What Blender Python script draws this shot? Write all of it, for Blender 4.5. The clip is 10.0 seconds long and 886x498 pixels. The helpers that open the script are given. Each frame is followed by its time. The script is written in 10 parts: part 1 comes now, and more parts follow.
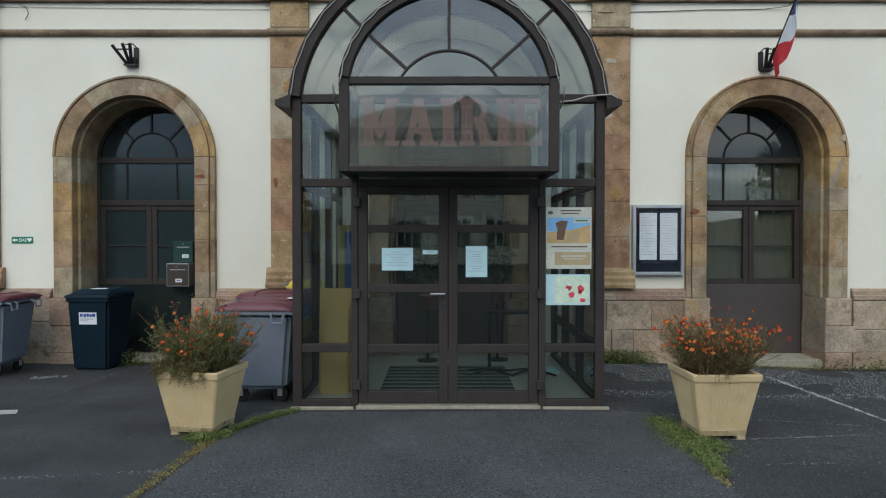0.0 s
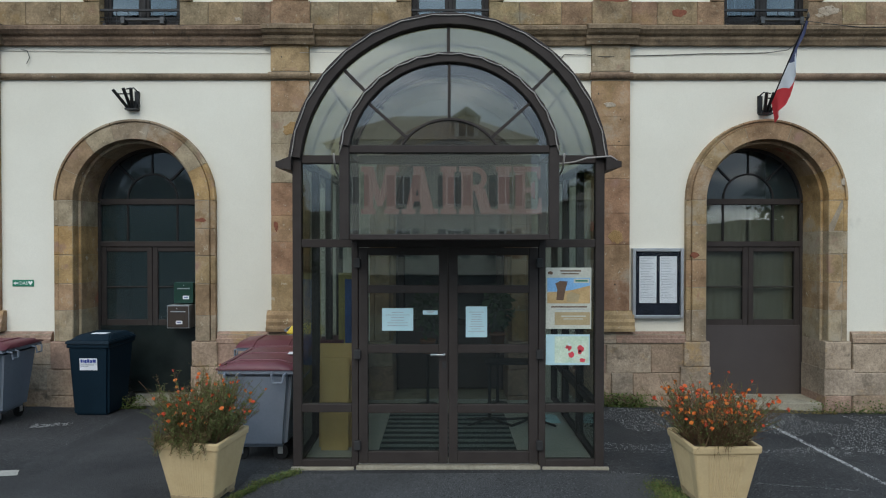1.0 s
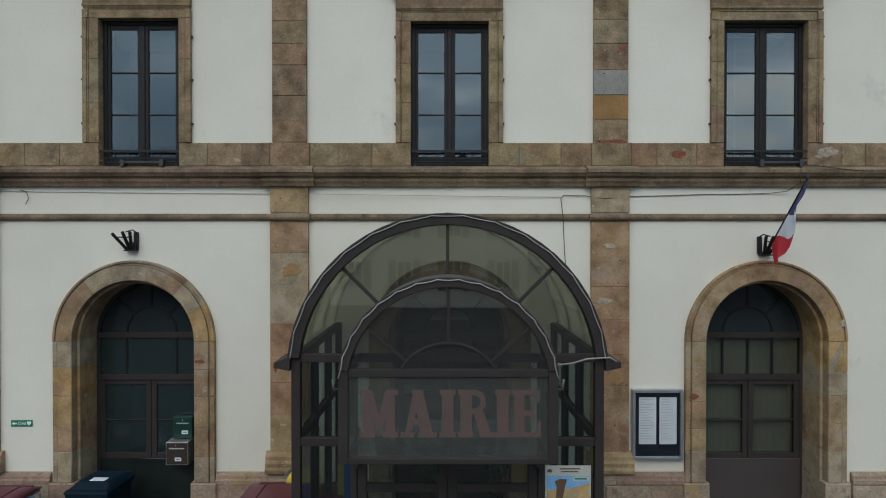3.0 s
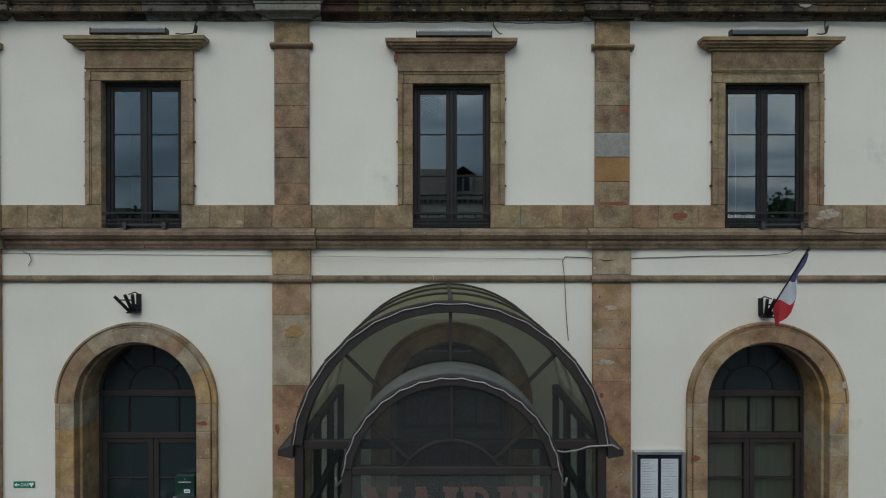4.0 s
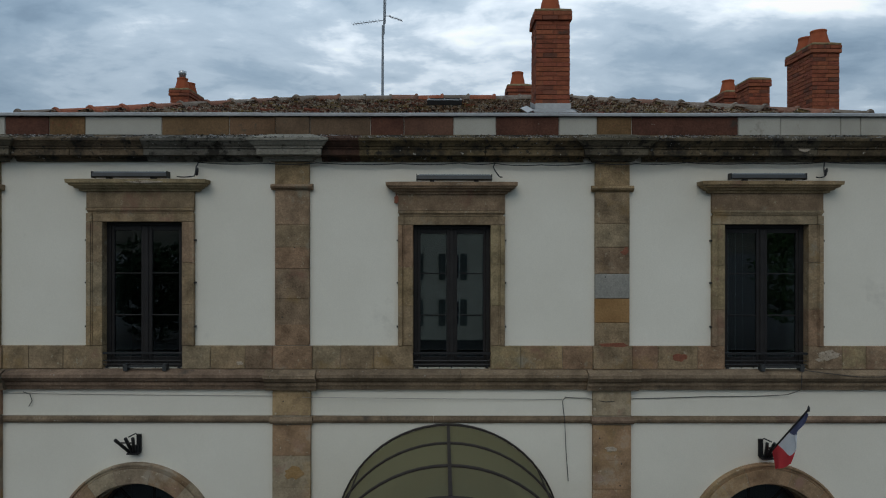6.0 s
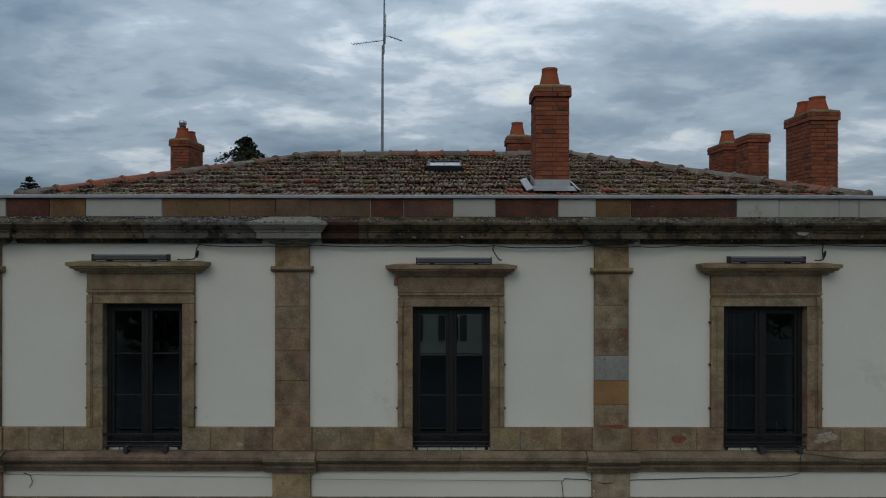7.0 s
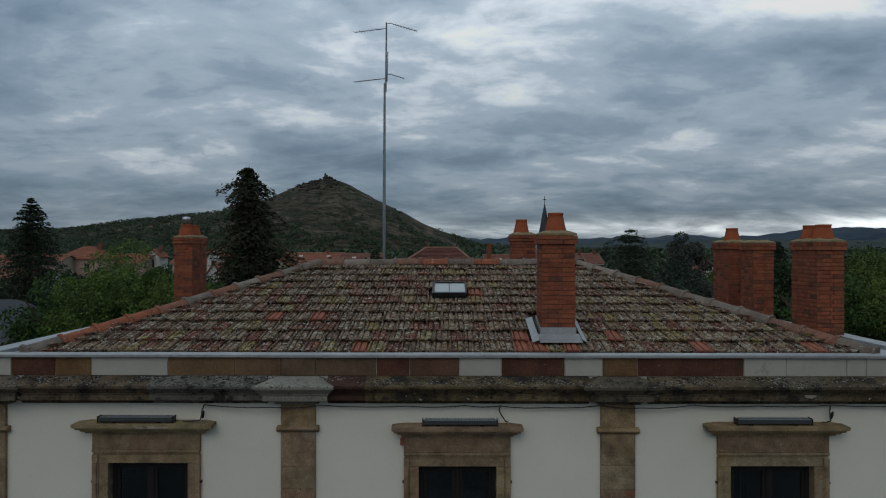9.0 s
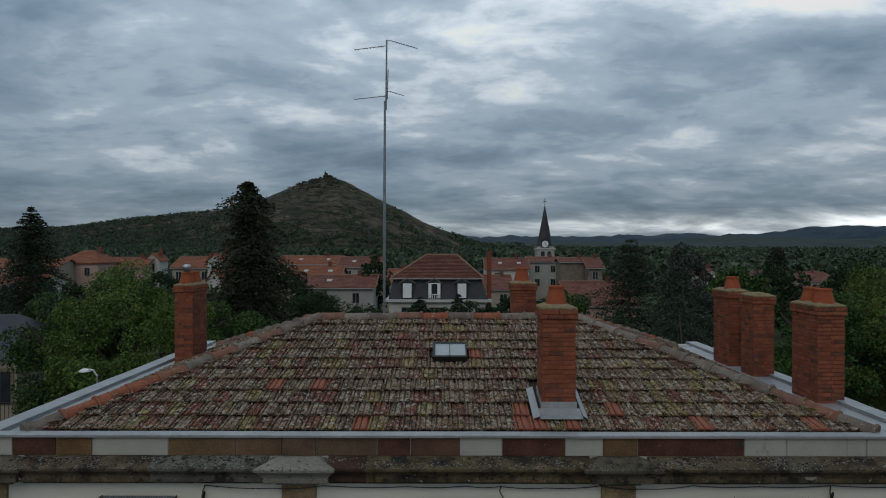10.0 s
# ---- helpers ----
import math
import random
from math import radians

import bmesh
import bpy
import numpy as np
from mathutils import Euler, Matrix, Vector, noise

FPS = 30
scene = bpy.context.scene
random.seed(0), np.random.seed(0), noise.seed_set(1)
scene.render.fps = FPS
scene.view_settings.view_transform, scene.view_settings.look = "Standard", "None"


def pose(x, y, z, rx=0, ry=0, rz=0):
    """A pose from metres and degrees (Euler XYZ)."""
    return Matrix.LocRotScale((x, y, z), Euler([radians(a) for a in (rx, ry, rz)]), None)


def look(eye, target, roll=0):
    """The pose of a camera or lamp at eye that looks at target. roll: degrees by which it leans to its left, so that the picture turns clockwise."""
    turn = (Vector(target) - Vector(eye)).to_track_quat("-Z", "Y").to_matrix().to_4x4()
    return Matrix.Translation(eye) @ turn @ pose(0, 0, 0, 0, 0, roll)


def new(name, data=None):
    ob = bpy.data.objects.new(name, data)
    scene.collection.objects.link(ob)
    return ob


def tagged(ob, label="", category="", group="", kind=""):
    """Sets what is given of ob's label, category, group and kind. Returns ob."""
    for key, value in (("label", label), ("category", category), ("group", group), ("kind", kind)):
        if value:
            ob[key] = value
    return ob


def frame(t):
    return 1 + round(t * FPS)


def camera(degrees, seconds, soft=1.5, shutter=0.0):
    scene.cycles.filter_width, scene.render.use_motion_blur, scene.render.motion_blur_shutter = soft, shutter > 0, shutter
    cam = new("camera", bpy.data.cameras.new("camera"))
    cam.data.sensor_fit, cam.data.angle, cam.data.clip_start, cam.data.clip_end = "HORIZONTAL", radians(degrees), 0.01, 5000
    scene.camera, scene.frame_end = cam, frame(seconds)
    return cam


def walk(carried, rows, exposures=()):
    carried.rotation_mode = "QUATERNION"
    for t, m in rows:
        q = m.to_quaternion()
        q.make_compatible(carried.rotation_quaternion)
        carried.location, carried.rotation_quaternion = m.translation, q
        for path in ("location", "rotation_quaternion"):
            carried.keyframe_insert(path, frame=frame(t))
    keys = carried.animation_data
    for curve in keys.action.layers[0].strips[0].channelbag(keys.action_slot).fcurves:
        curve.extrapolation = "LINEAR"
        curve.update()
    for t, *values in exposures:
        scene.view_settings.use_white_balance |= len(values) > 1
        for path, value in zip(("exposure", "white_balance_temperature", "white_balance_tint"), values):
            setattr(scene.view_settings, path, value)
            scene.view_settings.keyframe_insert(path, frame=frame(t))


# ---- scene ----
cam = camera(69.0, 10.0, 1.1)
METRES, EYE, TILT, LEAN, TURN = 9.6, 1.52, -0.83, 0.0, 0.0
ROWS = [
    (0.0, 0.0, 0.0, 0.0, 0.0, 0.0, -0.0),
    (0.5, 0.0005, -0.0008, 0.0218, 0.008, 0.101, -0.01),
    (1.0, -0.0001, -0.0018, 0.0592, 0.0, 0.152, -0.0),
    (1.5, -0.0004, -0.0025, 0.1109, -0.025, 0.211, -0.01),
    (2.0, 0.0004, -0.0013, 0.1698, -0.025, 0.279, -0.0),
    (2.5, 0.0013, -0.0005, 0.2156, -0.008, 0.295, -0.01),
    (4.0, -0.0025, -0.0041, 0.3431, -0.034, 0.447, -0.0),
    (4.5, -0.0031, -0.0047, 0.3902, -0.017, 0.515, -0.02),
    (5.0, -0.0027, -0.0047, 0.4388, -0.017, 0.599, -0.03),
    (5.5, -0.0026, -0.0058, 0.4856, -0.017, 0.718, -0.04),
    (7.0, -0.0024, -0.012, 0.6544, -0.034, 0.844, -0.07),
    (7.5, -0.003, -0.0118, 0.7106, -0.051, 0.886, -0.08),
    (8.0, -0.0039, -0.013, 0.7673, 0.008, 0.92, -0.07),
    (8.5, -0.0059, -0.0128, 0.8234, 0.042, 0.903, -0.08),
    (9.0, -0.0105, -0.0131, 0.8819, 0.025, 0.853, -0.09),
    (9.5, -0.0116, -0.0128, 0.9404, 0.017, 0.777, -0.09),
    (10.0, -0.0115, -0.0146, 0.9994, 0.034, 0.675, -0.1),
]
EXPOSURES = [(0.0, 0.79), (1.0, 0.75), (2.5, 0.41), (4.5, 0.06), (5.5, -0.32), (7.0, -0.74), (7.5, -0.84), (8.5, -0.90), (9.5, -0.88), (10.0, -0.83)]
walk(cam, [(t, pose(0, 0, EYE, TILT, LEAN, TURN) @ pose(METRES * x, METRES * y, METRES * z, 90 + pitch, roll, yaw)) for t, x, y, z, yaw, pitch, roll in ROWS], EXPOSURES)


# ---- world and light ----
def make_world():
    w = bpy.data.worlds.new("overcast_sky")
    scene.world = w
    w.use_nodes = True
    nt = w.node_tree
    nt.nodes.clear()
    N, Lk = nt.nodes.new, nt.links.new
    sky = N("ShaderNodeTexSky")
    sky.sky_type, sky.sun_disc = "NISHITA", False
    sky.sun_elevation, sky.sun_rotation = radians(48), radians(160)
    sky_gain = N("ShaderNodeVectorMath")
    sky_gain.operation = "SCALE"
    sky_gain.inputs["Scale"].default_value = 0.10
    Lk(sky.outputs[0], sky_gain.inputs[0])
    tc = N("ShaderNodeTexCoord")
    sep = N("ShaderNodeSeparateXYZ")
    Lk(tc.outputs["Generated"], sep.inputs[0])

    def math_node(op, a, b):
        m = N("ShaderNodeMath")
        m.operation = op
        for i, v in enumerate((a, b)):
            if isinstance(v, (int, float)):
                m.inputs[i].default_value = v
            else:
                Lk(v, m.inputs[i])
        return m.outputs[0]

    up = math_node("MAXIMUM", sep.outputs["Z"], 0.0)
    den = math_node("ADD", up, 0.21)
    u = math_node("DIVIDE", sep.outputs["X"], den)
    v = math_node("DIVIDE", sep.outputs["Y"], den)
    comb = N("ShaderNodeCombineXYZ")
    Lk(math_node("MULTIPLY", u, 0.78), comb.inputs[0])
    Lk(v, comb.inputs[1])
    comb.inputs[2].default_value = CLOUD_SEED

    def cloud_noise(scale, detail, rough, dist):
        n = N("ShaderNodeTexNoise")
        n.inputs["Scale"].default_value = scale
        n.inputs["Detail"].default_value = detail
        n.inputs["Roughness"].default_value = rough
        n.inputs["Distortion"].default_value = dist
        Lk(comb.outputs[0], n.inputs["Vector"])
        return n.outputs[0]

    big = cloud_noise(0.62, 8, 0.51, 0.12)
    fine = cloud_noise(2.0, 8, 0.56, 0.30)
    wisps = cloud_noise(6.5, 7, 0.58, 0.35)
    mixed = math_node("ADD", math_node("MULTIPLY", big, 0.49), math_node("ADD", math_node("MULTIPLY", fine, 0.38), math_node("MULTIPLY", wisps, 0.13)))
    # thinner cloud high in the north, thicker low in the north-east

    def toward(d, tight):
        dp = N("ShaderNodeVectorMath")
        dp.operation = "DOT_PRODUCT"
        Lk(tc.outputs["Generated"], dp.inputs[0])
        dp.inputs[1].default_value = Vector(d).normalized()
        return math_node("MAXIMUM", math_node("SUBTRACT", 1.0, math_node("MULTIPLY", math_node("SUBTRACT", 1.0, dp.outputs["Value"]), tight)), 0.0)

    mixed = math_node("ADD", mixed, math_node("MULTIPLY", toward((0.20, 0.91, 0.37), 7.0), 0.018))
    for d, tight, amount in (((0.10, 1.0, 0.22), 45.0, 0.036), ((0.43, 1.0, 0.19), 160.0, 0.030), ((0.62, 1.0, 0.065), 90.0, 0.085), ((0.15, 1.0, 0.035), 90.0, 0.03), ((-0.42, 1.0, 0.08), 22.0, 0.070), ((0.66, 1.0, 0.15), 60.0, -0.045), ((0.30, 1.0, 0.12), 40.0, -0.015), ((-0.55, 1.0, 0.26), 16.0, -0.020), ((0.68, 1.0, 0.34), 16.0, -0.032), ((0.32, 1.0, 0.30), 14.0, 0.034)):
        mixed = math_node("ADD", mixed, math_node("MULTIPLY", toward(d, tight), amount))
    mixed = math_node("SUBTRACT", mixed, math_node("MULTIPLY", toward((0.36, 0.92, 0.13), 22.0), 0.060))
    low = math_node("MAXIMUM", math_node("SUBTRACT", 1.0, math_node("MULTIPLY", up, 4.5)), 0.0)
    mixed = math_node("SUBTRACT", mixed, math_node("MULTIPLY", low, 0.012))
    ramp = N("ShaderNodeValToRGB")
    ramp.color_ramp.interpolation = "CARDINAL"
    stops = [(0.385, (0.185, 0.262, 0.352)), (0.455, (0.270, 0.372, 0.480)), (0.51, (0.405, 0.515, 0.625)), (0.565, (0.66, 0.765, 0.865)), (0.68, (1.45, 1.51, 1.55))]
    el = ramp.color_ramp.elements
    while len(el) < len(stops):
        el.new(0.5)
    for e, (p, c) in zip(el, stops):
        e.position, e.color = p, (*c, 1)
    Lk(mixed, ramp.inputs[0])
    # the layer is thinner overhead and to the north
    lift = math_node("MULTIPLY", math_node("MINIMUM", up, 0.42), 2.2)
    gain = math_node("ADD", lift, 0.80)
    cl = N("ShaderNodeVectorMath")
    cl.operation = "SCALE"
    Lk(ramp.outputs[0], cl.inputs[0])
    Lk(gain, cl.inputs["Scale"])
    # a clear bright strip low over the far ridge
    hz = math_node("SUBTRACT", 1.0, math_node("MULTIPLY", math_node("ABSOLUTE", math_node("SUBTRACT", sep.outputs["Z"], 0.033), 0.0), 42.0))
    strip = math_node("MULTIPLY", math_node("MAXIMUM", hz, 0.0), math_node("MAXIMUM", math_node("ADD", math_node("MULTIPLY", sep.outputs["X"], 1.3), 0.25), 0.0))
    warm = N("ShaderNodeVectorMath")
    warm.operation = "SCALE"
    warm.inputs[0].default_value = (1.0, 1.02, 0.98)
    Lk(math_node("MULTIPLY", strip, math_node("MULTIPLY", math_node("POWER", fine, 4.0), 15.0)), warm.inputs["Scale"])
    add = N("ShaderNodeVectorMath")
    add.operation = "ADD"
    Lk(cl.outputs[0], add.inputs[0])
    Lk(warm.outputs[0], add.inputs[1])
    mix = N("ShaderNodeMix")
    mix.data_type = "RGBA"
    mix.inputs["Factor"].default_value = 0.90
    Lk(sky_gain.outputs[0], mix.inputs["A"])
    Lk(add.outputs[0], mix.inputs["B"])
    bg = N("ShaderNodeBackground")
    bg.inputs["Strength"].default_value = SKY_STRENGTH
    Lk(mix.outputs["Result"], bg.inputs[0])
    out = N("ShaderNodeOutputWorld")
    Lk(bg.outputs[0], out.inputs[0])


SKY_STRENGTH, CLOUD_SEED = 1.0, 12.6
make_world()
sun = new("sun", bpy.data.lights.new("sun", "SUN"))
sun.data.energy, sun.data.angle, sun.data.color = 0.86, radians(35), (1.0, 0.90, 0.77)
sun.matrix_world = look((-6, -20, 24), (0, 8, 0))


# ---- materials ----
def material(name, tones, scale=2.0, rough=0.75, metal=0.0, bump=0.15, bump_scale=60.0, palette=None, grain=0.18, island=False, spots=None, detail=5.0, spec=None, stretch=None, coat=0.0, space="Object", pieces=False):
    """Two tones mixed by a broad noise, a fine grain over them, optional random palette per piece and optional spots (colour, scale, threshold)."""
    m = bpy.data.materials.new(name)
    m.use_nodes = True
    nt = m.node_tree
    N, Lk = nt.nodes.new, nt.links.new
    bsdf = nt.nodes["Principled BSDF"]
    bsdf.inputs["Roughness"].default_value = rough
    bsdf.inputs["Metallic"].default_value = metal
    bsdf.inputs["Specular IOR Level"].default_value = spec if spec is not None else (0.15 if rough >= 0.8 else 0.5)
    bsdf.inputs["Coat Weight"].default_value = coat
    tc = N("ShaderNodeTexCoord")
    vec = tc.outputs[space]
    if pieces:
        shift, sc0 = N("ShaderNodeVectorMath"), N("ShaderNodeMath")
        sc0.operation = "MULTIPLY"
        sc0.inputs[1].default_value = 40.0
        Lk(N("ShaderNodeObjectInfo").outputs["Random"], sc0.inputs[0])
        shift.operation = "ADD"
        Lk(vec, shift.inputs[0])
        Lk(sc0.outputs[0], shift.inputs[1])
        vec = shift.outputs[0]
    if stretch:
        mp = N("ShaderNodeMapping")
        mp.inputs["Scale"].default_value = stretch
        Lk(vec, mp.inputs[0])
        vec = mp.outputs[0]

    def tex(s, d=detail, r=0.6):
        n = N("ShaderNodeTexNoise")
        n.inputs["Scale"].default_value, n.inputs["Detail"].default_value, n.inputs["Roughness"].default_value = s, d, r
        Lk(vec, n.inputs["Vector"])
        return n.outputs[0]

    def ramp(fac, stops, constant=False):
        r = N("ShaderNodeValToRGB")
        if constant:
            r.color_ramp.interpolation = "CONSTANT"
        el = r.color_ramp.elements
        while len(el) < len(stops):
            el.new(0.5)
        for e, (p, c) in zip(el, stops):
            e.position, e.color = p, (*c, 1)
        Lk(fac, r.inputs[0])
        return r.outputs[0]

    def mix(kind, fac, a, b):
        x = N("ShaderNodeMix")
        x.data_type, x.blend_type = "RGBA", kind
        for key, v in (("Factor", fac), ("A", a), ("B", b)):
            if isinstance(v, (int, float)):
                x.inputs[key].default_value = v
            elif isinstance(v, tuple):
                x.inputs[key].default_value = (*v, 1)
            else:
                Lk(v, x.inputs[key])
        return x.outputs["Result"]

    broad = tex(scale)
    col = ramp(broad, [(0.32, tones[0]), (0.68, tones[1])])
    if palette:
        src = N("ShaderNodeNewGeometry").outputs["Random Per Island"] if island else N("ShaderNodeObjectInfo").outputs["Random"]
        k = len(palette)
        pal = ramp(src, [(i / k, c) for i, c in enumerate(palette)], constant=True)
        g = N("ShaderNodeRGBToBW")
        Lk(col, g.inputs[0])
        mean = sum(sum(t) for t in tones) / 6
        sc = N("ShaderNodeMath")
        sc.operation = "DIVIDE"
        Lk(g.outputs[0], sc.inputs[0])
        sc.inputs[1].default_value = max(mean, 0.01)
        col = mix("MULTIPLY", 1.0, pal, sc.outputs[0])
        col = mix("MIX", 0.22, col, ramp(broad, [(0.32, tones[0]), (0.68, tones[1])]))
    fine = tex(bump_scale, 4.0, 0.65)
    col = mix("MULTIPLY", 1.0, col, ramp(fine, [(0.3, (1 - grain,) * 3), (0.7, (1 + grain * 0.6,) * 3)]))
    for sp in spots or []:
        c, s, th = sp[:3]
        edge = sp[3] if len(sp) > 3 else 0.06
        f = ramp(tex(s, 6.0, 0.65), [(th, (0, 0, 0)), (th + edge, (1, 1, 1))])
        col = mix("MIX", f, col, c)
    Lk(col, bsdf.inputs["Base Color"])
    if bump:
        b = N("ShaderNodeBump")
        b.inputs["Strength"].default_value, b.inputs["Distance"].default_value = bump, 0.02
        Lk(fine, b.inputs["Height"])
        Lk(b.outputs[0], bsdf.inputs["Normal"])
    return m


def glass(name, tint=(0.9, 0.95, 0.94), ior=1.5, rough=0.0, haze=0.0, haze_tone=(0.6, 0.62, 0.6), through_haze=False, sheen=(1, 1, 1)):
    """Window glass: clear, tinted, with a Fresnel gloss; haze lays a film of dirt on it."""
    m = bpy.data.materials.new(name)
    m.use_nodes = True
    nt = m.node_tree
    nt.nodes.clear()
    N, Lk = nt.nodes.new, nt.links.new
    tr, gl, lw, mx, out = N("ShaderNodeBsdfTransparent"), N("ShaderNodeBsdfGlossy"), N("ShaderNodeLayerWeight"), N("ShaderNodeMixShader"), N("ShaderNodeOutputMaterial")
    tr.inputs[0].default_value = (*tint, 1)
    gl.inputs["Color"].default_value = (*sheen, 1)
    gl.inputs["Roughness"].default_value = rough
    # gloss by Schlick's rule, the same on both faces of the pane
    f0 = ((ior - 1) / (ior + 1)) ** 2
    lw.inputs["Blend"].default_value = 0.5
    pw, fr = N("ShaderNodeMath"), N("ShaderNodeMath")
    pw.operation, fr.operation = "POWER", "MULTIPLY_ADD"
    Lk(lw.outputs["Facing"], pw.inputs[0])
    pw.inputs[1].default_value = 5.0
    Lk(pw.outputs[0], fr.inputs[0])
    fr.inputs[1].default_value, fr.inputs[2].default_value = 1 - f0, f0
    base = tr.outputs[0]
    if haze:
        df, m2 = N("ShaderNodeBsdfTranslucent" if through_haze else "ShaderNodeBsdfDiffuse"), N("ShaderNodeMixShader")
        df.inputs[0].default_value = (*haze_tone, 1)
        m2.inputs[0].default_value = haze
        Lk(base, m2.inputs[1])
        film = df.outputs[0]
        if through_haze:
            back_d, m3 = N("ShaderNodeBsdfDiffuse"), N("ShaderNodeMixShader")
            back_d.inputs[0].default_value = (*haze_tone, 1)
            m3.inputs[0].default_value = 0.5
            Lk(film, m3.inputs[1])
            Lk(back_d.outputs[0], m3.inputs[2])
            film = m3.outputs[0]
        Lk(film, m2.inputs[2])
        base = m2.outputs[0]
    Lk(fr.outputs[0], mx.inputs[0])
    Lk(base, mx.inputs[1])
    Lk(gl.outputs[0], mx.inputs[2])
    Lk(mx.outputs[0], out.inputs[0])
    return m


STONES = [(0.305, 0.218, 0.118), (0.275, 0.186, 0.106), (0.345, 0.226, 0.100), (0.242, 0.162, 0.098), (0.285, 0.208, 0.125), (0.262, 0.146, 0.092), (0.30, 0.25, 0.172), (0.325, 0.20, 0.082), (0.245, 0.195, 0.14), (0.285, 0.180, 0.106)]
M_PLASTER = material("lime_plaster", [(0.632, 0.604, 0.516), (0.700, 0.675, 0.586)], 0.5, 0.9, bump=0.15, bump_scale=90, grain=0.06, spots=[((0.50, 0.475, 0.41), 1.1, 0.66, 0.15)])
M_STONE = material("sandstone", [(0.18, 0.122, 0.066), (0.38, 0.27, 0.155)], 3.6, 0.88, bump=0.4, bump_scale=42, palette=STONES, grain=0.2, spots=[((0.33, 0.22, 0.10), 1.5, 0.57, 0.2), ((0.30, 0.265, 0.21), 1.8, 0.56, 0.16), ((0.27, 0.165, 0.125), 2.6, 0.58, 0.14), ((0.27, 0.115, 0.07), 1.7, 0.655, 0.07), ((0.11, 0.09, 0.07), 6.5, 0.66, 0.12), ((0.42, 0.36, 0.27), 11.0, 0.63, 0.06), ((0.36, 0.30, 0.22), 28.0, 0.64, 0.05), ((0.13, 0.115, 0.08), 3.0, 0.66, 0.10), ((0.07, 0.055, 0.045), 34, 0.72, 0.03)])
M_UPSTONE = material("brown_sandstone", [(0.136, 0.099, 0.056), (0.311, 0.232, 0.138)], 4.2, 0.9, bump=0.6, bump_scale=46, palette=[(0.240, 0.175, 0.104), (0.209, 0.154, 0.095), (0.266, 0.190, 0.104), (0.198, 0.138, 0.090), (0.243, 0.165, 0.106), (0.243, 0.192, 0.122), (0.232, 0.145, 0.090), (0.254, 0.201, 0.113)], grain=0.32, spots=[((0.25, 0.165, 0.070), 1.7, 0.57, 0.18), ((0.205, 0.115, 0.080), 2.0, 0.58, 0.14), ((0.24, 0.215, 0.16), 2.3, 0.60, 0.12), ((0.22, 0.088, 0.055), 1.6, 0.67, 0.06), ((0.105, 0.082, 0.056), 4.5, 0.66, 0.14), ((0.30, 0.25, 0.17), 13.0, 0.62, 0.06), ((0.42, 0.38, 0.31), 26.0, 0.71, 0.02), ((0.045, 0.036, 0.028), 30, 0.67, 0.03)])
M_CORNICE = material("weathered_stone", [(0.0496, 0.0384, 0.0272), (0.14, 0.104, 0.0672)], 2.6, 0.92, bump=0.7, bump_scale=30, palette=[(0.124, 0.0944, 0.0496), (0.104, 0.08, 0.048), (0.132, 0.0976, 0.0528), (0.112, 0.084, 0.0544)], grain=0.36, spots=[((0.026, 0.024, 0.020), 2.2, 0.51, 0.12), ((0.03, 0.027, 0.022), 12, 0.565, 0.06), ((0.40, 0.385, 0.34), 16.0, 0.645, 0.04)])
M_STRING = material("string_course_stone", [(0.10, 0.078, 0.054), (0.24, 0.18, 0.118)], 2.6, 0.92, bump=0.5, bump_scale=34, palette=[(0.19, 0.14, 0.092), (0.17, 0.125, 0.083), (0.205, 0.15, 0.097), (0.18, 0.122, 0.085)], grain=0.3, spots=[((0.07, 0.058, 0.046), 3.0, 0.58, 0.14), ((0.33, 0.30, 0.25), 14, 0.66, 0.05)])
M_PLINTH = material("plinth_stone", [(0.20, 0.15, 0.105), (0.34, 0.265, 0.19)], 2.8, 0.9, bump=0.6, bump_scale=30, palette=[(0.335, 0.245, 0.175), (0.29, 0.19, 0.145), (0.36, 0.285, 0.21), (0.30, 0.215, 0.15), (0.34, 0.275, 0.21), (0.31, 0.20, 0.155)], grain=0.3, spots=[((0.36, 0.24, 0.11), 2.2, 0.60, 0.14), ((0.13, 0.105, 0.08), 3.6, 0.58, 0.14), ((0.42, 0.37, 0.29), 8, 0.66, 0.06)])
M_GREYSTONE = material("grey_render_block", [(0.42, 0.41, 0.37), (0.52, 0.51, 0.46)], 3.0, 0.9, bump=0.25, bump_scale=50, grain=0.12, spots=[((0.2, 0.16, 0.1), 4.0, 0.68, 0.05)])
M_GREYBLOCK = material("grey_repair_block", [(0.215, 0.21, 0.185), (0.29, 0.28, 0.245)], 5.0, 0.9, bump=0.4, bump_scale=50, grain=0.22, spots=[((0.15, 0.12, 0.085), 6.0, 0.64, 0.08), ((0.36, 0.35, 0.31), 14, 0.66, 0.05)])
M_OCHRE = material("ochre_sandstone", [(0.24, 0.135, 0.055), (0.31, 0.185, 0.08)], 4, 0.9, bump=0.4, bump_scale=42, grain=0.22, spots=[((0.20, 0.12, 0.06), 5, 0.62, 0.1)])
M_JOINT = material("lime_mortar", [(0.22, 0.18, 0.13), (0.32, 0.27, 0.20)], 6, 0.95, bump=0.3, bump_scale=80)
M_FRAME = material("brown_aluminium", [(0.032, 0.0265, 0.0245), (0.042, 0.035, 0.032)], 5, 0.6, bump=0.02, bump_scale=200, grain=0.10, spec=0.15)
M_JOINERY = material("dark_joinery", [(0.012, 0.011, 0.011), (0.019, 0.017, 0.016)], 5, 0.55, spec=0.25, bump=0.02, bump_scale=200, grain=0.08)
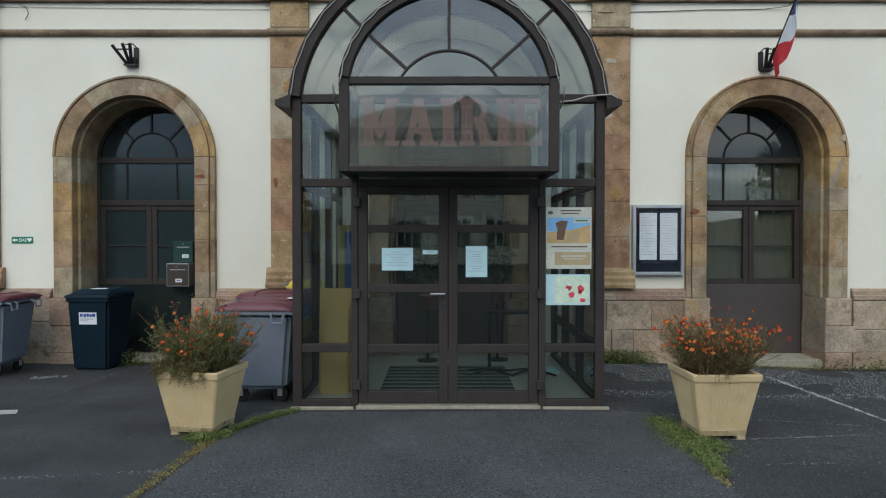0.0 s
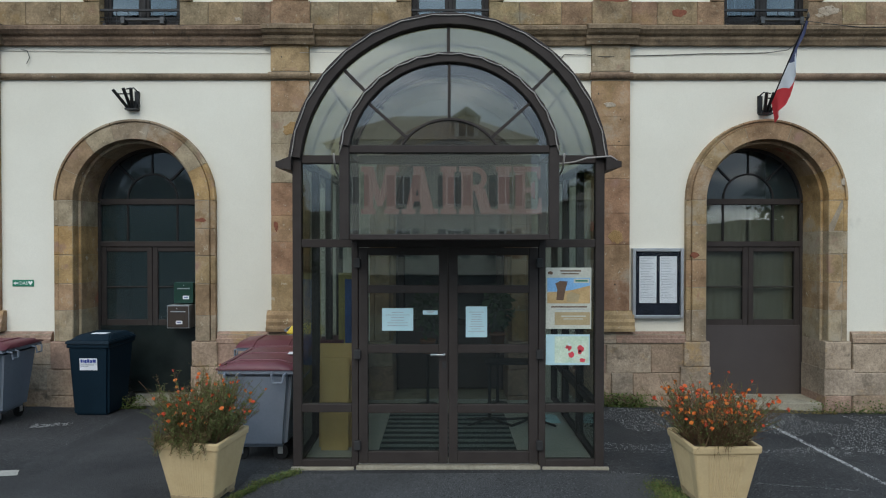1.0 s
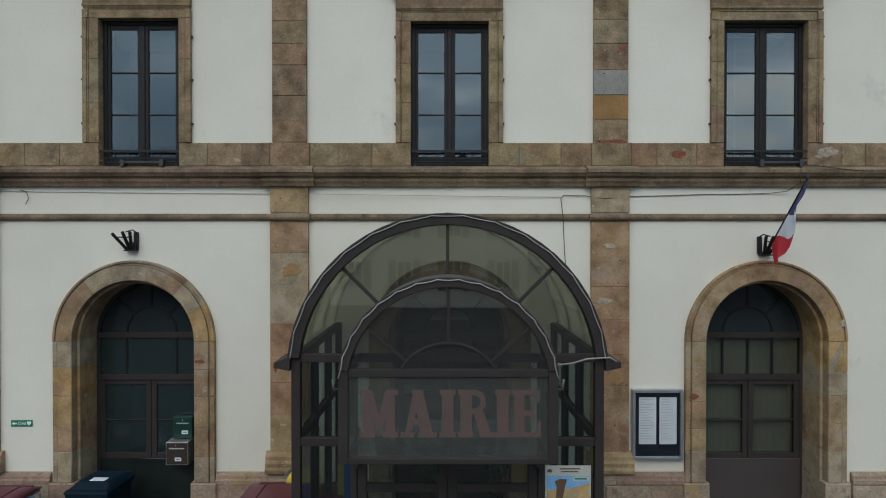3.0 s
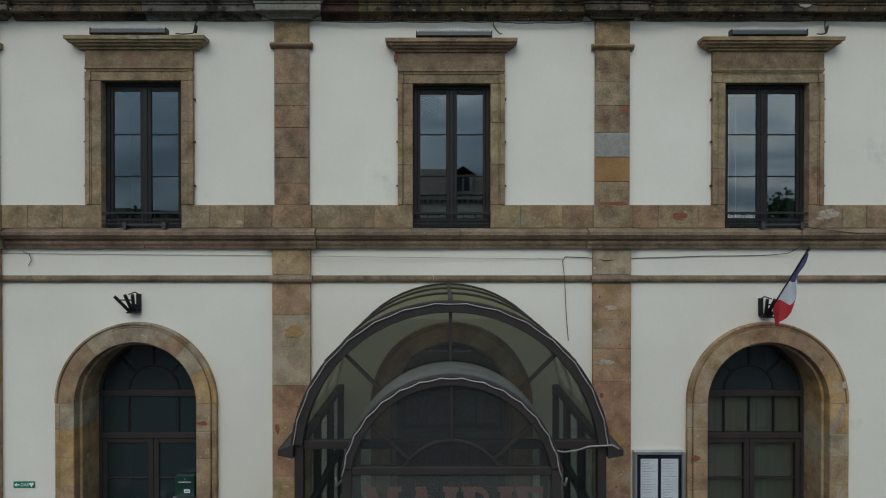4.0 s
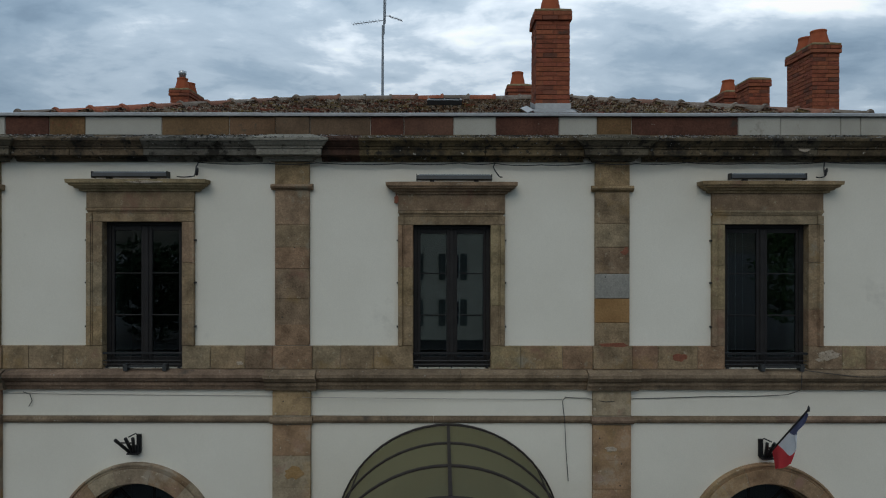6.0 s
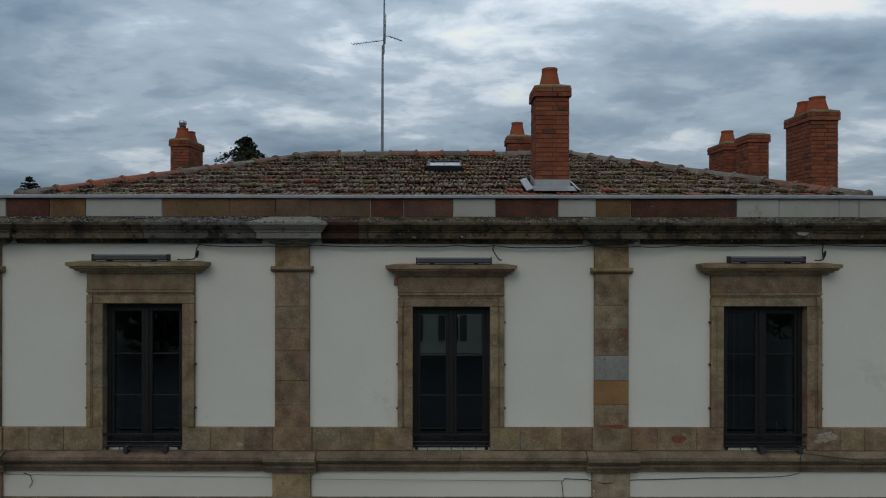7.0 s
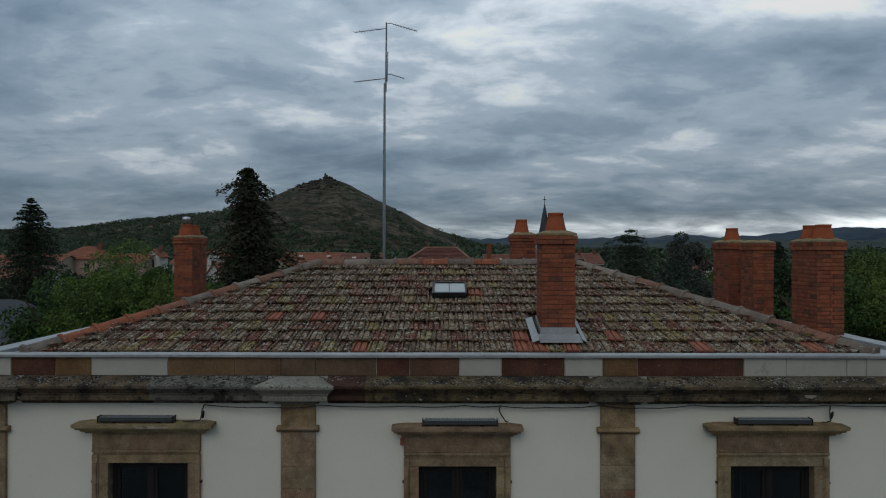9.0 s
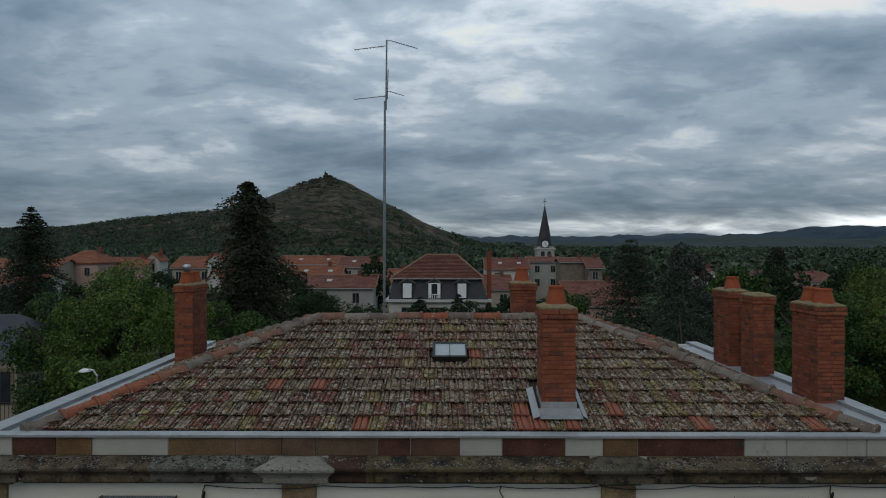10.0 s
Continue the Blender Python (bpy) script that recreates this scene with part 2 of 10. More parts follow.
M_DOORPANEL = material("brown_door_panel", [(0.043, 0.034, 0.032), (0.053, 0.043, 0.040)], 1.5, 0.6, bump=0.02, bump_scale=150, grain=0.06)
M_GLASS = glass("window_glass", (0.72, 0.765, 0.75), 1.66)
M_ARCHGLASS = glass("dusty_arch_glass", (0.53, 0.55, 0.53), 1.9, 0.0, 0.03, (0.50, 0.50, 0.46))
M_SIGNGLASS = glass("hazy_sign_glass", (0.84, 0.86, 0.84), 1.60, 0.0, 0.045, (0.50, 0.50, 0.46))
M_CLEAR = glass("clear_glass", (0.97, 0.98, 0.98), 1.4)
# sheen carries the blue of reflected sky as a tint of the gloss
M_DARKGLASS = glass("dark_window_glass", (0.55, 0.60, 0.61), 2.05, sheen=(0.88, 0.95, 0.97))
M_SATIN = glass("satin_blue_glass", (0.34, 0.42, 0.44), 1.75, 0.16, 0.34, (0.038, 0.066, 0.070))


def roof_sheet_material():
    """Yellowed translucent plastic: lets diffuse daylight down, dull and dirty above."""
    m = bpy.data.materials.new("yellowed_roof_sheet")
    m.use_nodes = True
    nt = m.node_tree
    nt.nodes.clear()
    N, Lk = nt.nodes.new, nt.links.new
    tr, tl, df, a, b, out = N("ShaderNodeBsdfTransparent"), N("ShaderNodeBsdfTranslucent"), N("ShaderNodeBsdfDiffuse"), N("ShaderNodeMixShader"), N("ShaderNodeMixShader"), N("ShaderNodeOutputMaterial")
    tr.inputs[0].default_value = (0.83, 0.82, 0.72, 1)
    tl.inputs[0].default_value = (0.58, 0.555, 0.41, 1)
    df.inputs[0].default_value = (0.36, 0.335, 0.215, 1)
    a.inputs[0].default_value, b.inputs[0].default_value = 0.45, 0.52
    Lk(tl.outputs[0], a.inputs[1])
    Lk(df.outputs[0], a.inputs[2])
    Lk(a.outputs[0], b.inputs[1])
    Lk(tr.outputs[0], b.inputs[2])
    Lk(b.outputs[0], out.inputs[0])
    return m


M_POLY = roof_sheet_material()
M_CANOPY = material("dirty_grey_sheet", [(0.070, 0.070, 0.058), (0.115, 0.113, 0.094)], 1.6, 0.9, spec=0.15, bump=0.1, bump_scale=40, grain=0.15, spots=[((0.045, 0.045, 0.038), 2.2, 0.58, 0.15), ((0.60, 0.60, 0.56), 14, 0.69, 0.015)])
M_ROOM = material("room_wall", [(0.20, 0.19, 0.17), (0.25, 0.24, 0.21)], 1.0, 0.9, bump=0.05)
M_ZINC = material("zinc_sheet", [(0.29, 0.295, 0.295), (0.40, 0.405, 0.405)], 2.5, 0.5, 0.35, bump=0.05, bump_scale=20, grain=0.1, spots=[((0.26, 0.27, 0.27), 6.0, 0.62, 0.1)])
M_BLACK = material("black_iron", [(0.012, 0.012, 0.013), (0.02, 0.02, 0.02)], 8, 0.5, 0.3, bump=0.1)
M_CABLE = material("black_cable", [(0.015, 0.015, 0.015), (0.025, 0.024, 0.023)], 8, 0.6, bump=0.0)
M_WHITEPAPER = material("white_paper", [(0.39, 0.57, 0.61), (0.45, 0.62, 0.66)], 4, 0.8, bump=0.0, grain=0.03)
M_ALU = material("silver_aluminium", [(0.42, 0.43, 0.44), (0.5, 0.51, 0.52)], 6, 0.35, 0.8, bump=0.02, grain=0.05)


# ---- helpers of this scene ----
def as_object(name, bm, mat, smooth=False):
    me = bpy.data.meshes.new(name)
    bm.normal_update()
    if smooth:
        for f in bm.faces:
            f.smooth = True
    bm.to_mesh(me)
    bm.free()
    me.materials.append(mat)
    return new(name, me)


def part(name, bm, mat, parent, label="", smooth=False):
    ob = as_object(name, bm, mat, smooth)
    ob.parent = parent
    if parent is not None:
        ob.matrix_parent_inverse = world_of(parent).inverted()
    if label:
        ob["label"] = label
    return ob


def world_of(ob):
    m = ob.matrix_basis.copy()
    while ob.parent:
        m = ob.parent.matrix_basis @ ob.matrix_parent_inverse @ m
        ob = ob.parent
    return m


def thing(name, loc, label, category, group="", kind=""):
    ob = new(name)
    ob.empty_display_size = 0.1
    ob.matrix_basis = Matrix.Translation(loc)
    return tagged(ob, label, category, group, kind)


def structure(name, bm, mat, label, smooth=False):
    return tagged(as_object(name, bm, mat, smooth), label, name.split("_")[0], "", "structure")


def box(bm, x0, x1, y0, y1, z0, z1, m=None):
    """A box; m turns or moves it."""
    vs = [bm.verts.new(Vector(p) if m is None else m @ Vector(p)) for p in ((x0, y0, z0), (x1, y0, z0), (x1, y1, z0), (x0, y1, z0), (x0, y0, z1), (x1, y0, z1), (x1, y1, z1), (x0, y1, z1))]
    for f in ((0, 1, 5, 4), (1, 2, 6, 5), (2, 3, 7, 6), (3, 0, 4, 7), (4, 5, 6, 7), (3, 2, 1, 0)):
        bm.faces.new([vs[i] for i in f])
    return vs


def soft_box(x0, x1, y0, y1, z0, z1, b=0.008, seg=2, m=None):
    bm = bmesh.new()
    box(bm, x0, x1, y0, y1, z0, z1, m)
    bmesh.ops.bevel(bm, geom=bm.edges[:], offset=b, segments=seg, affect="EDGES", profile=0.6)
    return bm


def slab(bm, poly, y0, y1, c=0.010, jit=0.0):
    """A flat piece: outline in x and z, front at y0 with its edge chamfered by c, back at y1."""
    if sum(a[0] * b[1] - b[0] * a[1] for a, b in zip(poly, poly[1:] + poly[:1])) < 0:
        poly = poly[::-1]
    n = len(poly)
    cx, cz = sum(p[0] for p in poly) / n, sum(p[1] for p in poly) / n
    back = [bm.verts.new((x, y1, z)) for x, z in poly]
    mid = [bm.verts.new((x, y0 + c, z)) for x, z in poly]
    ins = []
    for x, z in poly:
        dx, dz = cx - x, cz - z
        sx, sz = min(c, abs(dx)), min(c, abs(dz))
        ins.append(bm.verts.new((x + math.copysign(sx, dx), y0 + random.uniform(-jit, jit), z + math.copysign(sz, dz))))
    for i in range(n):
        j = (i + 1) % n
        bm.faces.new((back[i], back[j], mid[j], mid[i]))
        bm.faces.new((mid[i], mid[j], ins[j], ins[i]))
    bm.faces.new(ins)
    return bm


def rect(x0, x1, z0, z1):
    return [(x0, z0), (x1, z0), (x1, z1), (x0, z1)]


def stone(x0, x1, z0, z1, y0, y1, mat, parent, name="stone_block", c=0.0035, jit=0.002):
    return part(name, slab(bmesh.new(), rect(x0, x1, z0, z1), y0, y1, c, jit), mat, parent)


def arc(cx, cz, r, a0, a1, n):
    return [(cx + r * math.cos(radians(a0 + (a1 - a0) * i / n)), cz + r * math.sin(radians(a0 + (a1 - a0) * i / n))) for i in range(n + 1)]


def ring_piece(bm, cx, cz, r0, r1, a0, a1, y0, y1, n=4, c=0.010):
    """A piece of a ring, such as a voussoir, as a chamfered slab."""
    outer, inner = arc(cx, cz, r1, a0, a1, n), arc(cx, cz, r0, a0, a1, n)
    da = math.degrees(c / ((r0 + r1) / 2))
    o2, i2 = arc(cx, cz, r1 - c, a0 + da, a1 - da, n), arc(cx, cz, r0 + c, a0 + da, a1 - da, n)
    rows = []
    for pts, y in ((inner, y1), (inner, y0 + c), (i2, y0), (o2, y0), (outer, y0 + c), (outer, y1)):
        rows.append([bm.verts.new((x, y, z)) for x, z in pts])
    for a, b in zip(rows, rows[1:]):
        for i in range(n):
            bm.faces.new((a[i], b[i], b[i + 1], a[i + 1]))
    for k in (0, n):
        cap = [r[k] for r in rows]
        bm.faces.new(cap if k else cap[::-1])
    return bm


def moulding(bm, profile, x0, x1, jit=0.0):
    """A profile of (y, z) drawn along x, with closed ends."""
    a = [bm.verts.new((x0 + random.uniform(-jit, jit), y, z)) for y, z in profile]
    b = [bm.verts.new((x1 + random.uniform(-jit, jit), y, z)) for y, z in profile]
    n = len(profile)
    for i in range(n):
        j = (i + 1) % n
        bm.faces.new((a[i], b[i], b[j], a[j]))
    bm.faces.new(a[::-1])
    bm.faces.new(b)
    return bm


def tube(bm, pts, r, n=6, caps=True, r1=None):
    """A round bar through points, of radius r, tapering to r1."""
    rings = []
    pts = [Vector(p) for p in pts]
    for i, p in enumerate(pts):
        d = (pts[min(i + 1, len(pts) - 1)] - pts[max(i - 1, 0)]).normalized()
        s = d.cross(Vector((0, 0, 1)))
        if s.length < 1e-3:
            s = d.cross(Vector((0, 1, 0)))
        s.normalize()
        t = s.cross(d)
        rr = r if r1 is None else r + (r1 - r) * i / (len(pts) - 1)
        rings.append([bm.verts.new(p + (s * math.cos(2 * math.pi * k / n) + t * math.sin(2 * math.pi * k / n)) * rr) for k in range(n)])
    for a, b in zip(rings, rings[1:]):
        for k in range(n):
            bm.faces.new((a[k], a[(k + 1) % n], b[(k + 1) % n], b[k]))
    if caps:
        bm.faces.new(rings[0][::-1])
        bm.faces.new(rings[-1])
    return bm


def lathe(bm, prof, cx, cy, n=16, caps=True):
    """A turned shape: (radius, z) rows round an upright axis."""
    rows = [[bm.verts.new((cx + r * math.cos(2 * math.pi * k / n), cy + r * math.sin(2 * math.pi * k / n), z)) for k in range(n)] for r, z in prof]
    for a, b in zip(rows, rows[1:]):
        for k in range(n):
            bm.faces.new((a[k], a[(k + 1) % n], b[(k + 1) % n], b[k]))
    if caps:
        bm.faces.new(rows[0][::-1])
        bm.faces.new(rows[-1])
    return bm


# ---- the town hall: shell ----
WALL, BACK = 8.86, 17.2
LEFT, RIGHT = -6.55, 6.75
ARCHES = (-4.215, 0.10, 4.425)
WINDOWS = (-4.14, 0.10, 4.41)
# half widths of each opening, its surround and its hood
OPENING = {-4.14: (0.546, 0.736, 0.965), 0.10: (0.532, 0.730, 0.910), 4.41: (0.572, 0.760, 0.975)}
# the stonework sits a little off the centre of its opening
OFFSET = {-4.14: -0.022, 0.10: -0.006, 4.41: 0.009}
LINTEL = {-4.14: 7.052, 0.10: 7.012, 4.41: 7.022}
HOOD_DROP = {-4.14: 0.0, 0.10: 0.036, 4.41: 0.018}
SPRING = 2.65
FLOOR1 = 4.55


def ground_height(x, y):
    """The forecourt falls a little towards the wall and to both sides."""
    k = min(max((y - 4.5) / 4.0, 0.0), 1.0)
    side = 0.05 * min(max(-x / 4.0, 0.0), 1.2) + 0.13 * min(max(x - 1.2, 0.0) / 4.0, 1.1)
    return -0.11 - k * side


def arch_panel(bm, cx, half, z0, z1, r, zc, y0, y1, n=20):
    """Wall round an arched opening of radius r, from x = cx - half to cx + half."""
    arcp = [(cx - r, z0)] + arc(cx, zc, r, 180, 0, n) + [(cx + r, z0)]
    outer = [(cx - half, z0)]
    for x, z in arcp[1:-1]:
        dx, dz = x - cx, z - zc
        s = min(half / abs(dx) if abs(dx) > 1e-6 else 1e9, (z1 - zc) / dz if dz > 1e-6 else 1e9)
        outer.append((cx + dx * s, zc + dz * s))
    outer.append((cx + half, z0))
    # keep the two upper corners square
    for sx in (-1, 1):
        i = min(range(len(outer)), key=lambda k: (outer[k][0] - cx - sx * half) ** 2 + (outer[k][1] - z1) ** 2)
        outer[i] = (cx + sx * half, z1)
    f0, f1 = [[bm.verts.new((x, y0, z)) for x, z in p] for p in (arcp, outer)]
    b0, b1 = [[bm.verts.new((x, y1, z)) for x, z in p] for p in (arcp, outer)]
    for i in range(len(arcp) - 1):
        bm.faces.new((f0[i], f0[i + 1], f1[i + 1], f1[i]))
        bm.faces.new((b0[i + 1], b0[i], b1[i], b1[i + 1]))
        bm.faces.new((f0[i + 1], f0[i], b0[i], b0[i + 1]))


def front_wall():
    bm = bmesh.new()
    y0, y1, zb = WALL, WALL + 0.60, -0.6
    xs = [LEFT]
    for c in ARCHES:
        arch_panel(bm, c, 1.3, zb, 4.05, 0.95, SPRING, y0, y1)
        xs += [c - 1.3, c + 1.3]
    xs.append(RIGHT)
    for a, b in zip(xs[::2], xs[1::2]):
        box(bm, a, b, y0, y1, zb, 4.05)
    box(bm, LEFT, RIGHT, y0, y1, 4.05, 5.04)
    xs = [LEFT]
    for c in WINDOWS:
        xs += [c - 0.62, c + 0.62]
        box(bm, c - 0.62, c + 0.62, y0, y1, 7.09, 8.20)
    xs.append(RIGHT)
    for a, b in zip(xs[::2], xs[1::2]):
        box(bm, a, b, y0, y1, 5.04, 8.20)
    return structure("wall_front", bm, M_PLASTER, "off-white lime plastered front wall with stone dressings")


wall_front = front_wall()
for nm, b in (("wall_left", (LEFT, LEFT + 0.45, WALL + 0.60, BACK, -0.6, 8.20)), ("wall_right", (RIGHT - 0.45, RIGHT, WALL + 0.60, BACK, -0.6, 8.20)), ("wall_back", (LEFT, -0.38, BACK, BACK + 0.4, -0.6, 8.20)), ("wall_back_east", (0.80, RIGHT, BACK, BACK + 0.4, -0.6, 8.20)), ("wall_back_low", (-0.38, 0.80, BACK, BACK + 0.4, -0.6, 1.95)), ("wall_back_high", (-0.38, 0.80, BACK, BACK + 0.4, 2.16, 8.20))):
    bm = bmesh.new()
    box(bm, *b)
    structure(nm, bm, M_PLASTER, "off-white plastered outer wall")
bm = bmesh.new()
box(bm, LEFT + 0.45, RIGHT - 0.45, WALL + 0.60, BACK, -0.30, -0.02)
structure("floor_ground", bm, M_ROOM, "grey tiled floor inside the hall")
bm = bmesh.new()
box(bm, LEFT + 0.45, RIGHT - 0.45, WALL + 0.60, BACK, FLOOR1 - 0.2, FLOOR1)
structure("floor_upper", bm, M_ROOM, "timber floor between the storeys")
bm = bmesh.new()
box(bm, LEFT + 0.45, RIGHT - 0.45, WALL + 0.60, BACK, 7.7, 7.85)
structure("ceiling_upper", bm, M_ROOM, "plain plaster ceiling of the upper rooms")
for nm, x in (("wall_partition_west", -2.1), ("wall_partition_east", 2.3)):
    bm = bmesh.new()
    box(bm, x - 0.08, x + 0.08, WALL + 0.60, BACK, -0.02, FLOOR1 - 0.2)
    box(bm, x - 0.08, x + 0.08, WALL + 0.60, BACK, FLOOR1, 7.7)
    structure(nm, bm, M_ROOM, "plain partition wall between the rooms")
for nm, y in (("wall_rooms_back", 12.6),):
    bm = bmesh.new()
    for a, b in ((LEFT + 0.45, -2.18), (-2.02, 2.22), (2.38, RIGHT - 0.45)):
        if a == -2.02:
            for u, v, z0, z1 in ((a, -0.75, -0.02, FLOOR1 - 0.2), (1.1, b, -0.02, FLOOR1 - 0.2), (-0.75, 1.1, 2.75, FLOOR1 - 0.2)):
                box(bm, u, v, y, y + 0.1, z0, z1)
        else:
            box(bm, a, b, y, y + 0.1, -0.02, FLOOR1 - 0.2)
        box(bm, a, b, y, y + 0.1, FLOOR1, 7.7)
    structure(nm, bm, M_ROOM, "plain wall at the back of the rooms")


# ---- stone dressings ----
def heights(z0, z1, around, seed):
    """Joint heights of courses between z0 and z1."""
    rnd = random.Random(seed)
    k = max(1, round((z1 - z0) / around))
    zs = [z0 + (z1 - z0) * i / k for i in range(k + 1)]
    return [z + (rnd.uniform(-0.12, 0.12) * (z1 - z0) / k if 0 < i < k else 0) for i, z in enumerate(zs)]


def courses(zs):
    g = 0.0013
    return [(a + g, b - g) for a, b in zip(zs, zs[1:])]


def backing(bm, x0, x1, z0, z1, y0, y1):
    box(bm, x0 + 0.01, x1 - 0.01, y0, y1, z0 + 0.005, z1 - 0.005)


PIL = ((-6.62, -6.07), (-2.35, -1.83), (2.03, 2.55), (6.27, 6.82))


def pilaster(x0, x1, seed):
    base = thing("pilaster", ((x0 + x1) / 2, WALL, ground_height((x0 + x1) / 2, WALL)), "sandstone block pilaster on the plastered front", "pilaster", "front pilasters", "structure")
    yf, yb = WALL - 0.06, WALL + 0.01
    bm = bmesh.new()
    backing(bm, x0, x1, 0.9, 4.75, yf + 0.009, yb)
    backing(bm, x0 + 0.03, x1 - 0.02, 5.03, 7.85, yf + 0.022, yb)
    part("mortar", bm, M_JOINT, base)
    for i, (a, b) in enumerate(courses([1.14] + heights(1.14, 4.28, 0.47, seed)[1:])):
        stone(x0, x1, a, b, yf, yb, M_STONE, base)
    stone(x0, x1, 4.41, 4.76, yf, yb, M_STONE, base)
    joints = {2: [5.365, 5.65, 5.997, 6.412, 6.705, 7.012, 7.49], 3: [5.345, 5.676, 6.007, 6.345, 6.707, 7.03, 7.47]}.get(seed, heights(5.36, 7.48, 0.36, seed + 50))
    nz = joints[-1]
    for a, b in courses(joints):
        m = M_UPSTONE
        if seed == 3 and 5.6 < (a + b) / 2 < 6.3:
            m = M_GREYBLOCK if (a + b) / 2 > 6.0 else M_OCHRE
        stone(x0 + 0.03, x1 - 0.02, a, b, yf + 0.01, yb, m, base, c=0.006, jit=0.004)
    stone(x0 + 0.03, x1 - 0.02, nz + 0.08, 7.872, yf + 0.01, yb, M_UPSTONE, base)
    cap = bmesh.new()
    y = yf
    moulding(cap, [(yb, nz), (y + 0.005, nz), (y - 0.012, nz + 0.012), (y - 0.030, nz + 0.022), (y - 0.045, nz + 0.045), (y - 0.030, nz + 0.068), (y, nz + 0.08), (yb, nz + 0.08)], x0 - 0.02, x1 + 0.03)
    part("necking", cap, M_UPSTONE, base)
    foot = bmesh.new()
    moulding(foot, [(yb, 0.86), (y - 0.07, 0.86), (y - 0.075, 0.90), (y - 0.05, 0.94), (y - 0.055, 0.99), (y - 0.03, 1.03), (y - 0.03, 1.08), (y, 1.14), (yb, 1.14)], x0 - 0.06, x1 + 0.06)
    part("base_moulding", foot, M_STONE, base)
    return base


for i, (a, b) in enumerate(PIL):
    pilaster(a, b, i + 1)


# plinth of large blocks between the doors
def plinth():
    base = thing("plinth", (0, WALL, -0.3), "rough sandstone plinth of large squared blocks", "plinth", "", "structure")
    yf, yb = WALL - 0.075, WALL + 0.005
    spans = [(LEFT - 0.06, -5.36), (-3.10, -1.50), (1.62, 3.32), (5.60, RIGHT + 0.06)]
    rnd = random.Random(11)
    bm = bmesh.new()
    for x0, x1 in spans:
        backing(bm, x0, x1, -0.5, 0.82, yf + 0.015, yb)
        rows = [-0.55, -0.02, 0.29, 0.68] if x0 > 0 else [-0.5, 0.06, 0.40, 0.70]
        for k, (a, b) in enumerate(courses(rows)):
            n = max(1, round((x1 - x0) / (0.5 if k % 2 else 0.62)))
            xs = [x0 + (x1 - x0) * i / n + (rnd.uniform(-0.16, 0.16) if 0 < i < n else 0) for i in range(n + 1)]
            for u, v in zip(xs, xs[1:]):
                stone(u + 0.003, v - 0.003, a + rnd.uniform(-0.001, 0.001), b, yf - rnd.uniform(0, 0.012), yb, M_PLINTH, base, c=0.009, jit=0.007)
        xs = [x0, (x0 + x1) / 2 + rnd.uniform(-0.2, 0.2), x1]
        for u, v in zip(xs, xs[1:]):
            m = bmesh.new()
            moulding(m, [(yb, 0.70), (yf - 0.01, 0.70), (yf - 0.01, 0.755), (yf + 0.01, 0.765), (yf + 0.012, 0.80), (yf + 0.045, 0.845), (yb, 0.85)], u + 0.003, v - 0.003)
            part("capping", m, M_PLINTH, base)
    part("mortar", bm, M_JOINT, base)


plinth()


M_SILLSTONE = material("worn_sill_stone", [(0.25, 0.225, 0.17), (0.34, 0.31, 0.24)], 5, 0.9, bump=0.4, bump_scale=50, grain=0.2, spots=[((0.13, 0.115, 0.08), 6, 0.60, 0.1)])


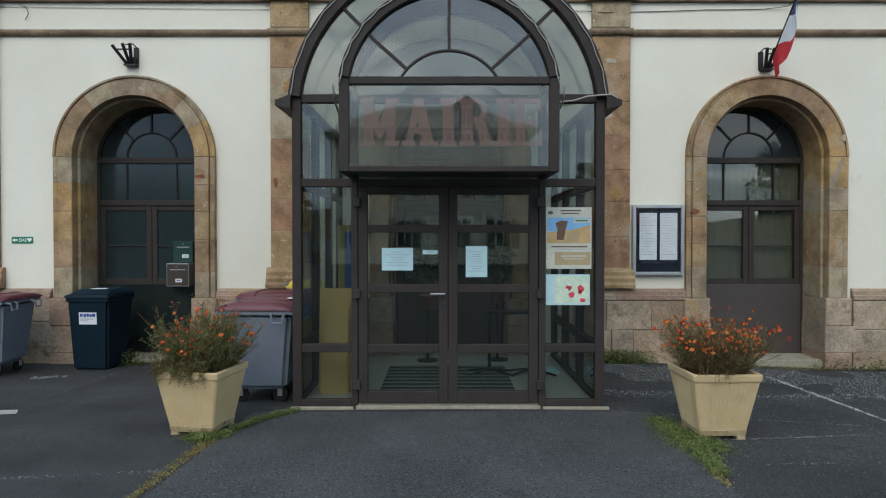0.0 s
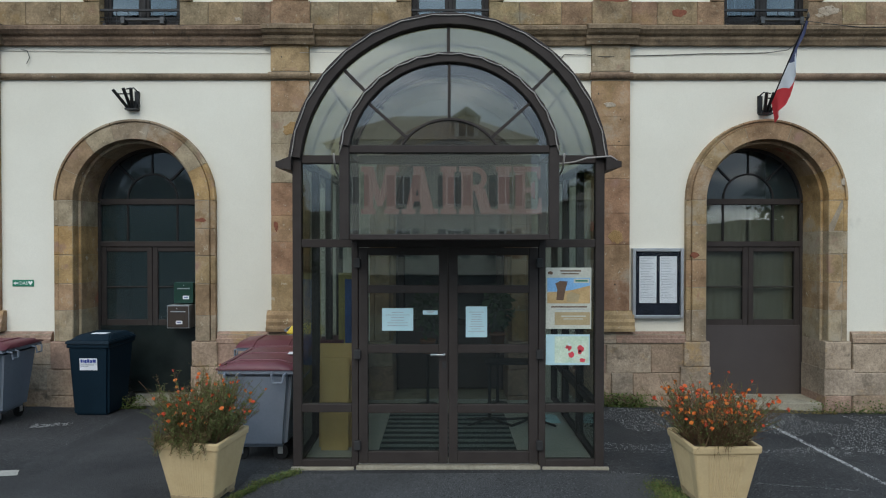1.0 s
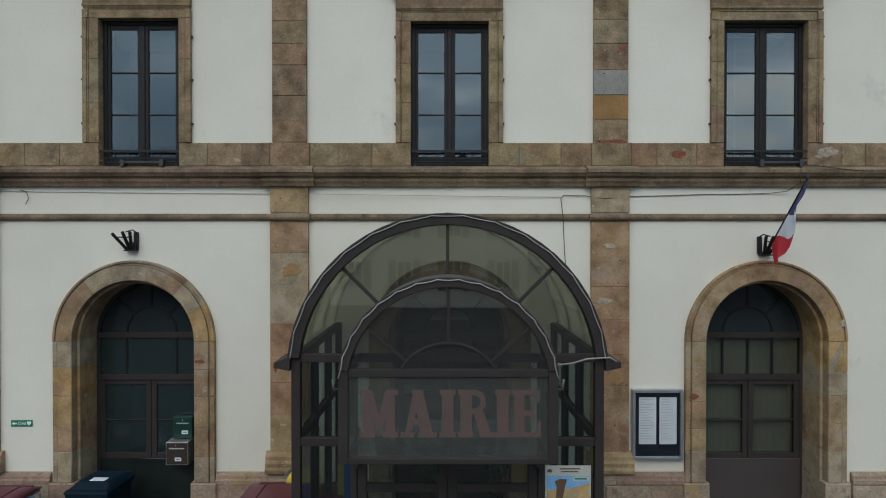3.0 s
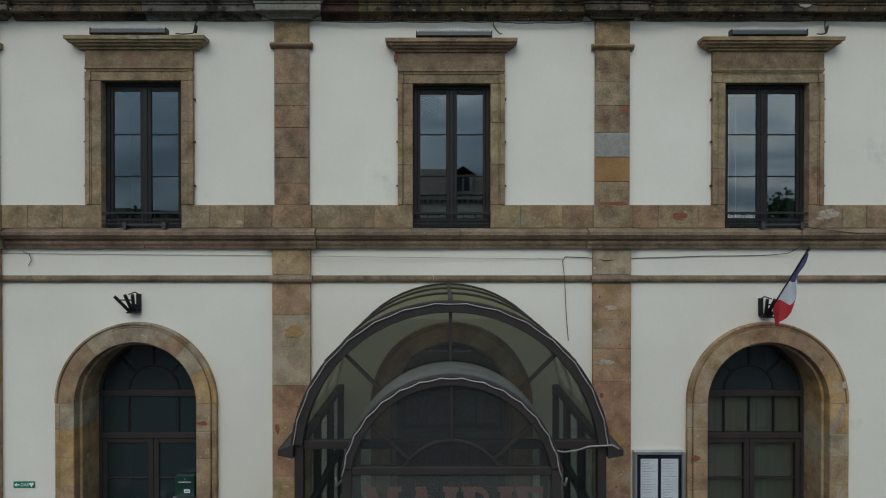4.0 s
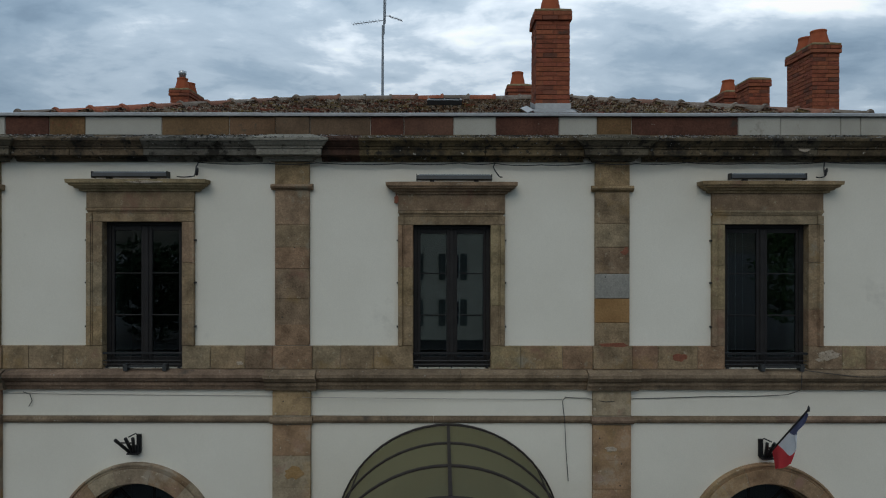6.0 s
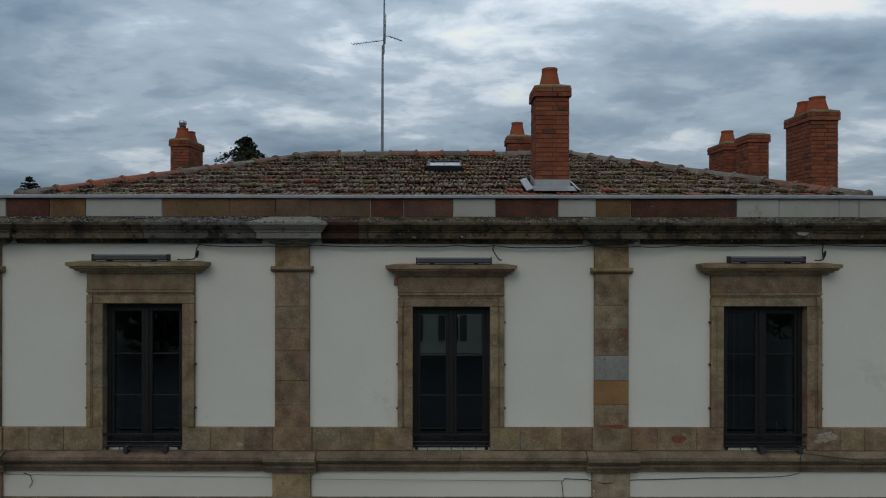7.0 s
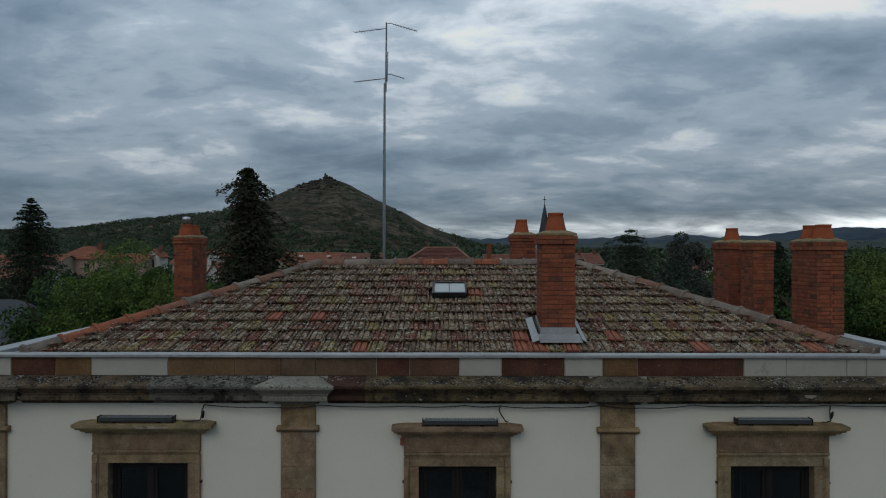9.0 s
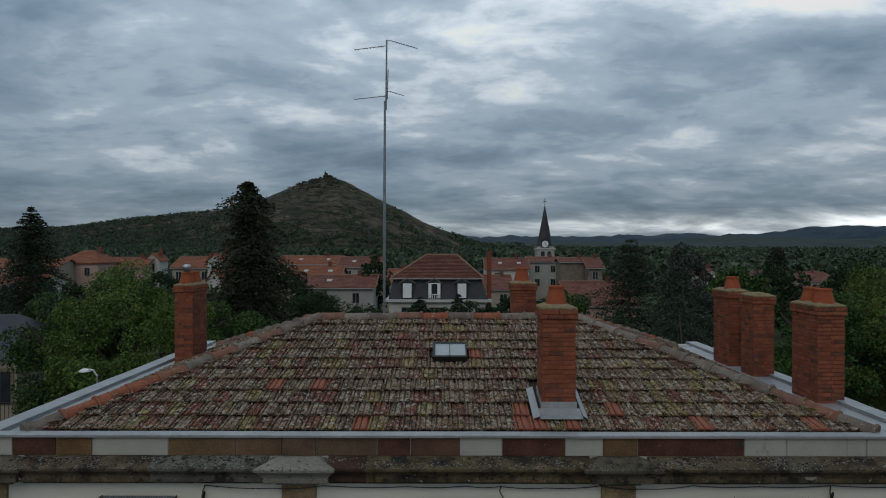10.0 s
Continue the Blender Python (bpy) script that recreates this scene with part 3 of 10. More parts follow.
def arch_surround(c, seed):
    """Moulded jambs and voussoirs round an arched opening."""
    base = thing("arch_surround", (c, WALL, ground_height(c, WALL)), "moulded sandstone arch surround with worn voussoirs", "arch", "doorway arches", "structure")
    rnd = random.Random(seed)
    yf, yb = WALL - 0.085, WALL + 0.52
    # jambs, with an outer moulded edge, a face and a set-back inner edge
    for s in (-1, 1):
        def px(r):
            return c + s * r
        for k, (a, b) in enumerate(courses(heights(0.72, SPRING, 0.42, seed + (s > 0)))):
            bm = bmesh.new()
            for r0, r1, y in ((1.033, 1.105, yf + 0.02), (0.832, 1.030, yf), (0.786, 0.830, yf + 0.12)):
                x0, x1 = sorted((px(r0), px(r1)))
                slab(bm, rect(x0, x1, a, b), y, yb, 0.009, 0.005)
            part("stone_block", bm, M_STONE, base)
        for k, (a, b) in enumerate(courses([-0.5, -0.02, 0.34, 0.72] if s * c > 0 else [-0.5, 0.05, 0.38, 0.72])):
            x0, x1 = sorted((px(0.775 + 0.012 * (k == 2)), px(1.14 + 0.05 * (k == 1))))
            stone(x0, x1, a, b, yf - 0.022 - 0.01 * (k == 0), yb, M_PLINTH, base, c=0.009 + 0.004 * (k == 2), jit=0.006)
    # lime mortar just behind the faces
    mm = bmesh.new()
    for r0, r1, y in ((1.033, 1.105, yf + 0.03), (0.832, 1.030, yf), (0.786, 0.830, yf + 0.12)):
        ring_piece(mm, c, SPRING, r0 + 0.004, r1 - 0.004, 0.1, 179.9, y + 0.004, yb - 0.004, 40, 0.003)
        for s in (-1, 1):
            x0, x1 = sorted((c + s * (r0 + 0.004), c + s * (r1 - 0.004)))
            box(mm, x0, x1, y + 0.004, yb - 0.004, 0.73, SPRING)
    part("mortar", mm, M_JOINT, base)
    # voussoirs
    cuts = [0, 24, 47, 76, 104, 131, 155, 180]
    cuts = [a + (rnd.uniform(-4, 4) if 0 < a < 180 else 0) for a in cuts]
    for a0, a1 in zip(cuts, cuts[1:]):
        bm = bmesh.new()
        ring_piece(bm, c, SPRING, 0.832, 1.030, a0 + 0.06, a1 - 0.06, yf, yb, 6, 0.005)
        ring_piece(bm, c, SPRING, 1.033, 1.070, a0 + 0.06, a1 - 0.06, yf + 0.028, yb, 6, 0.005)
        ring_piece(bm, c, SPRING, 1.072, 1.105, a0 + 0.06, a1 - 0.06, yf + 0.008, yb, 6, 0.006)
        ring_piece(bm, c, SPRING, 0.786, 0.830, a0 + 0.06, a1 - 0.06, yf + 0.12, yb, 6, 0.006)
        part("voussoir", bm, M_STONE, base)
    sill = soft_box(c - 0.775, c + 0.775, yf + 0.02, yb + 0.05, ground_height(c, WALL) - 0.15, ground_height(c, WALL) + (0.09 if c > 1 else 0.045), 0.015)
    part("threshold", sill, M_SILLSTONE, base, "worn pale stone threshold")


for i, c in enumerate(ARCHES):
    arch_surround(c, 20 + i)


# ---- string courses, cornice, parapet ----
def course_run(name, label, prof, proj, joints, seed, mat, breaks=True):
    base = thing(name, (0, WALL, prof[0][1]), label, "cornice", "", "structure")
    rnd = random.Random(seed)

    def shifted(d):
        return [(y - (d if y < WALL - 0.01 else 0), z) for y, z in prof]

    zones = []
    for a, b in PIL:
        zones.append((a - proj, b + proj, True))
    flat = []
    prev = LEFT - 0.25
    for a, b, _ in zones:
        if a > prev:
            flat.append((prev, a, False))
        prev = b
    allz = sorted(flat + zones) if breaks else [(LEFT - 0.1, RIGHT + 0.1, False)]
    for a, b, fwd in allz:
        n = 1 if fwd else max(1, round((b - a) / joints))
        xs = [a + (b - a) * i / n + (rnd.uniform(-0.25, 0.25) if 0 < i < n else 0) for i in range(n + 1)]
        for u, v in zip(xs, xs[1:]):
            m = bmesh.new()
            moulding(m, shifted(0.06 if fwd else rnd.uniform(-0.004, 0.004)), u + 0.002, v - 0.002, 0.003)
            part("moulded_block", m, mat, base)
    return base


W = WALL
course_run("string_course", "weathered moulded sandstone string course under the upper windows", [(W + 0.01, 4.76), (W - 0.05, 4.76), (W - 0.065, 4.80), (W - 0.085, 4.83), (W - 0.085, 4.87), (W - 0.13, 4.895), (W - 0.155, 4.93), (W - 0.17, 4.94), (W - 0.17, 4.985), (W - 0.06, 5.035), (W + 0.01, 5.04)], 0.09, 1.5, 5, M_STRING)
course_run("band_course", "thin sandstone band course", [(W + 0.01, 4.30), (W - 0.03, 4.30), (W - 0.05, 4.325), (W - 0.055, 4.35), (W - 0.035, 4.385), (W + 0.01, 4.395)], 0.03, 1.8, 6, M_STRING)


def cornice():
    """Bed mould in shade, fascia and a flaring top member; it breaks forward over the pilasters with mitred ends."""
    base = thing("cornice", (0, WALL, 7.8), "heavy weathered sandstone cornice with dark stains", "cornice", "", "structure")
    prof = [(0.045, 7.878), (0.050, 7.901), (0.075, 7.911), (0.085, 7.937), (0.175, 7.942), (0.182, 7.949), (0.184, 8.023), (0.178, 8.028), (0.200, 8.033), (0.204, 8.051), (0.198, 8.056), (0.222, 8.063), (0.240, 8.084), (0.270, 8.115), (0.266, 8.120), (0.288, 8.126), (0.292, 8.158), (0.030, 8.245)]
    rnd = random.Random(7)
    breaks = [(-6.78, -5.86), (-2.50, -1.68), (1.90, 2.70), (6.10, 7.00)]
    runs = [(-5.86, [-5.05, -4.06], -2.50), (-1.68, [-1.15, 0.55], 1.90), (2.70, [3.55, 4.37, 5.02], 6.10)]
    tone = {-4.06: M_CORNICEGREY, -1.68: M_CORNICERED, 4.37: M_CORNICEOLIVE}
    for a, cuts, b in runs:
        xs = [a] + cuts + [b]
        for u, v in zip(xs, xs[1:]):
            m = bmesh.new()
            j = rnd.uniform(-0.004, 0.004)
            moulding(m, [(WALL + 0.01, 7.878)] + [(WALL - d + j, z + rnd.uniform(-0.002, 0.002)) for d, z in prof] + [(WALL + 0.01, 8.25)], u + 0.003, v - 0.003, 0.003)
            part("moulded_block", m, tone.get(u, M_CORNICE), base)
    for a, b in breaks:
        m = bmesh.new()
        ring = [[m.verts.new(p) for p in ((a - d + 0.16, WALL + 0.02, z), (a - d + 0.16, WALL - d - 0.055, z), (b + d - 0.16, WALL - d - 0.055, z), (b + d - 0.16, WALL + 0.02, z))] for d, z in prof]
        for p, q in zip(ring, ring[1:]):
            for i in range(3):
                m.faces.new((p[i], p[i + 1], q[i + 1], q[i]))
        m.faces.new(ring[-1])
        m.faces.new(ring[0][::-1])
        part("break_block", m, M_CORNICEPALE if a == -2.50 else M_CORNICEOLIVE, base)


M_CORNICEGREY = material("grey_weathered_stone", [(0.0864, 0.0792, 0.0648), (0.1872, 0.1764, 0.1476)], 2.2, 0.92, bump=0.7, bump_scale=30, grain=0.34, spots=[((0.026, 0.024, 0.020), 3.2, 0.53, 0.08), ((0.03, 0.027, 0.022), 11, 0.57, 0.06), ((0.42, 0.40, 0.35), 15, 0.66, 0.04)])
M_CORNICEPALE = material("pale_weathered_stone", [(0.176, 0.1672, 0.1364), (0.2992, 0.2816, 0.2332)], 2.4, 0.92, bump=0.6, bump_scale=34, grain=0.28, spots=[((0.045, 0.042, 0.034), 4.0, 0.63, 0.08), ((0.11, 0.10, 0.08), 9, 0.60, 0.08)])
M_CORNICEOLIVE = material("olive_weathered_stone", [(0.078, 0.0663, 0.04524), (0.156, 0.1326, 0.0936)], 2.4, 0.92, bump=0.6, bump_scale=34, grain=0.3, spots=[((0.030, 0.026, 0.021), 4.0, 0.55, 0.1), ((0.03, 0.027, 0.022), 13, 0.58, 0.06), ((0.36, 0.34, 0.28), 15, 0.67, 0.04)])
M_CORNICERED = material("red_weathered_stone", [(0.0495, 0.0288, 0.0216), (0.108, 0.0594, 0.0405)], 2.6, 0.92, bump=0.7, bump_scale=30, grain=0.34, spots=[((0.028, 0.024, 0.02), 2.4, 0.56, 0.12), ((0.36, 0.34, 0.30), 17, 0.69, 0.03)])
cornice()


def parapet():
    base = thing("parapet", (0, WALL, 8.2), "low parapet of mixed stone blocks under a zinc capping", "parapet", "", "structure")
    bm = bmesh.new()
    box(bm, LEFT, RIGHT, WALL + 0.012, WALL + 0.095, 8.20, 8.50)
    box(bm, LEFT, LEFT + 0.22, WALL + 0.095, BACK + 0.3, 8.20, 8.50)
    box(bm, RIGHT - 0.22, RIGHT, WALL + 0.095, BACK + 0.3, 8.20, 8.50)
    box(bm, LEFT, RIGHT, BACK + 0.02, BACK + 0.3, 8.20, 8.50)
    part("core", bm, M_GREYSTONE, base)
    # painted or plain blocks, taken from the joints along the front
    row = [(-6.65, "g"), (-6.04, "r"), (-5.436, "o"), (-4.94, "w"), (-3.888, "s"), (-2.96, "s"), (-2.324, "p"), (-1.852, "s"), (-1.02, "r"), (-0.56, "s"), (0.123, "w"), (0.703, "r"), (1.571, "w"), (2.09, "o"), (2.57, "r"), (4.034, "w"), (4.615, "w"), (5.443, "g"), (5.715, "w"), (6.85, "")]
    for (a, k), (b, _) in zip(row, row[1:]):
        stone(a + 0.004, b - 0.004, 8.245, 8.50, WALL - 0.005 - 0.015 * (k == "p"), WALL + 0.05, {"s": M_REDSTONE, "p": M_REDSTONE, "r": M_REDBLOCK, "o": M_OCHREBLOCK, "w": M_DIRTYPLASTER, "g": M_DIRTYPLASTER}[k], base, c=0.008)
    return base


M_DIRTYPLASTER = material("streaked_parapet_plaster", [(0.3348, 0.3208, 0.2743), (0.4092, 0.3952, 0.3441)], 1.4, 0.9, bump=0.2, bump_scale=70, grain=0.1, spots=[((0.20, 0.185, 0.15), 2.4, 0.60, 0.14), ((0.12, 0.105, 0.08), 7, 0.66, 0.08), ((0.19, 0.155, 0.11), 2.6, 0.62, 0.10)])
M_REDBLOCK = material("dark_red_parapet_stone", [(0.062, 0.028, 0.020), (0.115, 0.052, 0.034)], 3.0, 0.9, bump=0.5, bump_scale=40, grain=0.3, spots=[((0.05, 0.042, 0.032), 4.0, 0.60, 0.1), ((0.28, 0.25, 0.21), 16, 0.70, 0.03)])
M_OCHREBLOCK = material("ochre_parapet_stone", [(0.105, 0.062, 0.028), (0.19, 0.115, 0.055)], 3.2, 0.9, bump=0.5, bump_scale=40, grain=0.3, spots=[((0.17, 0.06, 0.035), 3.5, 0.60, 0.1), ((0.05, 0.045, 0.032), 5, 0.62, 0.1)])
M_REDSTONE = material("parapet_stone", [(0.085, 0.05, 0.03), (0.165, 0.102, 0.062)], 2.2, 0.9, bump=0.4, bump_scale=40, palette=[(0.13, 0.078, 0.044), (0.11, 0.055, 0.038), (0.15, 0.095, 0.048), (0.09, 0.042, 0.033), (0.12, 0.082, 0.052)], grain=0.25, spots=[((0.08, 0.07, 0.05), 4.0, 0.62, 0.1)])
parapet()


def parapet_cap():
    base = thing("parapet_capping", (0, WALL, 8.5), "folded zinc sheet capping on the parapet", "capping", "", "structure")
    prof = [(WALL - 0.05, 8.503), (WALL - 0.052, 8.535), (WALL - 0.04, 8.547), (WALL + 0.105, 8.55), (WALL + 0.11, 8.42), (WALL + 0.10, 8.42), (WALL + 0.095, 8.535), (WALL - 0.036, 8.53), (WALL - 0.04, 8.503)]
    xs = [-6.62, -4.6, -2.55, -0.5, 1.6, 3.65, 5.7, 6.82]
    for i, (a, b) in enumerate(zip(xs, xs[1:])):
        m = bmesh.new()
        moulding(m, [(y, z + 0.002 * (i % 2)) for y, z in prof], a, b + 0.03)
        part("zinc_sheet", m, M_ZINC, base)
    for s, x0 in ((-1, LEFT), (1, RIGHT)):
        ys = [WALL + 0.115, 10.7, 12.6, 14.4, BACK + 0.36]
        for a, b in zip(ys, ys[1:]):
            m = bmesh.new()
            xi = x0 - s * 0.25
            lo, hi = sorted((x0 + s * 0.04, xi))
            box(m, lo, hi, a + 0.002, b - 0.002, 8.53 + 0.004 * (ys.index(a) % 2), 8.555 + 0.004 * (ys.index(a) % 2))
            part("zinc_sheet", m, M_ZINC, base)
            m = bmesh.new()
            lo, hi = sorted((xi - s * 0.004, xi - s * 0.014))
            box(m, lo, hi, a + 0.002, b - 0.002, 8.20, 8.528)
            part("zinc_upstand", m, M_ZINC, base)


parapet_cap()


# ---- upper windows ----
def sill_band():
    base = thing("sill_band", (0, WALL, 5.03), "band of sandstone blocks level with the window sills", "band", "", "structure")
    yf, yb = WALL - 0.045, WALL + 0.01
    rnd = random.Random(31)
    bm = bmesh.new()
    xs = [LEFT - 0.05] + [v for c in WINDOWS for v in (c - OPENING[c][0], c + OPENING[c][0])] + [RIGHT + 0.05]
    for x0, x1 in zip(xs[::2], xs[1::2]):
        backing(bm, x0, x1, 5.04, 5.36, yf + 0.012, yb)
        inner = [p for p in PIL if p[0] > x0 - 0.2 and p[1] < x1 + 0.2]
        cuts = [x0, x1]
        for p in inner:
            cuts += [max(p[0], x0), min(p[1] + 0.02, x1)]
        cuts = sorted(set(cuts))
        for a, b in zip(cuts, cuts[1:]):
            n = max(1, round((b - a) / 0.47))
            us = [a + (b - a) * i / n + (rnd.uniform(-0.1, 0.1) if 0 < i < n else 0) for i in range(n + 1)]
            for u, v in zip(us, us[1:]):
                stone(u + 0.003, v - 0.003, 5.042, 5.356, yf - 0.02 * any(abs(u - p[0]) < 0.05 for p in inner), yb, M_UPSTONE, base, c=0.006, jit=0.004)
    part("mortar", bm, M_JOINT, base)


sill_band()


def window_surround(c, seed):
    """Jambs with a raised outer fillet, a moulded architrave across the top, a plain frieze and a mitred hood."""
    base = thing("window_surround", (c, WALL, 5.36), "moulded sandstone window surround with projecting hood", "surround", "upper window surrounds", "structure")
    yf, yb = WALL - 0.065, WALL + 0.32
    ho, hs, hh = OPENING[c]
    hf = hs - 0.062
    zt, zd = LINTEL[c], HOOD_DROP[c]
    c0, c = c, c + OFFSET[c]
    for s in (-1, 1):
        for a, b in courses(heights(5.36, zt, 0.56, seed + (s > 0))):
            bm = bmesh.new()
            for r0, r1, y in ((hf + 0.002, hs, yf), (hf - 0.018, hf, yf + 0.012), (ho, hf - 0.02, yf + 0.02)):
                x0, x1 = sorted(((c0 if r0 == ho else c) + s * r0, c + s * r1))
                slab(bm, rect(x0, x1, a, b), y, yb, 0.004, 0.0015)
            part("stone_block", bm, M_UPSTONE, base)
        x0, x1 = sorted((c0 + s * ho, c0 + s * (ho + 0.05)))
        stone(x0, x1, 5.042, 5.356, WALL - 0.03, yb, M_UPSTONE, base)
    bm = bmesh.new()
    # fascia, three fine beads and the fillet, each returned down the sides
    slab(bm, rect(c - hf + 0.02, c + hf - 0.02, zt + 0.003, zt + 0.118), yf + 0.02, yb, 0.003)
    for k, (z0, z1, d) in enumerate(((0.120, 0.138, 0.010), (0.140, 0.156, 0.004), (0.158, 0.192, -0.006))):
        e = (0.018, 0.010, 0.0)[k]
        slab(bm, rect(c - hs + e, c + hs - e, zt + z0, zt + z1), yf + d, yb, 0.005)
    for s in (-1, 1):
        x0, x1 = sorted((c + s * (hf - 0.018), c + s * hs))
        slab(bm, rect(x0, x1, zt + 0.003, zt + 0.119), yf, yb, 0.004)
    part("architrave", bm, M_UPSTONE, base)
    bm = bmesh.new()
    slab(bm, rect(c - hs, c + hs, zt + 0.195, 7.467 - zd), yf + 0.012, yb, 0.003)
    part("frieze", bm, M_UPSTONE, base)
    for s in (-1, 1):
        for z in (5.62, 6.22, 6.80):
            pin = bmesh.new()
            xp = c + s * (hs + 0.008)
            box(pin, xp - 0.012, xp + 0.012, WALL - 0.05, WALL + 0.01, z - 0.012, z + 0.012)
            part("shutter_pin", pin, M_BLACK, base, "rusted iron shutter pin")
    # the hood, its ends mitred like its front
    rows = [(0.00, 7.466), (0.028, 7.472), (0.032, 7.498), (0.070, 7.506), (0.080, 7.528), (0.118, 7.540), (0.126, 7.566), (0.150, 7.572), (0.155, 7.620), (0.0, 7.640)]
    bm = bmesh.new()
    ring = []
    for d, z in rows:
        z -= zd
        y, h = yf - d + 0.01, hh - 0.175 + d
        ring.append([bm.verts.new(p) for p in ((c - h, yb - 0.2, z), (c - h, y, z), (c + h, y, z), (c + h, yb - 0.2, z))])
    for a, b in zip(ring, ring[1:]):
        for i in range(3):
            bm.faces.new((a[i], a[i + 1], b[i + 1], b[i]))
    bm.faces.new(ring[-1])
    bm.faces.new(ring[0][::-1])
    part("hood", bm, M_UPSTONE, base)


for i, c in enumerate(WINDOWS):
    window_surround(c, 60 + i * 3)


def bar(bm, x0, x1, z0, z1, y0, y1, c=0.006):
    slab(bm, rect(x0, x1, z0, z1), y0, y1, c)


def upper_window(c, idx):
    w = thing("window_%d" % idx, (c, WALL + 0.08, 5.05), "tall dark framed two-leaf window with a low guard rail", "window", "upper windows", "structure")
    y, ho, zt = WALL + 0.095, OPENING[c][0], LINTEL[c]
    bm = bmesh.new()
    for a, b, z0, z1 in ((-ho, -ho + 0.058, 5.05, zt), (ho - 0.058, ho, 5.05, zt), (-ho + 0.058, ho - 0.058, zt - 0.05, zt), (-ho + 0.058, ho - 0.058, 5.05, 5.10)):
        bar(bm, c + a, c + b, z0, z1, y - 0.015, y + 0.06)
    part("window_frame", bm, M_JOINERY, w)
    hi = ho - 0.058
    for s in (-1, 1):
        lf = bmesh.new()
        u = sorted((c + s * hi, c + s * 0.004))
        out, mid = 0.040, 0.072
        g0, g1 = u[0] + (out if s < 0 else mid), u[1] - (mid if s < 0 else out)
        bar(lf, u[0], g0, 5.10, zt - 0.05, y, y + 0.05)
        bar(lf, g1, u[1], 5.10, zt - 0.05, y, y + 0.05)
        for z0, z1 in ((5.10, 5.185), (zt - 0.115, zt - 0.05), (5.755, 5.772), (6.335, 6.352)):
            bar(lf, g0, g1, z0, z1, y + 0.004, y + 0.05)
        leaf = part("casement", lf, M_JOINERY, w)
        for z0, z1 in ((5.185, 5.755), (5.772, 6.335), (6.352, zt - 0.115)):
            p = bmesh.new()
            box(p, g0 - 0.005, g1 + 0.005, y + 0.022, y + 0.028, z0 - 0.005, z1 + 0.005)
            part("pane", p, M_DARKGLASS, leaf)
    # the meeting stile and its lock rod
    st = bmesh.new()
    bar(st, c - 0.032, c + 0.032, 5.11, zt - 0.06, y - 0.016, y - 0.001, 0.008)
    part("meeting_stile", st, M_JOINERY, w)
    # guard rail across the opening: a flat top bar, a lower rod, thin uprights and hooked lugs
    g = bmesh.new()
    box(g, c - ho - 0.012, c + ho + 0.012, WALL - 0.028, WALL + 0.006, 5.238, 5.264)
    for zz in (5.098, 5.150):
        tube(g, [(c - ho, WALL - 0.012, zz), (c + ho, WALL - 0.012, zz)], 0.007, 6)
    for k in (-0.33, -0.17, 0.0, 0.17, 0.33):
        tube(g, [(c + k, WALL - 0.012, 5.046), (c + k, WALL - 0.012, 5.24)], 0.005, 5)
    for s in (-1, 1):
        box(g, c + s * (ho - 0.05) - 0.02, c + s * (ho - 0.05) + 0.02, WALL - 0.02, WALL + 0.0, 5.046, 5.075)
    part("guard_rail", g, M_BLACK, w)
    return w


for i, c in enumerate(WINDOWS):
    upper_window(c, i + 1)


def slat_blind(c, spans, seed):
    """Upright fabric slats hanging behind a window."""
    rnd = random.Random(seed)
    th = thing("vertical_blind", (c, WALL + 0.40, 6.95), "white vertical slat blind half drawn behind the window", "blind", "window blinds")
    bm = bmesh.new()
    box(bm, c - 0.48, c + 0.48, WALL + 0.385, WALL + 0.415, 6.93, 6.96)
    part("head_rail", bm, M_WHITE_FABRIC, th)
    for a, b, step in spans:
        x = a
        while x < b:
            bm = bmesh.new()
            box(bm, -0.032, 0.032, -0.001, 0.001, 5.12, 6.93, pose(c + x, WALL + 0.40, 0, 0, 0, rnd.uniform(48, 66)))
            part("slat", bm, M_WHITE_FABRIC, th)
            x += step


M_WHITE_FABRIC = material("white_blind_fabric", [(0.70, 0.72, 0.72), (0.78, 0.80, 0.80)], 3, 0.9, bump=0.05, grain=0.04)
slat_blind(WINDOWS[2], [(-0.44, -0.06, 0.104), (0.12, 0.40, 0.26)], 5)


# ---- arched doorways ----
M_FROST = glass("frosted_fanlight", (0.36, 0.42, 0.44), 1.55, 0.03, 0.30, (0.055, 0.078, 0.088))
M_CURTAIN = material("beige_net_curtain", [(0.24, 0.21, 0.165), (0.29, 0.255, 0.20)], 1.2, 0.9, bump=0.05, bump_scale=30)
M_BLACKPANEL = material("glossy_black_panel", [(0.010, 0.014, 0.014), (0.02, 0.026, 0.025)], 2.0, 0.12, bump=0.0, grain=0.05)


def ring_bar(bm, cx, cz, r0, r1, a0, a1, y0, y1, n=16):
    ring_piece(bm, cx, cz, r0, r1, a0, a1, y0, y1, n, 0.004)


def spoke(bm, cx, cz, ang, r0, r1, w, y0, y1):
    d = Vector((math.cos(radians(ang)), math.sin(radians(ang))))
    n = Vector((-d.y, d.x)) * w / 2
    pts = [Vector((cx, cz)) + d * r0 - n, Vector((cx, cz)) + d * r1 - n, Vector((cx, cz)) + d * r1 + n, Vector((cx, cz)) + d * r0 + n]
    slab(bm, [tuple(p) for p in pts], y0, y1, 0.004)


def half_disc(cx, cz, r, y0, y1, n=24):
    bm = bmesh.new()
    slab(bm, arc(cx, cz, r, 0, 180, n), y0, y1, 0.0005)
    return bm


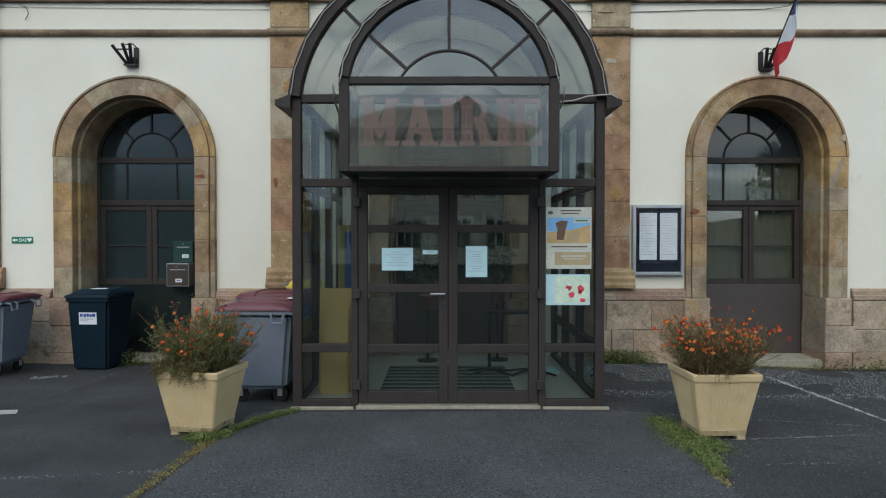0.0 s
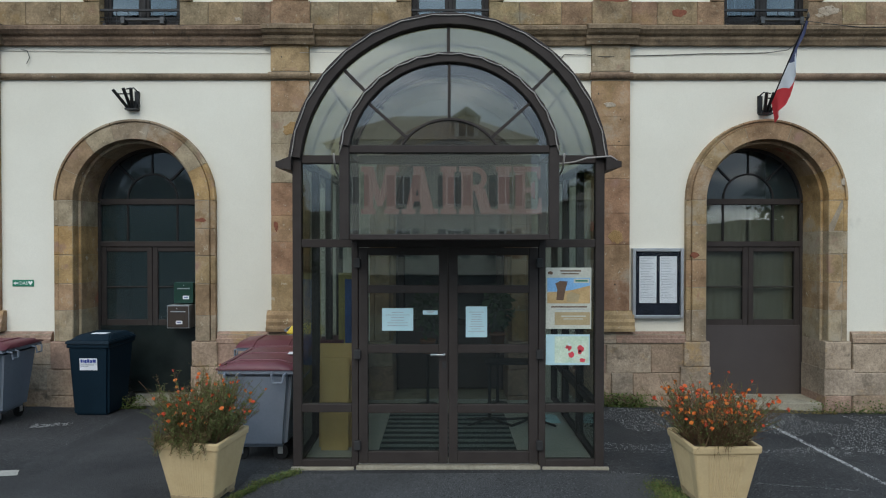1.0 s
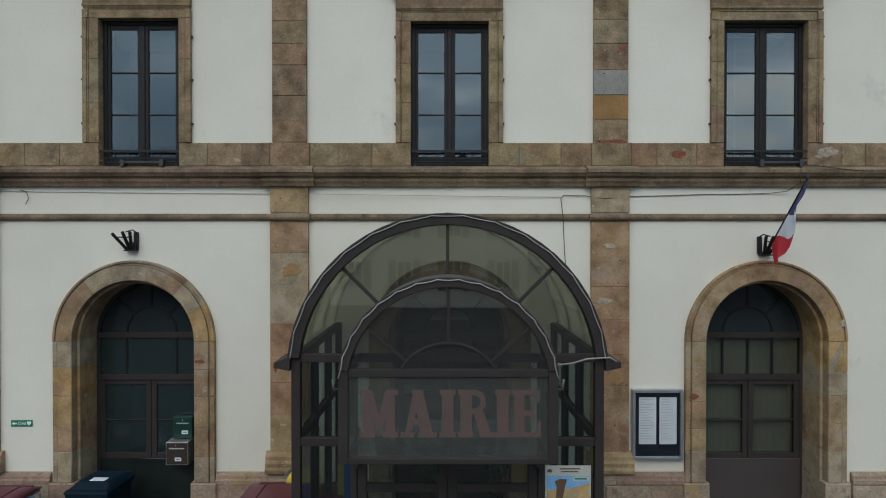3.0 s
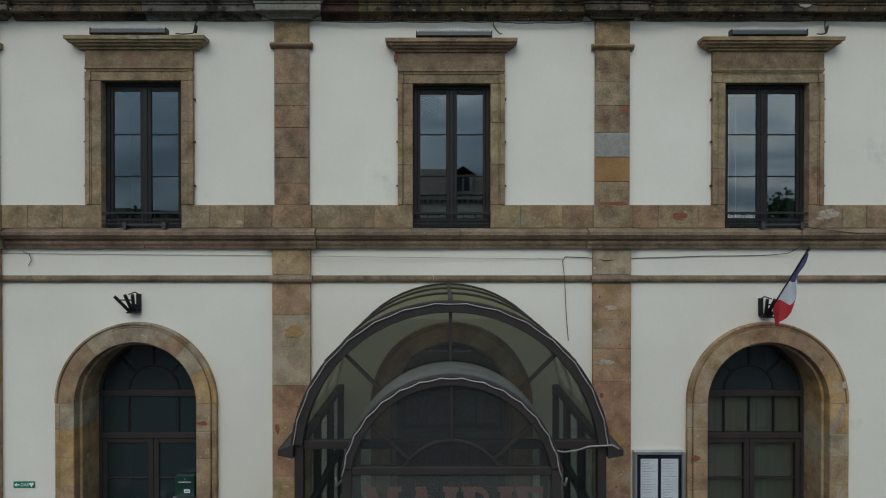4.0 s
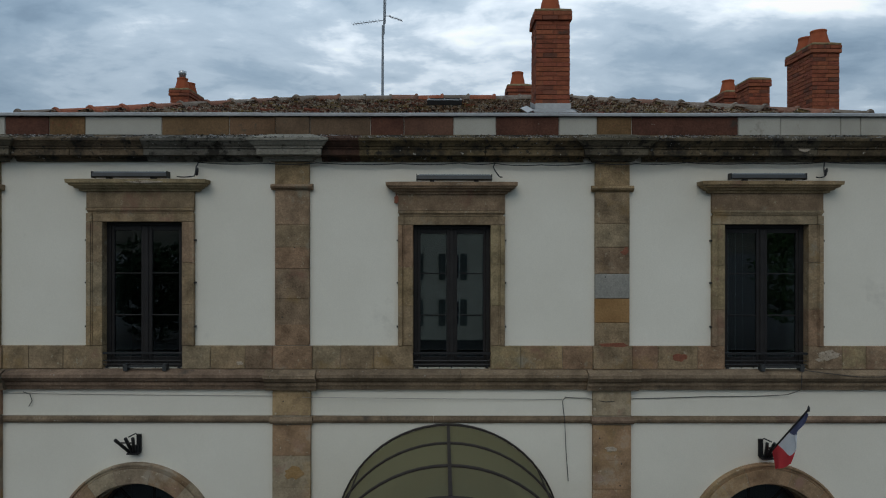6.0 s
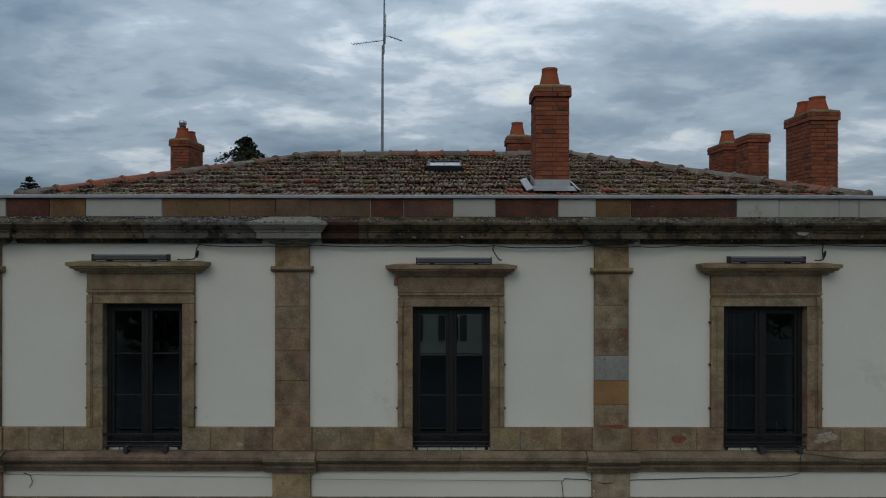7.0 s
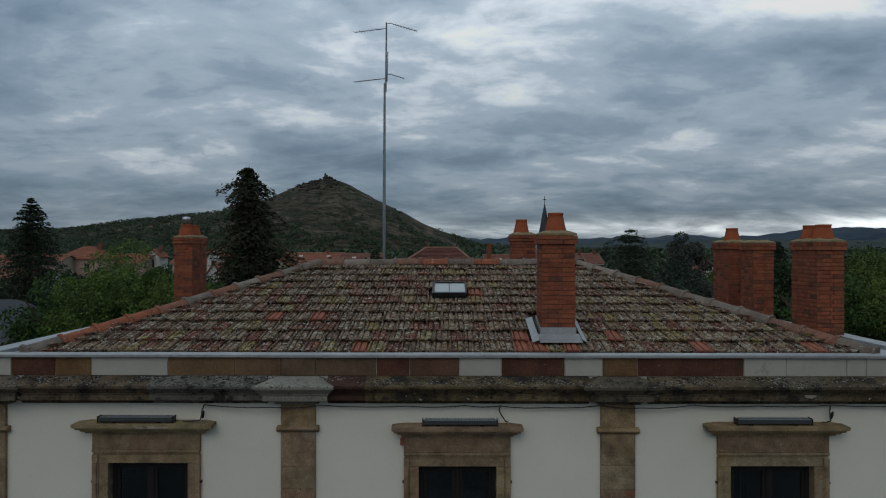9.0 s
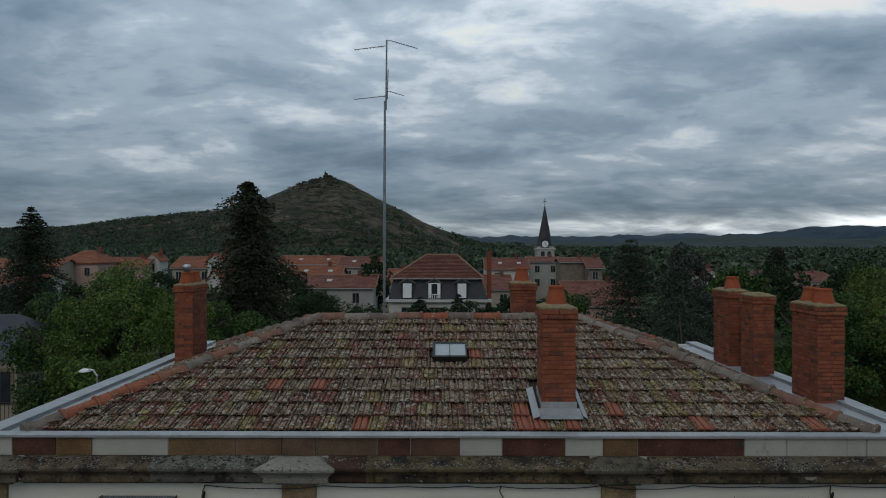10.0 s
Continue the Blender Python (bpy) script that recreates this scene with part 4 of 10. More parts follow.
def arched_door(c, idx, panel, label, glazing):
    """Fanlight, transom lights and a two-leaf glazed door over a solid lower panel."""
    d = thing("door_%d" % idx, (c, WALL + 0.2, ground_height(c, WALL)), label, "door", "", "structure")
    y, h, zt = WALL + 0.47, 0.80, SPRING
    g = ground_height(c, WALL) + 0.04
    fr = bmesh.new()
    bar(fr, c - h, c - h + 0.055, g, zt, y, y + 0.07)
    bar(fr, c + h - 0.055, c + h, g, zt, y, y + 0.07)
    for z0, z1 in ((zt - 0.03, zt + 0.055), (2.01, 2.09)):
        bar(fr, c - h + 0.055, c + h - 0.055, z0, z1, y - 0.01, y + 0.07)
    ring_bar(fr, c, zt, 0.745, 0.80, 2, 178, y, y + 0.07, 24)
    part("door_frame", fr, M_FRAME, d)
    fan = bmesh.new()
    ring_bar(fan, c, zt + 0.055, 0.345, 0.37, 0, 180, y + 0.01, y + 0.05)
    for a in (45, 90, 135):
        spoke(fan, c, zt + 0.055, a, 0.37, 0.74, 0.025, y + 0.01, y + 0.05)
    f = part("fanlight_bars", fan, M_JOINERY, d)
    part("pane", half_disc(c, zt + 0.02, 0.75, y + 0.028, y + 0.034), M_FROST, f, "frosted blue-grey fanlight pane")
    # transom lights
    tr = bmesh.new()
    for x in (-0.36, 0.36):
        bar(tr, c + x - 0.014, c + x + 0.014, 2.09, zt - 0.03, y + 0.01, y + 0.05)
    tb = part("transom_bars", tr, M_JOINERY, d)
    for a, b in ((-h + 0.055, -0.374), (-0.346, 0.346), (0.374, h - 0.055)):
        p = bmesh.new()
        box(p, c + a, c + b, y + 0.028, y + 0.034, 2.09, zt - 0.03)
        part("pane", p, glazing, tb)
    # leaves
    for s in (-1, 1):
        a, b = sorted((c + s * (h - 0.057), c + s * 0.003))
        lf = bmesh.new()
        st = 0.075
        bar(lf, a, a + st, g + 0.02, 2.008, y + 0.005, y + 0.06)
        bar(lf, b - st, b, g + 0.02, 2.008, y + 0.005, y + 0.06)
        for z0, z1 in ((1.94, 2.008), (0.86, 0.955), (1.42, 1.437), (g + 0.02, g + 0.06)):
            bar(lf, a + st, b - st, z0, z1, y + 0.01, y + 0.06)
        leaf = part("door_leaf", lf, M_FRAME, d)
        for z0, z1 in ((0.955, 1.42), (1.437, 1.94)):
            p = bmesh.new()
            box(p, a + st - 0.004, b - st + 0.004, y + 0.030, y + 0.036, z0, z1)
            part("pane", p, glazing, leaf)
    lp = bmesh.new()
    bar(lp, c - h + 0.05, c + h - 0.05, g + 0.03, 0.875, y - 0.006, y + 0.03)
    part("lower_panel", lp, panel, d)
    return d


arched_door(ARCHES[0], 1, M_BLACKPANEL, "closed dark glazed door with a black lower panel under an arch", M_SATIN)
arched_door(ARCHES[2], 2, M_DOORPANEL, "closed brown glazed double door with a fanlight under an arch", M_GLASS)
arched_door(ARCHES[1], 3, M_DOORPANEL, "closed brown glazed inner door behind the glass porch", M_GLASS)


def curtain(name, x0, x1, y, z0, z1, folds, label, mat):
    bm = bmesh.new()
    n = folds * 8
    a = [bm.verts.new((x0 + (x1 - x0) * i / n, y + 0.004 * math.sin(i * math.pi / 4) + 0.003 * math.sin(i * 0.9), z1)) for i in range(n + 1)]
    b = [bm.verts.new((x0 + (x1 - x0) * i / n, y + 0.005 * math.sin(i * math.pi / 4 + 0.3) + 0.004 * math.sin(i * 0.7), z0)) for i in range(n + 1)]
    for i in range(n):
        bm.faces.new((a[i], a[i + 1], b[i + 1], b[i]))
    return tagged(as_object(name, bm, mat, True), label, "curtain")


for x0, x1, z0, z1, k in ((3.72, 4.42, 0.9, 2.0, 7), (4.5, 5.2, 0.9, 2.0, 7), (3.7, 4.44, 2.07, 2.66, 7), (4.48, 5.22, 2.07, 2.66, 7)):
    curtain("curtain", x0, x1, WALL + 0.58, z0, z1, k, "beige net curtain hanging behind the door glass", M_CURTAIN)

# ---- glass entrance porch ----
PX, PF = 0.052, 6.22
M_LETTER = material("faded_red_film", [(0.165, 0.066, 0.054), (0.20, 0.082, 0.068)], 3, 0.6, bump=0.0, grain=0.08)
M_LOBBYFLOOR = material("pale_floor_tile", [(0.324, 0.3105, 0.2767), (0.405, 0.3915, 0.351)], 3, 0.5, bump=0.05, grain=0.08)
M_RUBBER = material("black_rubber", [(0.012, 0.012, 0.012), (0.02, 0.02, 0.02)], 8, 0.7, bump=0.05)
M_GREYCABLE = material("grey_cable", [(0.24, 0.22, 0.20), (0.32, 0.30, 0.28)], 9, 0.6, bump=0.0)


porch = thing("entrance_porch", (PX, 7.4, -0.11), "brown aluminium glazed entrance porch with a barrel vault roof", "porch")
R_OUT, R_IN, CZ = 1.545, 1.43, 2.735
POST = (-1.455, -1.368, 1.472, 1.559)
EAVE = 2.84


def frame_part(name, boxes, mat=M_FRAME, parent=None):
    bm = bmesh.new()
    for x0, x1, y0, y1, z0, z1 in boxes:
        m = soft_box(x0, x1, y0, y1, z0, z1, 0.005, 1)
        me = bpy.data.meshes.new("tmp")
        m.to_mesh(me)
        m.free()
        bm.from_mesh(me)
        bpy.data.meshes.remove(me)
    return part(name, bm, mat, parent or porch)


def pane_box(x0, x1, y0, y1, z0, z1, parent, mat=None, name="pane"):
    bm = bmesh.new()
    box(bm, x0, x1, y0, y1, z0, z1)
    return part(name, bm, mat or M_GLASS, parent)


F0, F1 = PF - 0.005, PF + 0.075
# four front posts
frame_part("corner_post", [(POST[0], POST[1], F0, F1, -0.11, EAVE + 0.07)])
frame_part("corner_post", [(POST[2], POST[3], F0, F1, -0.11, EAVE + 0.07)])
frame_part("door_post", [(-0.885, -0.822, F0, F1, -0.11, EAVE + 0.07)])
frame_part("door_post", [(0.924, 0.99, F0, F1, -0.11, EAVE + 0.07)])
for a, b in ((POST[1], -0.885), (0.99, POST[2])):
    for z0, z1 in ((-0.105, -0.03), (0.43, 0.51), (2.03, 2.11), (EAVE, EAVE + 0.08)):
        frame_part("rail", [(a, b, F0 + 0.004, F1, z0, z1)])
    for z0, z1 in ((-0.03, 0.43), (0.51, 2.03), (2.11, EAVE)):
        pane_box(a, b, PF + 0.035, PF + 0.041, z0, z1, porch)
frame_part("door_head", [(-0.822, 0.924, F0 + 0.004, F1, 2.03, 2.11)])
frame_part("door_head", [(-0.822, 0.924, F0 + 0.004, F1, EAVE, EAVE + 0.08)])
pane_box(-0.822, 0.924, PF + 0.035, PF + 0.041, 2.11, EAVE, porch)
bm = soft_box(-0.84, 0.94, PF - 0.045, PF + 0.1, -0.16, -0.082, 0.008)
part("threshold", bm, M_SILLSTONE, porch, "worn stone threshold strip")
for a, b in ((-1.47, -0.86), (0.96, 1.60)):
    part("kerb_strip", soft_box(a, b, PF - 0.05, PF - 0.008, -0.17, -0.09, 0.01), M_SILLSTONE, porch, "pale concrete strip under the glazing")


def porch_leaf(a, b, hinge):
    """A glazed door leaf with four lights."""
    leaf = thing("door_leaf", (a, PF, -0.06), "", "")
    leaf.parent = porch
    leaf.matrix_parent_inverse = world_of(porch).inverted()
    st = 0.088
    frame_part("stile", [(a, a + st, PF - 0.012, PF + 0.055, -0.062, 2.028)], parent=leaf)
    frame_part("stile", [(b - st, b, PF - 0.012, PF + 0.055, -0.062, 2.028)], parent=leaf)
    zs = [(-0.062, 0.052), (0.425, 0.508), (1.008, 1.088), (1.588, 1.664), (1.955, 2.028)]
    for z0, z1 in zs:
        frame_part("door_rail", [(a + st, b - st, PF - 0.010, PF + 0.05, z0, z1)], parent=leaf)
        if z0 > 0:
            frame_part("drain_cap", [((a + b) / 2 - 0.02, (a + b) / 2 + 0.02, PF - 0.014, PF - 0.009, z0 + 0.022, z0 + 0.034)], M_RUBBER, leaf)
    for (_, z0), (z1, _) in zip(zs, zs[1:]):
        pane_box(a + st, b - st, PF + 0.02, PF + 0.026, z0, z1, leaf)
    for z in (0.12, 1.0, 1.88):
        x = a - 0.012 if hinge < 0 else b + 0.012
        frame_part("hinge", [(x - 0.032, x + 0.032, PF - 0.05, PF - 0.008, z - 0.045, z + 0.045)], M_RUBBER, leaf)
    return leaf


leaf_l = porch_leaf(-0.815, 0.047, -1)
porch_leaf(0.053, 0.917, 1)
bm = bmesh.new()
tube(bm, [(0.012, PF - 0.015, 1.0), (0.012, PF - 0.06, 1.0), (-0.01, PF - 0.065, 1.0), (-0.12, PF - 0.06, 1.0)], 0.010, 8)
part("handle", bm, M_ALU, leaf_l, "steel lever handle", True)
frame_part("lock_plate", [(-0.008, 0.03, PF - 0.018, PF - 0.01, 0.86, 0.93)], M_RUBBER, leaf_l)

# side walls of the porch
for s, (x0, x1) in ((-1, (POST[0], POST[1])), (1, (POST[2], POST[3]))):
    ys = [PF + 0.075, 7.16, 7.99, WALL - 0.07]
    for y in ys[1:]:
        frame_part("side_post", [(x0, x1, y - 0.06, y, -0.11, EAVE + 0.07)])
    for ya, yb in zip([F1] + ys[1:-1], [v - 0.06 for v in ys[1:]]):
        for z0, z1 in ((-0.105, -0.03), (0.43, 0.51), (2.03, 2.11), (EAVE, EAVE + 0.08)):
            frame_part("side_rail", [(x0 + 0.006, x1 - 0.006, ya, yb, z0, z1)])
        for z0, z1 in ((-0.03, 0.43), (0.51, 2.03), (2.11, EAVE)):
            xm = (x0 + x1) / 2
            pane_box(xm - 0.003, xm + 0.003, ya, yb, z0, z1, porch)
    # gutter along the eave
    g = bmesh.new()
    e = POST[0] if s < 0 else POST[3]
    prof = [(e, 2.77), (e + s * 0.145, 2.80), (e + s * 0.145, 2.855), (e + s * 0.125, 2.855), (e + s * 0.05, 2.885), (e, 2.905)]
    va = [g.verts.new((x, PF - 0.07, z)) for x, z in prof]
    vb = [g.verts.new((x, WALL - 0.06, z)) for x, z in prof]
    for i in range(len(prof)):
        j = (i + 1) % len(prof)
        g.faces.new((va[i], va[j], vb[j], vb[i]))
    g.faces.new(va)
    g.faces.new(vb[::-1])
    part("gutter", g, M_FRAME, porch)


def arch_bar(r0, r1, y0, y1, zc, a0=5, name="arch_rib", cx=PX, n=28, mat=None):
    bm = bmesh.new()
    ring_piece(bm, cx, zc, r0, r1, a0, 180 - a0, y0, y1, n, 0.006)
    return part(name, bm, mat or M_FRAME, porch)


def segment_pane(cx, zc, r, zbase, y, name="arch_pane", mat=None, n=26):
    a0 = math.degrees(math.asin((zbase - zc) / r))
    bm = bmesh.new()
    slab(bm, arc(cx, zc, r, a0, 180 - a0, n), y, y + 0.006, 0.0005)
    return part(name, bm, mat or M_ARCHGLASS, porch)


arch_bar(R_IN, R_OUT, PF - 0.05, PF + 0.06, CZ, 6, "front_arch")
segment_pane(PX, CZ, R_IN + 0.005, EAVE + 0.08, PF + 0.02)
for a in (45, 90, 135):
    bm = bmesh.new()
    spoke(bm, PX, CZ, a, 0.90, R_IN + 0.01, 0.03, PF - 0.002, PF + 0.05)
    part("arch_bar", bm, M_FRAME, porch)
for y in (7.16, 7.99, WALL - 0.035):
    arch_bar(1.531, 1.556, y - 0.022, y + 0.018, CZ, 6)
for a in (38, 142):
    px, pz = PX + 1.544 * math.cos(radians(a)), CZ + 1.544 * math.sin(radians(a))
    bm = bmesh.new()
    tube(bm, [(px, PF + 0.05, pz), (px, WALL - 0.05, pz)], 0.012, 6)
    part("purlin", bm, M_FRAME, porch)


def vault(r, y0, y1, zc, cx, a0, name, n=44, t=0.008, mat=None):
    bm = bmesh.new()
    p0, p1 = arc(cx, zc, r, a0, 180 - a0, n), arc(cx, zc, r - t, a0, 180 - a0, n)
    rows = [[bm.verts.new((x, y, z)) for x, z in p] for p, y in ((p0, y0), (p0, y1), (p1, y1), (p1, y0))]
    for k in range(4):
        a, b = rows[k], rows[(k + 1) % 4]
        for i in range(n):
            bm.faces.new((a[i], a[i + 1], b[i + 1], b[i]))
    return part(name, bm, mat or M_POLY, porch, "smoked plastic roof sheet")


vault(1.53, PF + 0.06, WALL - 0.06, CZ, PX, 6, "roof_sheet")
bm = bmesh.new()
box(bm, PX - 0.02, PX + 0.02, PF + 0.06, WALL - 0.11, CZ + 1.535, CZ + 1.552)
part("ridge_strip", bm, M_FRAME, porch)

# the projecting box over the door, with the name of the building
BF = 5.50
BX0, BX1 = -0.888, 0.993
ZB0, ZB1 = 2.10, 2.90
for a, b in ((BX0, BX0 + 0.085), (BX1 - 0.085, BX1)):
    frame_part("box_post", [(a, b, BF, BF + 0.08, ZB0, ZB1)])
for z0, z1 in ((ZB0, ZB0 + 0.05), (ZB1 - 0.055, ZB1 + 0.01)):
    frame_part("box_rail", [(BX0 + 0.085, BX1 - 0.085, BF + 0.003, BF + 0.08, z0, z1)])
    for a, b in ((BX0, BX0 + 0.07), (BX1 - 0.07, BX1)):
        frame_part("box_arm", [(a, b, BF + 0.08, PF - 0.006, z0, z1)])
pane_box(BX0 + 0.085, BX1 - 0.085, BF + 0.03, BF + 0.036, ZB0 + 0.05, ZB1 - 0.055, porch, M_SIGNGLASS)
pane_box(BX0 + 0.07, BX1 - 0.07, BF + 0.08, PF - 0.006, ZB0 + 0.012, ZB0 + 0.02, porch, M_DARKGLASS, "box_floor")
for x in (BX0 + 0.03, BX1 - 0.036):
    pane_box(x, x + 0.006, BF + 0.08, PF - 0.006, ZB0 + 0.05, ZB1 - 0.05, porch)
SR, SC = 0.955, 2.745
arch_bar(0.868, SR, BF - 0.02, BF + 0.07, SC, 10, "canopy_arch")
segment_pane(PX, SC, 0.872, ZB1 + 0.01, BF + 0.03)
bm = bmesh.new()
ci = ZB1 + 0.01 - 0.26
ring_piece(bm, PX, ci, 0.475, 0.495, 33, 147, BF + 0.012, BF + 0.05, 16, 0.003)
part("fan_arc", bm, M_FRAME, porch)
for a in (42, 90, 138):
    bm = bmesh.new()
    spoke(bm, PX, ci, a, 0.49, 0.87 + (SC - ci) * math.sin(radians(a)), 0.025, BF + 0.012, BF + 0.05)
    part("fan_bar", bm, M_FRAME, porch)
vault(0.948, BF + 0.07, PF - 0.055, SC, PX, 10, "canopy_sheet", mat=M_CANOPY)
arch_bar(0.915, 0.948, PF - 0.05, PF - 0.012, SC, 10)


def wavy_cable(zc, r, y, a0):
    """A cable strung along an arch, sagging between its clips."""
    bm = bmesh.new()
    pts = []
    n = 15
    for i in range(n * 4 + 1):
        a = a0 + (180 - 2 * a0) * i / (n * 4)
        rr = r - 0.012 * abs(math.sin(math.pi * i / 4))
        pts.append((PX + rr * math.cos(radians(a)), y, zc + rr * math.sin(radians(a))))
    tube(bm, pts, 0.006, 5)
    return tagged(as_object("light_cable", bm, M_GREYCABLE, True), "thin grey light cable clipped along the porch arch", "cable")


wavy_cable(CZ, 1.522, PF - 0.060, 4)
wavy_cable(SC, 0.94, BF - 0.030, 6)
for s, xa in ((-1, -0.93), (1, 1.03)):
    bm = bmesh.new()
    tube(bm, [(xa, BF - 0.03, 2.83), (xa + s * 0.01, BF + 0.1, 2.72), (xa + s * 0.02, PF - 0.05, 2.60), (xa + s * 0.03, PF - 0.03, 2.52)], 0.009, 5)
    tagged(as_object("light_cable", bm, M_GREYCABLE, True), "grey cable hanging beside the porch sign box", "cable")
bm = bmesh.new()
tube(bm, [(1.02, PF - 0.06, 2.86), (1.12, PF - 0.06, 2.83), (1.25, PF - 0.06, 2.845), (1.38, PF - 0.06, 2.885), (1.52, PF - 0.07, 2.895), (1.60, PF - 0.07, 2.90), (1.66, PF - 0.07, 2.86)], 0.009, 5)
tagged(as_object("light_cable", bm, M_GREYCABLE, True), "grey cable along the porch eave", "cable")


# letters of the sign, slab-serif
def letters():
    H = 0.41
    st, sf = 0.105, 0.045
    out = []

    def quad(pts):
        out.append(pts)

    def stem(x, w=st):
        quad([(x, 0), (x + w, 0), (x + w, H), (x, H)])

    def serif(x0, x1, z):
        quad([(x0, z), (x1, z), (x1, z + sf), (x0, z + sf)])

    x = 0.0
    # M
    for a in (0.03, 0.235):
        stem(x + a, 0.085)
    serif(x, x + 0.135, 0), serif(x + 0.215, x + 0.35, 0), serif(x, x + 0.07, H - sf), serif(x + 0.28, x + 0.35, H - sf)
    quad([(x + 0.03, H), (x + 0.115, H), (x + 0.20, 0.1), (x + 0.155, 0.06)])
    quad([(x + 0.32, H), (x + 0.235, H), (x + 0.155, 0.1), (x + 0.195, 0.06)])
    yield out
    out = []
    x = 0.375
    quad([(x + 0.03, 0), (x + 0.085, 0), (x + 0.19, H), (x + 0.12, H)])
    quad([(x + 0.19, 0), (x + 0.30, 0), (x + 0.20, H), (x + 0.10, H)])
    quad([(x + 0.07, 0.11), (x + 0.25, 0.11), (x + 0.24, 0.16), (x + 0.08, 0.16)])
    serif(x, x + 0.125, 0), serif(x + 0.165, x + 0.33, 0)
    yield out
    out = []
    x = 0.73
    stem(x + 0.02), serif(x, x + 0.145, 0), serif(x, x + 0.145, H - sf)
    yield out
    out = []
    x = 0.90
    stem(x + 0.02), serif(x, x + 0.14, 0)
    quad([(x, H - sf), (x + 0.18, H - sf), (x + 0.18, H), (x, H)])
    bow = arc(x + 0.15, 0.305, 0.105, -90, 90, 8)
    inner = arc(x + 0.15, 0.305, 0.055, -90, 90, 8)
    for i in range(8):
        quad([inner[i], bow[i], bow[i + 1], inner[i + 1]])
    quad([(x + 0.10, 0.20), (x + 0.16, 0.20), (x + 0.16, 0.25), (x + 0.10, 0.25)])
    quad([(x + 0.14, 0.22), (x + 0.235, 0.22), (x + 0.31, 0), (x + 0.20, 0)])
    serif(x + 0.22, x + 0.33, 0)
    yield out
    out = []
    x = 1.235
    stem(x + 0.02), serif(x, x + 0.145, 0), serif(x, x + 0.145, H - sf)
    yield out
    out = []
    x = 1.395
    stem(x + 0.02, 0.09), serif(x, x + 0.26, 0), serif(x, x + 0.25, H - sf)
    quad([(x + 0.10, 0.185), (x + 0.18, 0.185), (x + 0.18, 0.23), (x + 0.10, 0.23)])
    quad([(x + 0.165, 0.15), (x + 0.20, 0.13), (x + 0.20, 0.285), (x + 0.165, 0.265)])
    quad([(x + 0.21, 0), (x + 0.26, 0), (x + 0.26, 0.14), (x + 0.235, 0.14)])
    quad([(x + 0.20, H), (x + 0.25, H), (x + 0.25, 0.30), (x + 0.225, 0.30)])
    yield out


sign = thing("sign_lettering", (-0.71, BF + 0.02, 2.325), "faded red slab-serif letters MAIRIE behind the porch glass", "sign")
for polys in letters():
    bm = bmesh.new()
    for k, p in enumerate(polys):
        sx = 1.555 / 1.655
        slab(bm, [(-0.708 + u * sx, 2.322 + v) for u, v in p], BF + 0.0380 - 0.0001 * k, BF + 0.0420, 0.0003)
    part("letter", bm, M_LETTER, sign)

# floor of the lobby and the striped mat
bm = bmesh.new()
box(bm, POST[0] + 0.02, POST[3] - 0.02, PF + 0.02, WALL + 0.1, -0.2, -0.07)
structure("floor_porch", bm, M_LOBBYFLOOR, "pale tiled floor of the porch")
M_MAT = [material("mat_stripe_dark", [(0.03, 0.035, 0.04), (0.05, 0.055, 0.06)], 6, 0.95, bump=0.4, bump_scale=120), material("mat_stripe_light", [(0.16, 0.18, 0.17), (0.21, 0.23, 0.22)], 6, 0.95, bump=0.4, bump_scale=120)]
mat_thing = thing("door_mat", (0.05, 7.2, -0.07), "grey and black striped door mat on the porch floor", "mat")
for i in range(18):
    bm = bmesh.new()
    box(bm, -0.66, 0.76, 6.42 + i * 0.09, 6.42 + i * 0.09 + 0.088, -0.068, -0.055 + 0.002 * (i % 2))
    part("stripe", bm, M_MAT[i % 2], mat_thing)


# ---- roof ----
RIDGE_Y, RIDGE_Z, SLOPE = 13.05, 9.70, 0.293
HIP_L, HIP_R = -2.62, 2.60
# sideways run of the hips for each metre of depth
HIP_RUN = 0.838
EAVE_Y = 9.06


def roof_z(y):
    return RIDGE_Z - SLOPE * (RIDGE_Y - y)


TILES = [(0.211, 0.136, 0.083), (0.165, 0.097, 0.059), (0.245, 0.163, 0.099), (0.177, 0.064, 0.040), (0.222, 0.147, 0.094), (0.188, 0.058, 0.034), (0.262, 0.182, 0.117), (0.137, 0.078, 0.050), (0.245, 0.175, 0.063), (0.200, 0.124, 0.077)]
LICHEN = [((0.15, 0.055, 0.038), 0.9, 0.59, 0.12), ((0.26, 0.235, 0.065), 3.2, 0.625, 0.06), ((0.38, 0.335, 0.26), 11, 0.55, 0.025), ((0.028, 0.022, 0.018), 14, 0.555, 0.025), ((0.024, 0.020, 0.016), 4.5, 0.645, 0.07), ((0.48, 0.44, 0.37), 30, 0.61, 0.025)]
M_TILE = material("old_roof_tile", [(0.080, 0.052, 0.037), (0.31, 0.225, 0.160)], 7.5, 0.95, bump=0.9, bump_scale=52, palette=TILES, grain=0.5, pieces=True, spots=LICHEN)
M_NEWTILE = material("newer_red_tile", [(0.24, 0.085, 0.055), (0.34, 0.13, 0.08)], 5, 0.85, bump=0.4, bump_scale=45, grain=0.3, spots=[((0.06, 0.035, 0.03), 12, 0.58, 0.1), ((0.28, 0.25, 0.2), 20, 0.66, 0.05)])
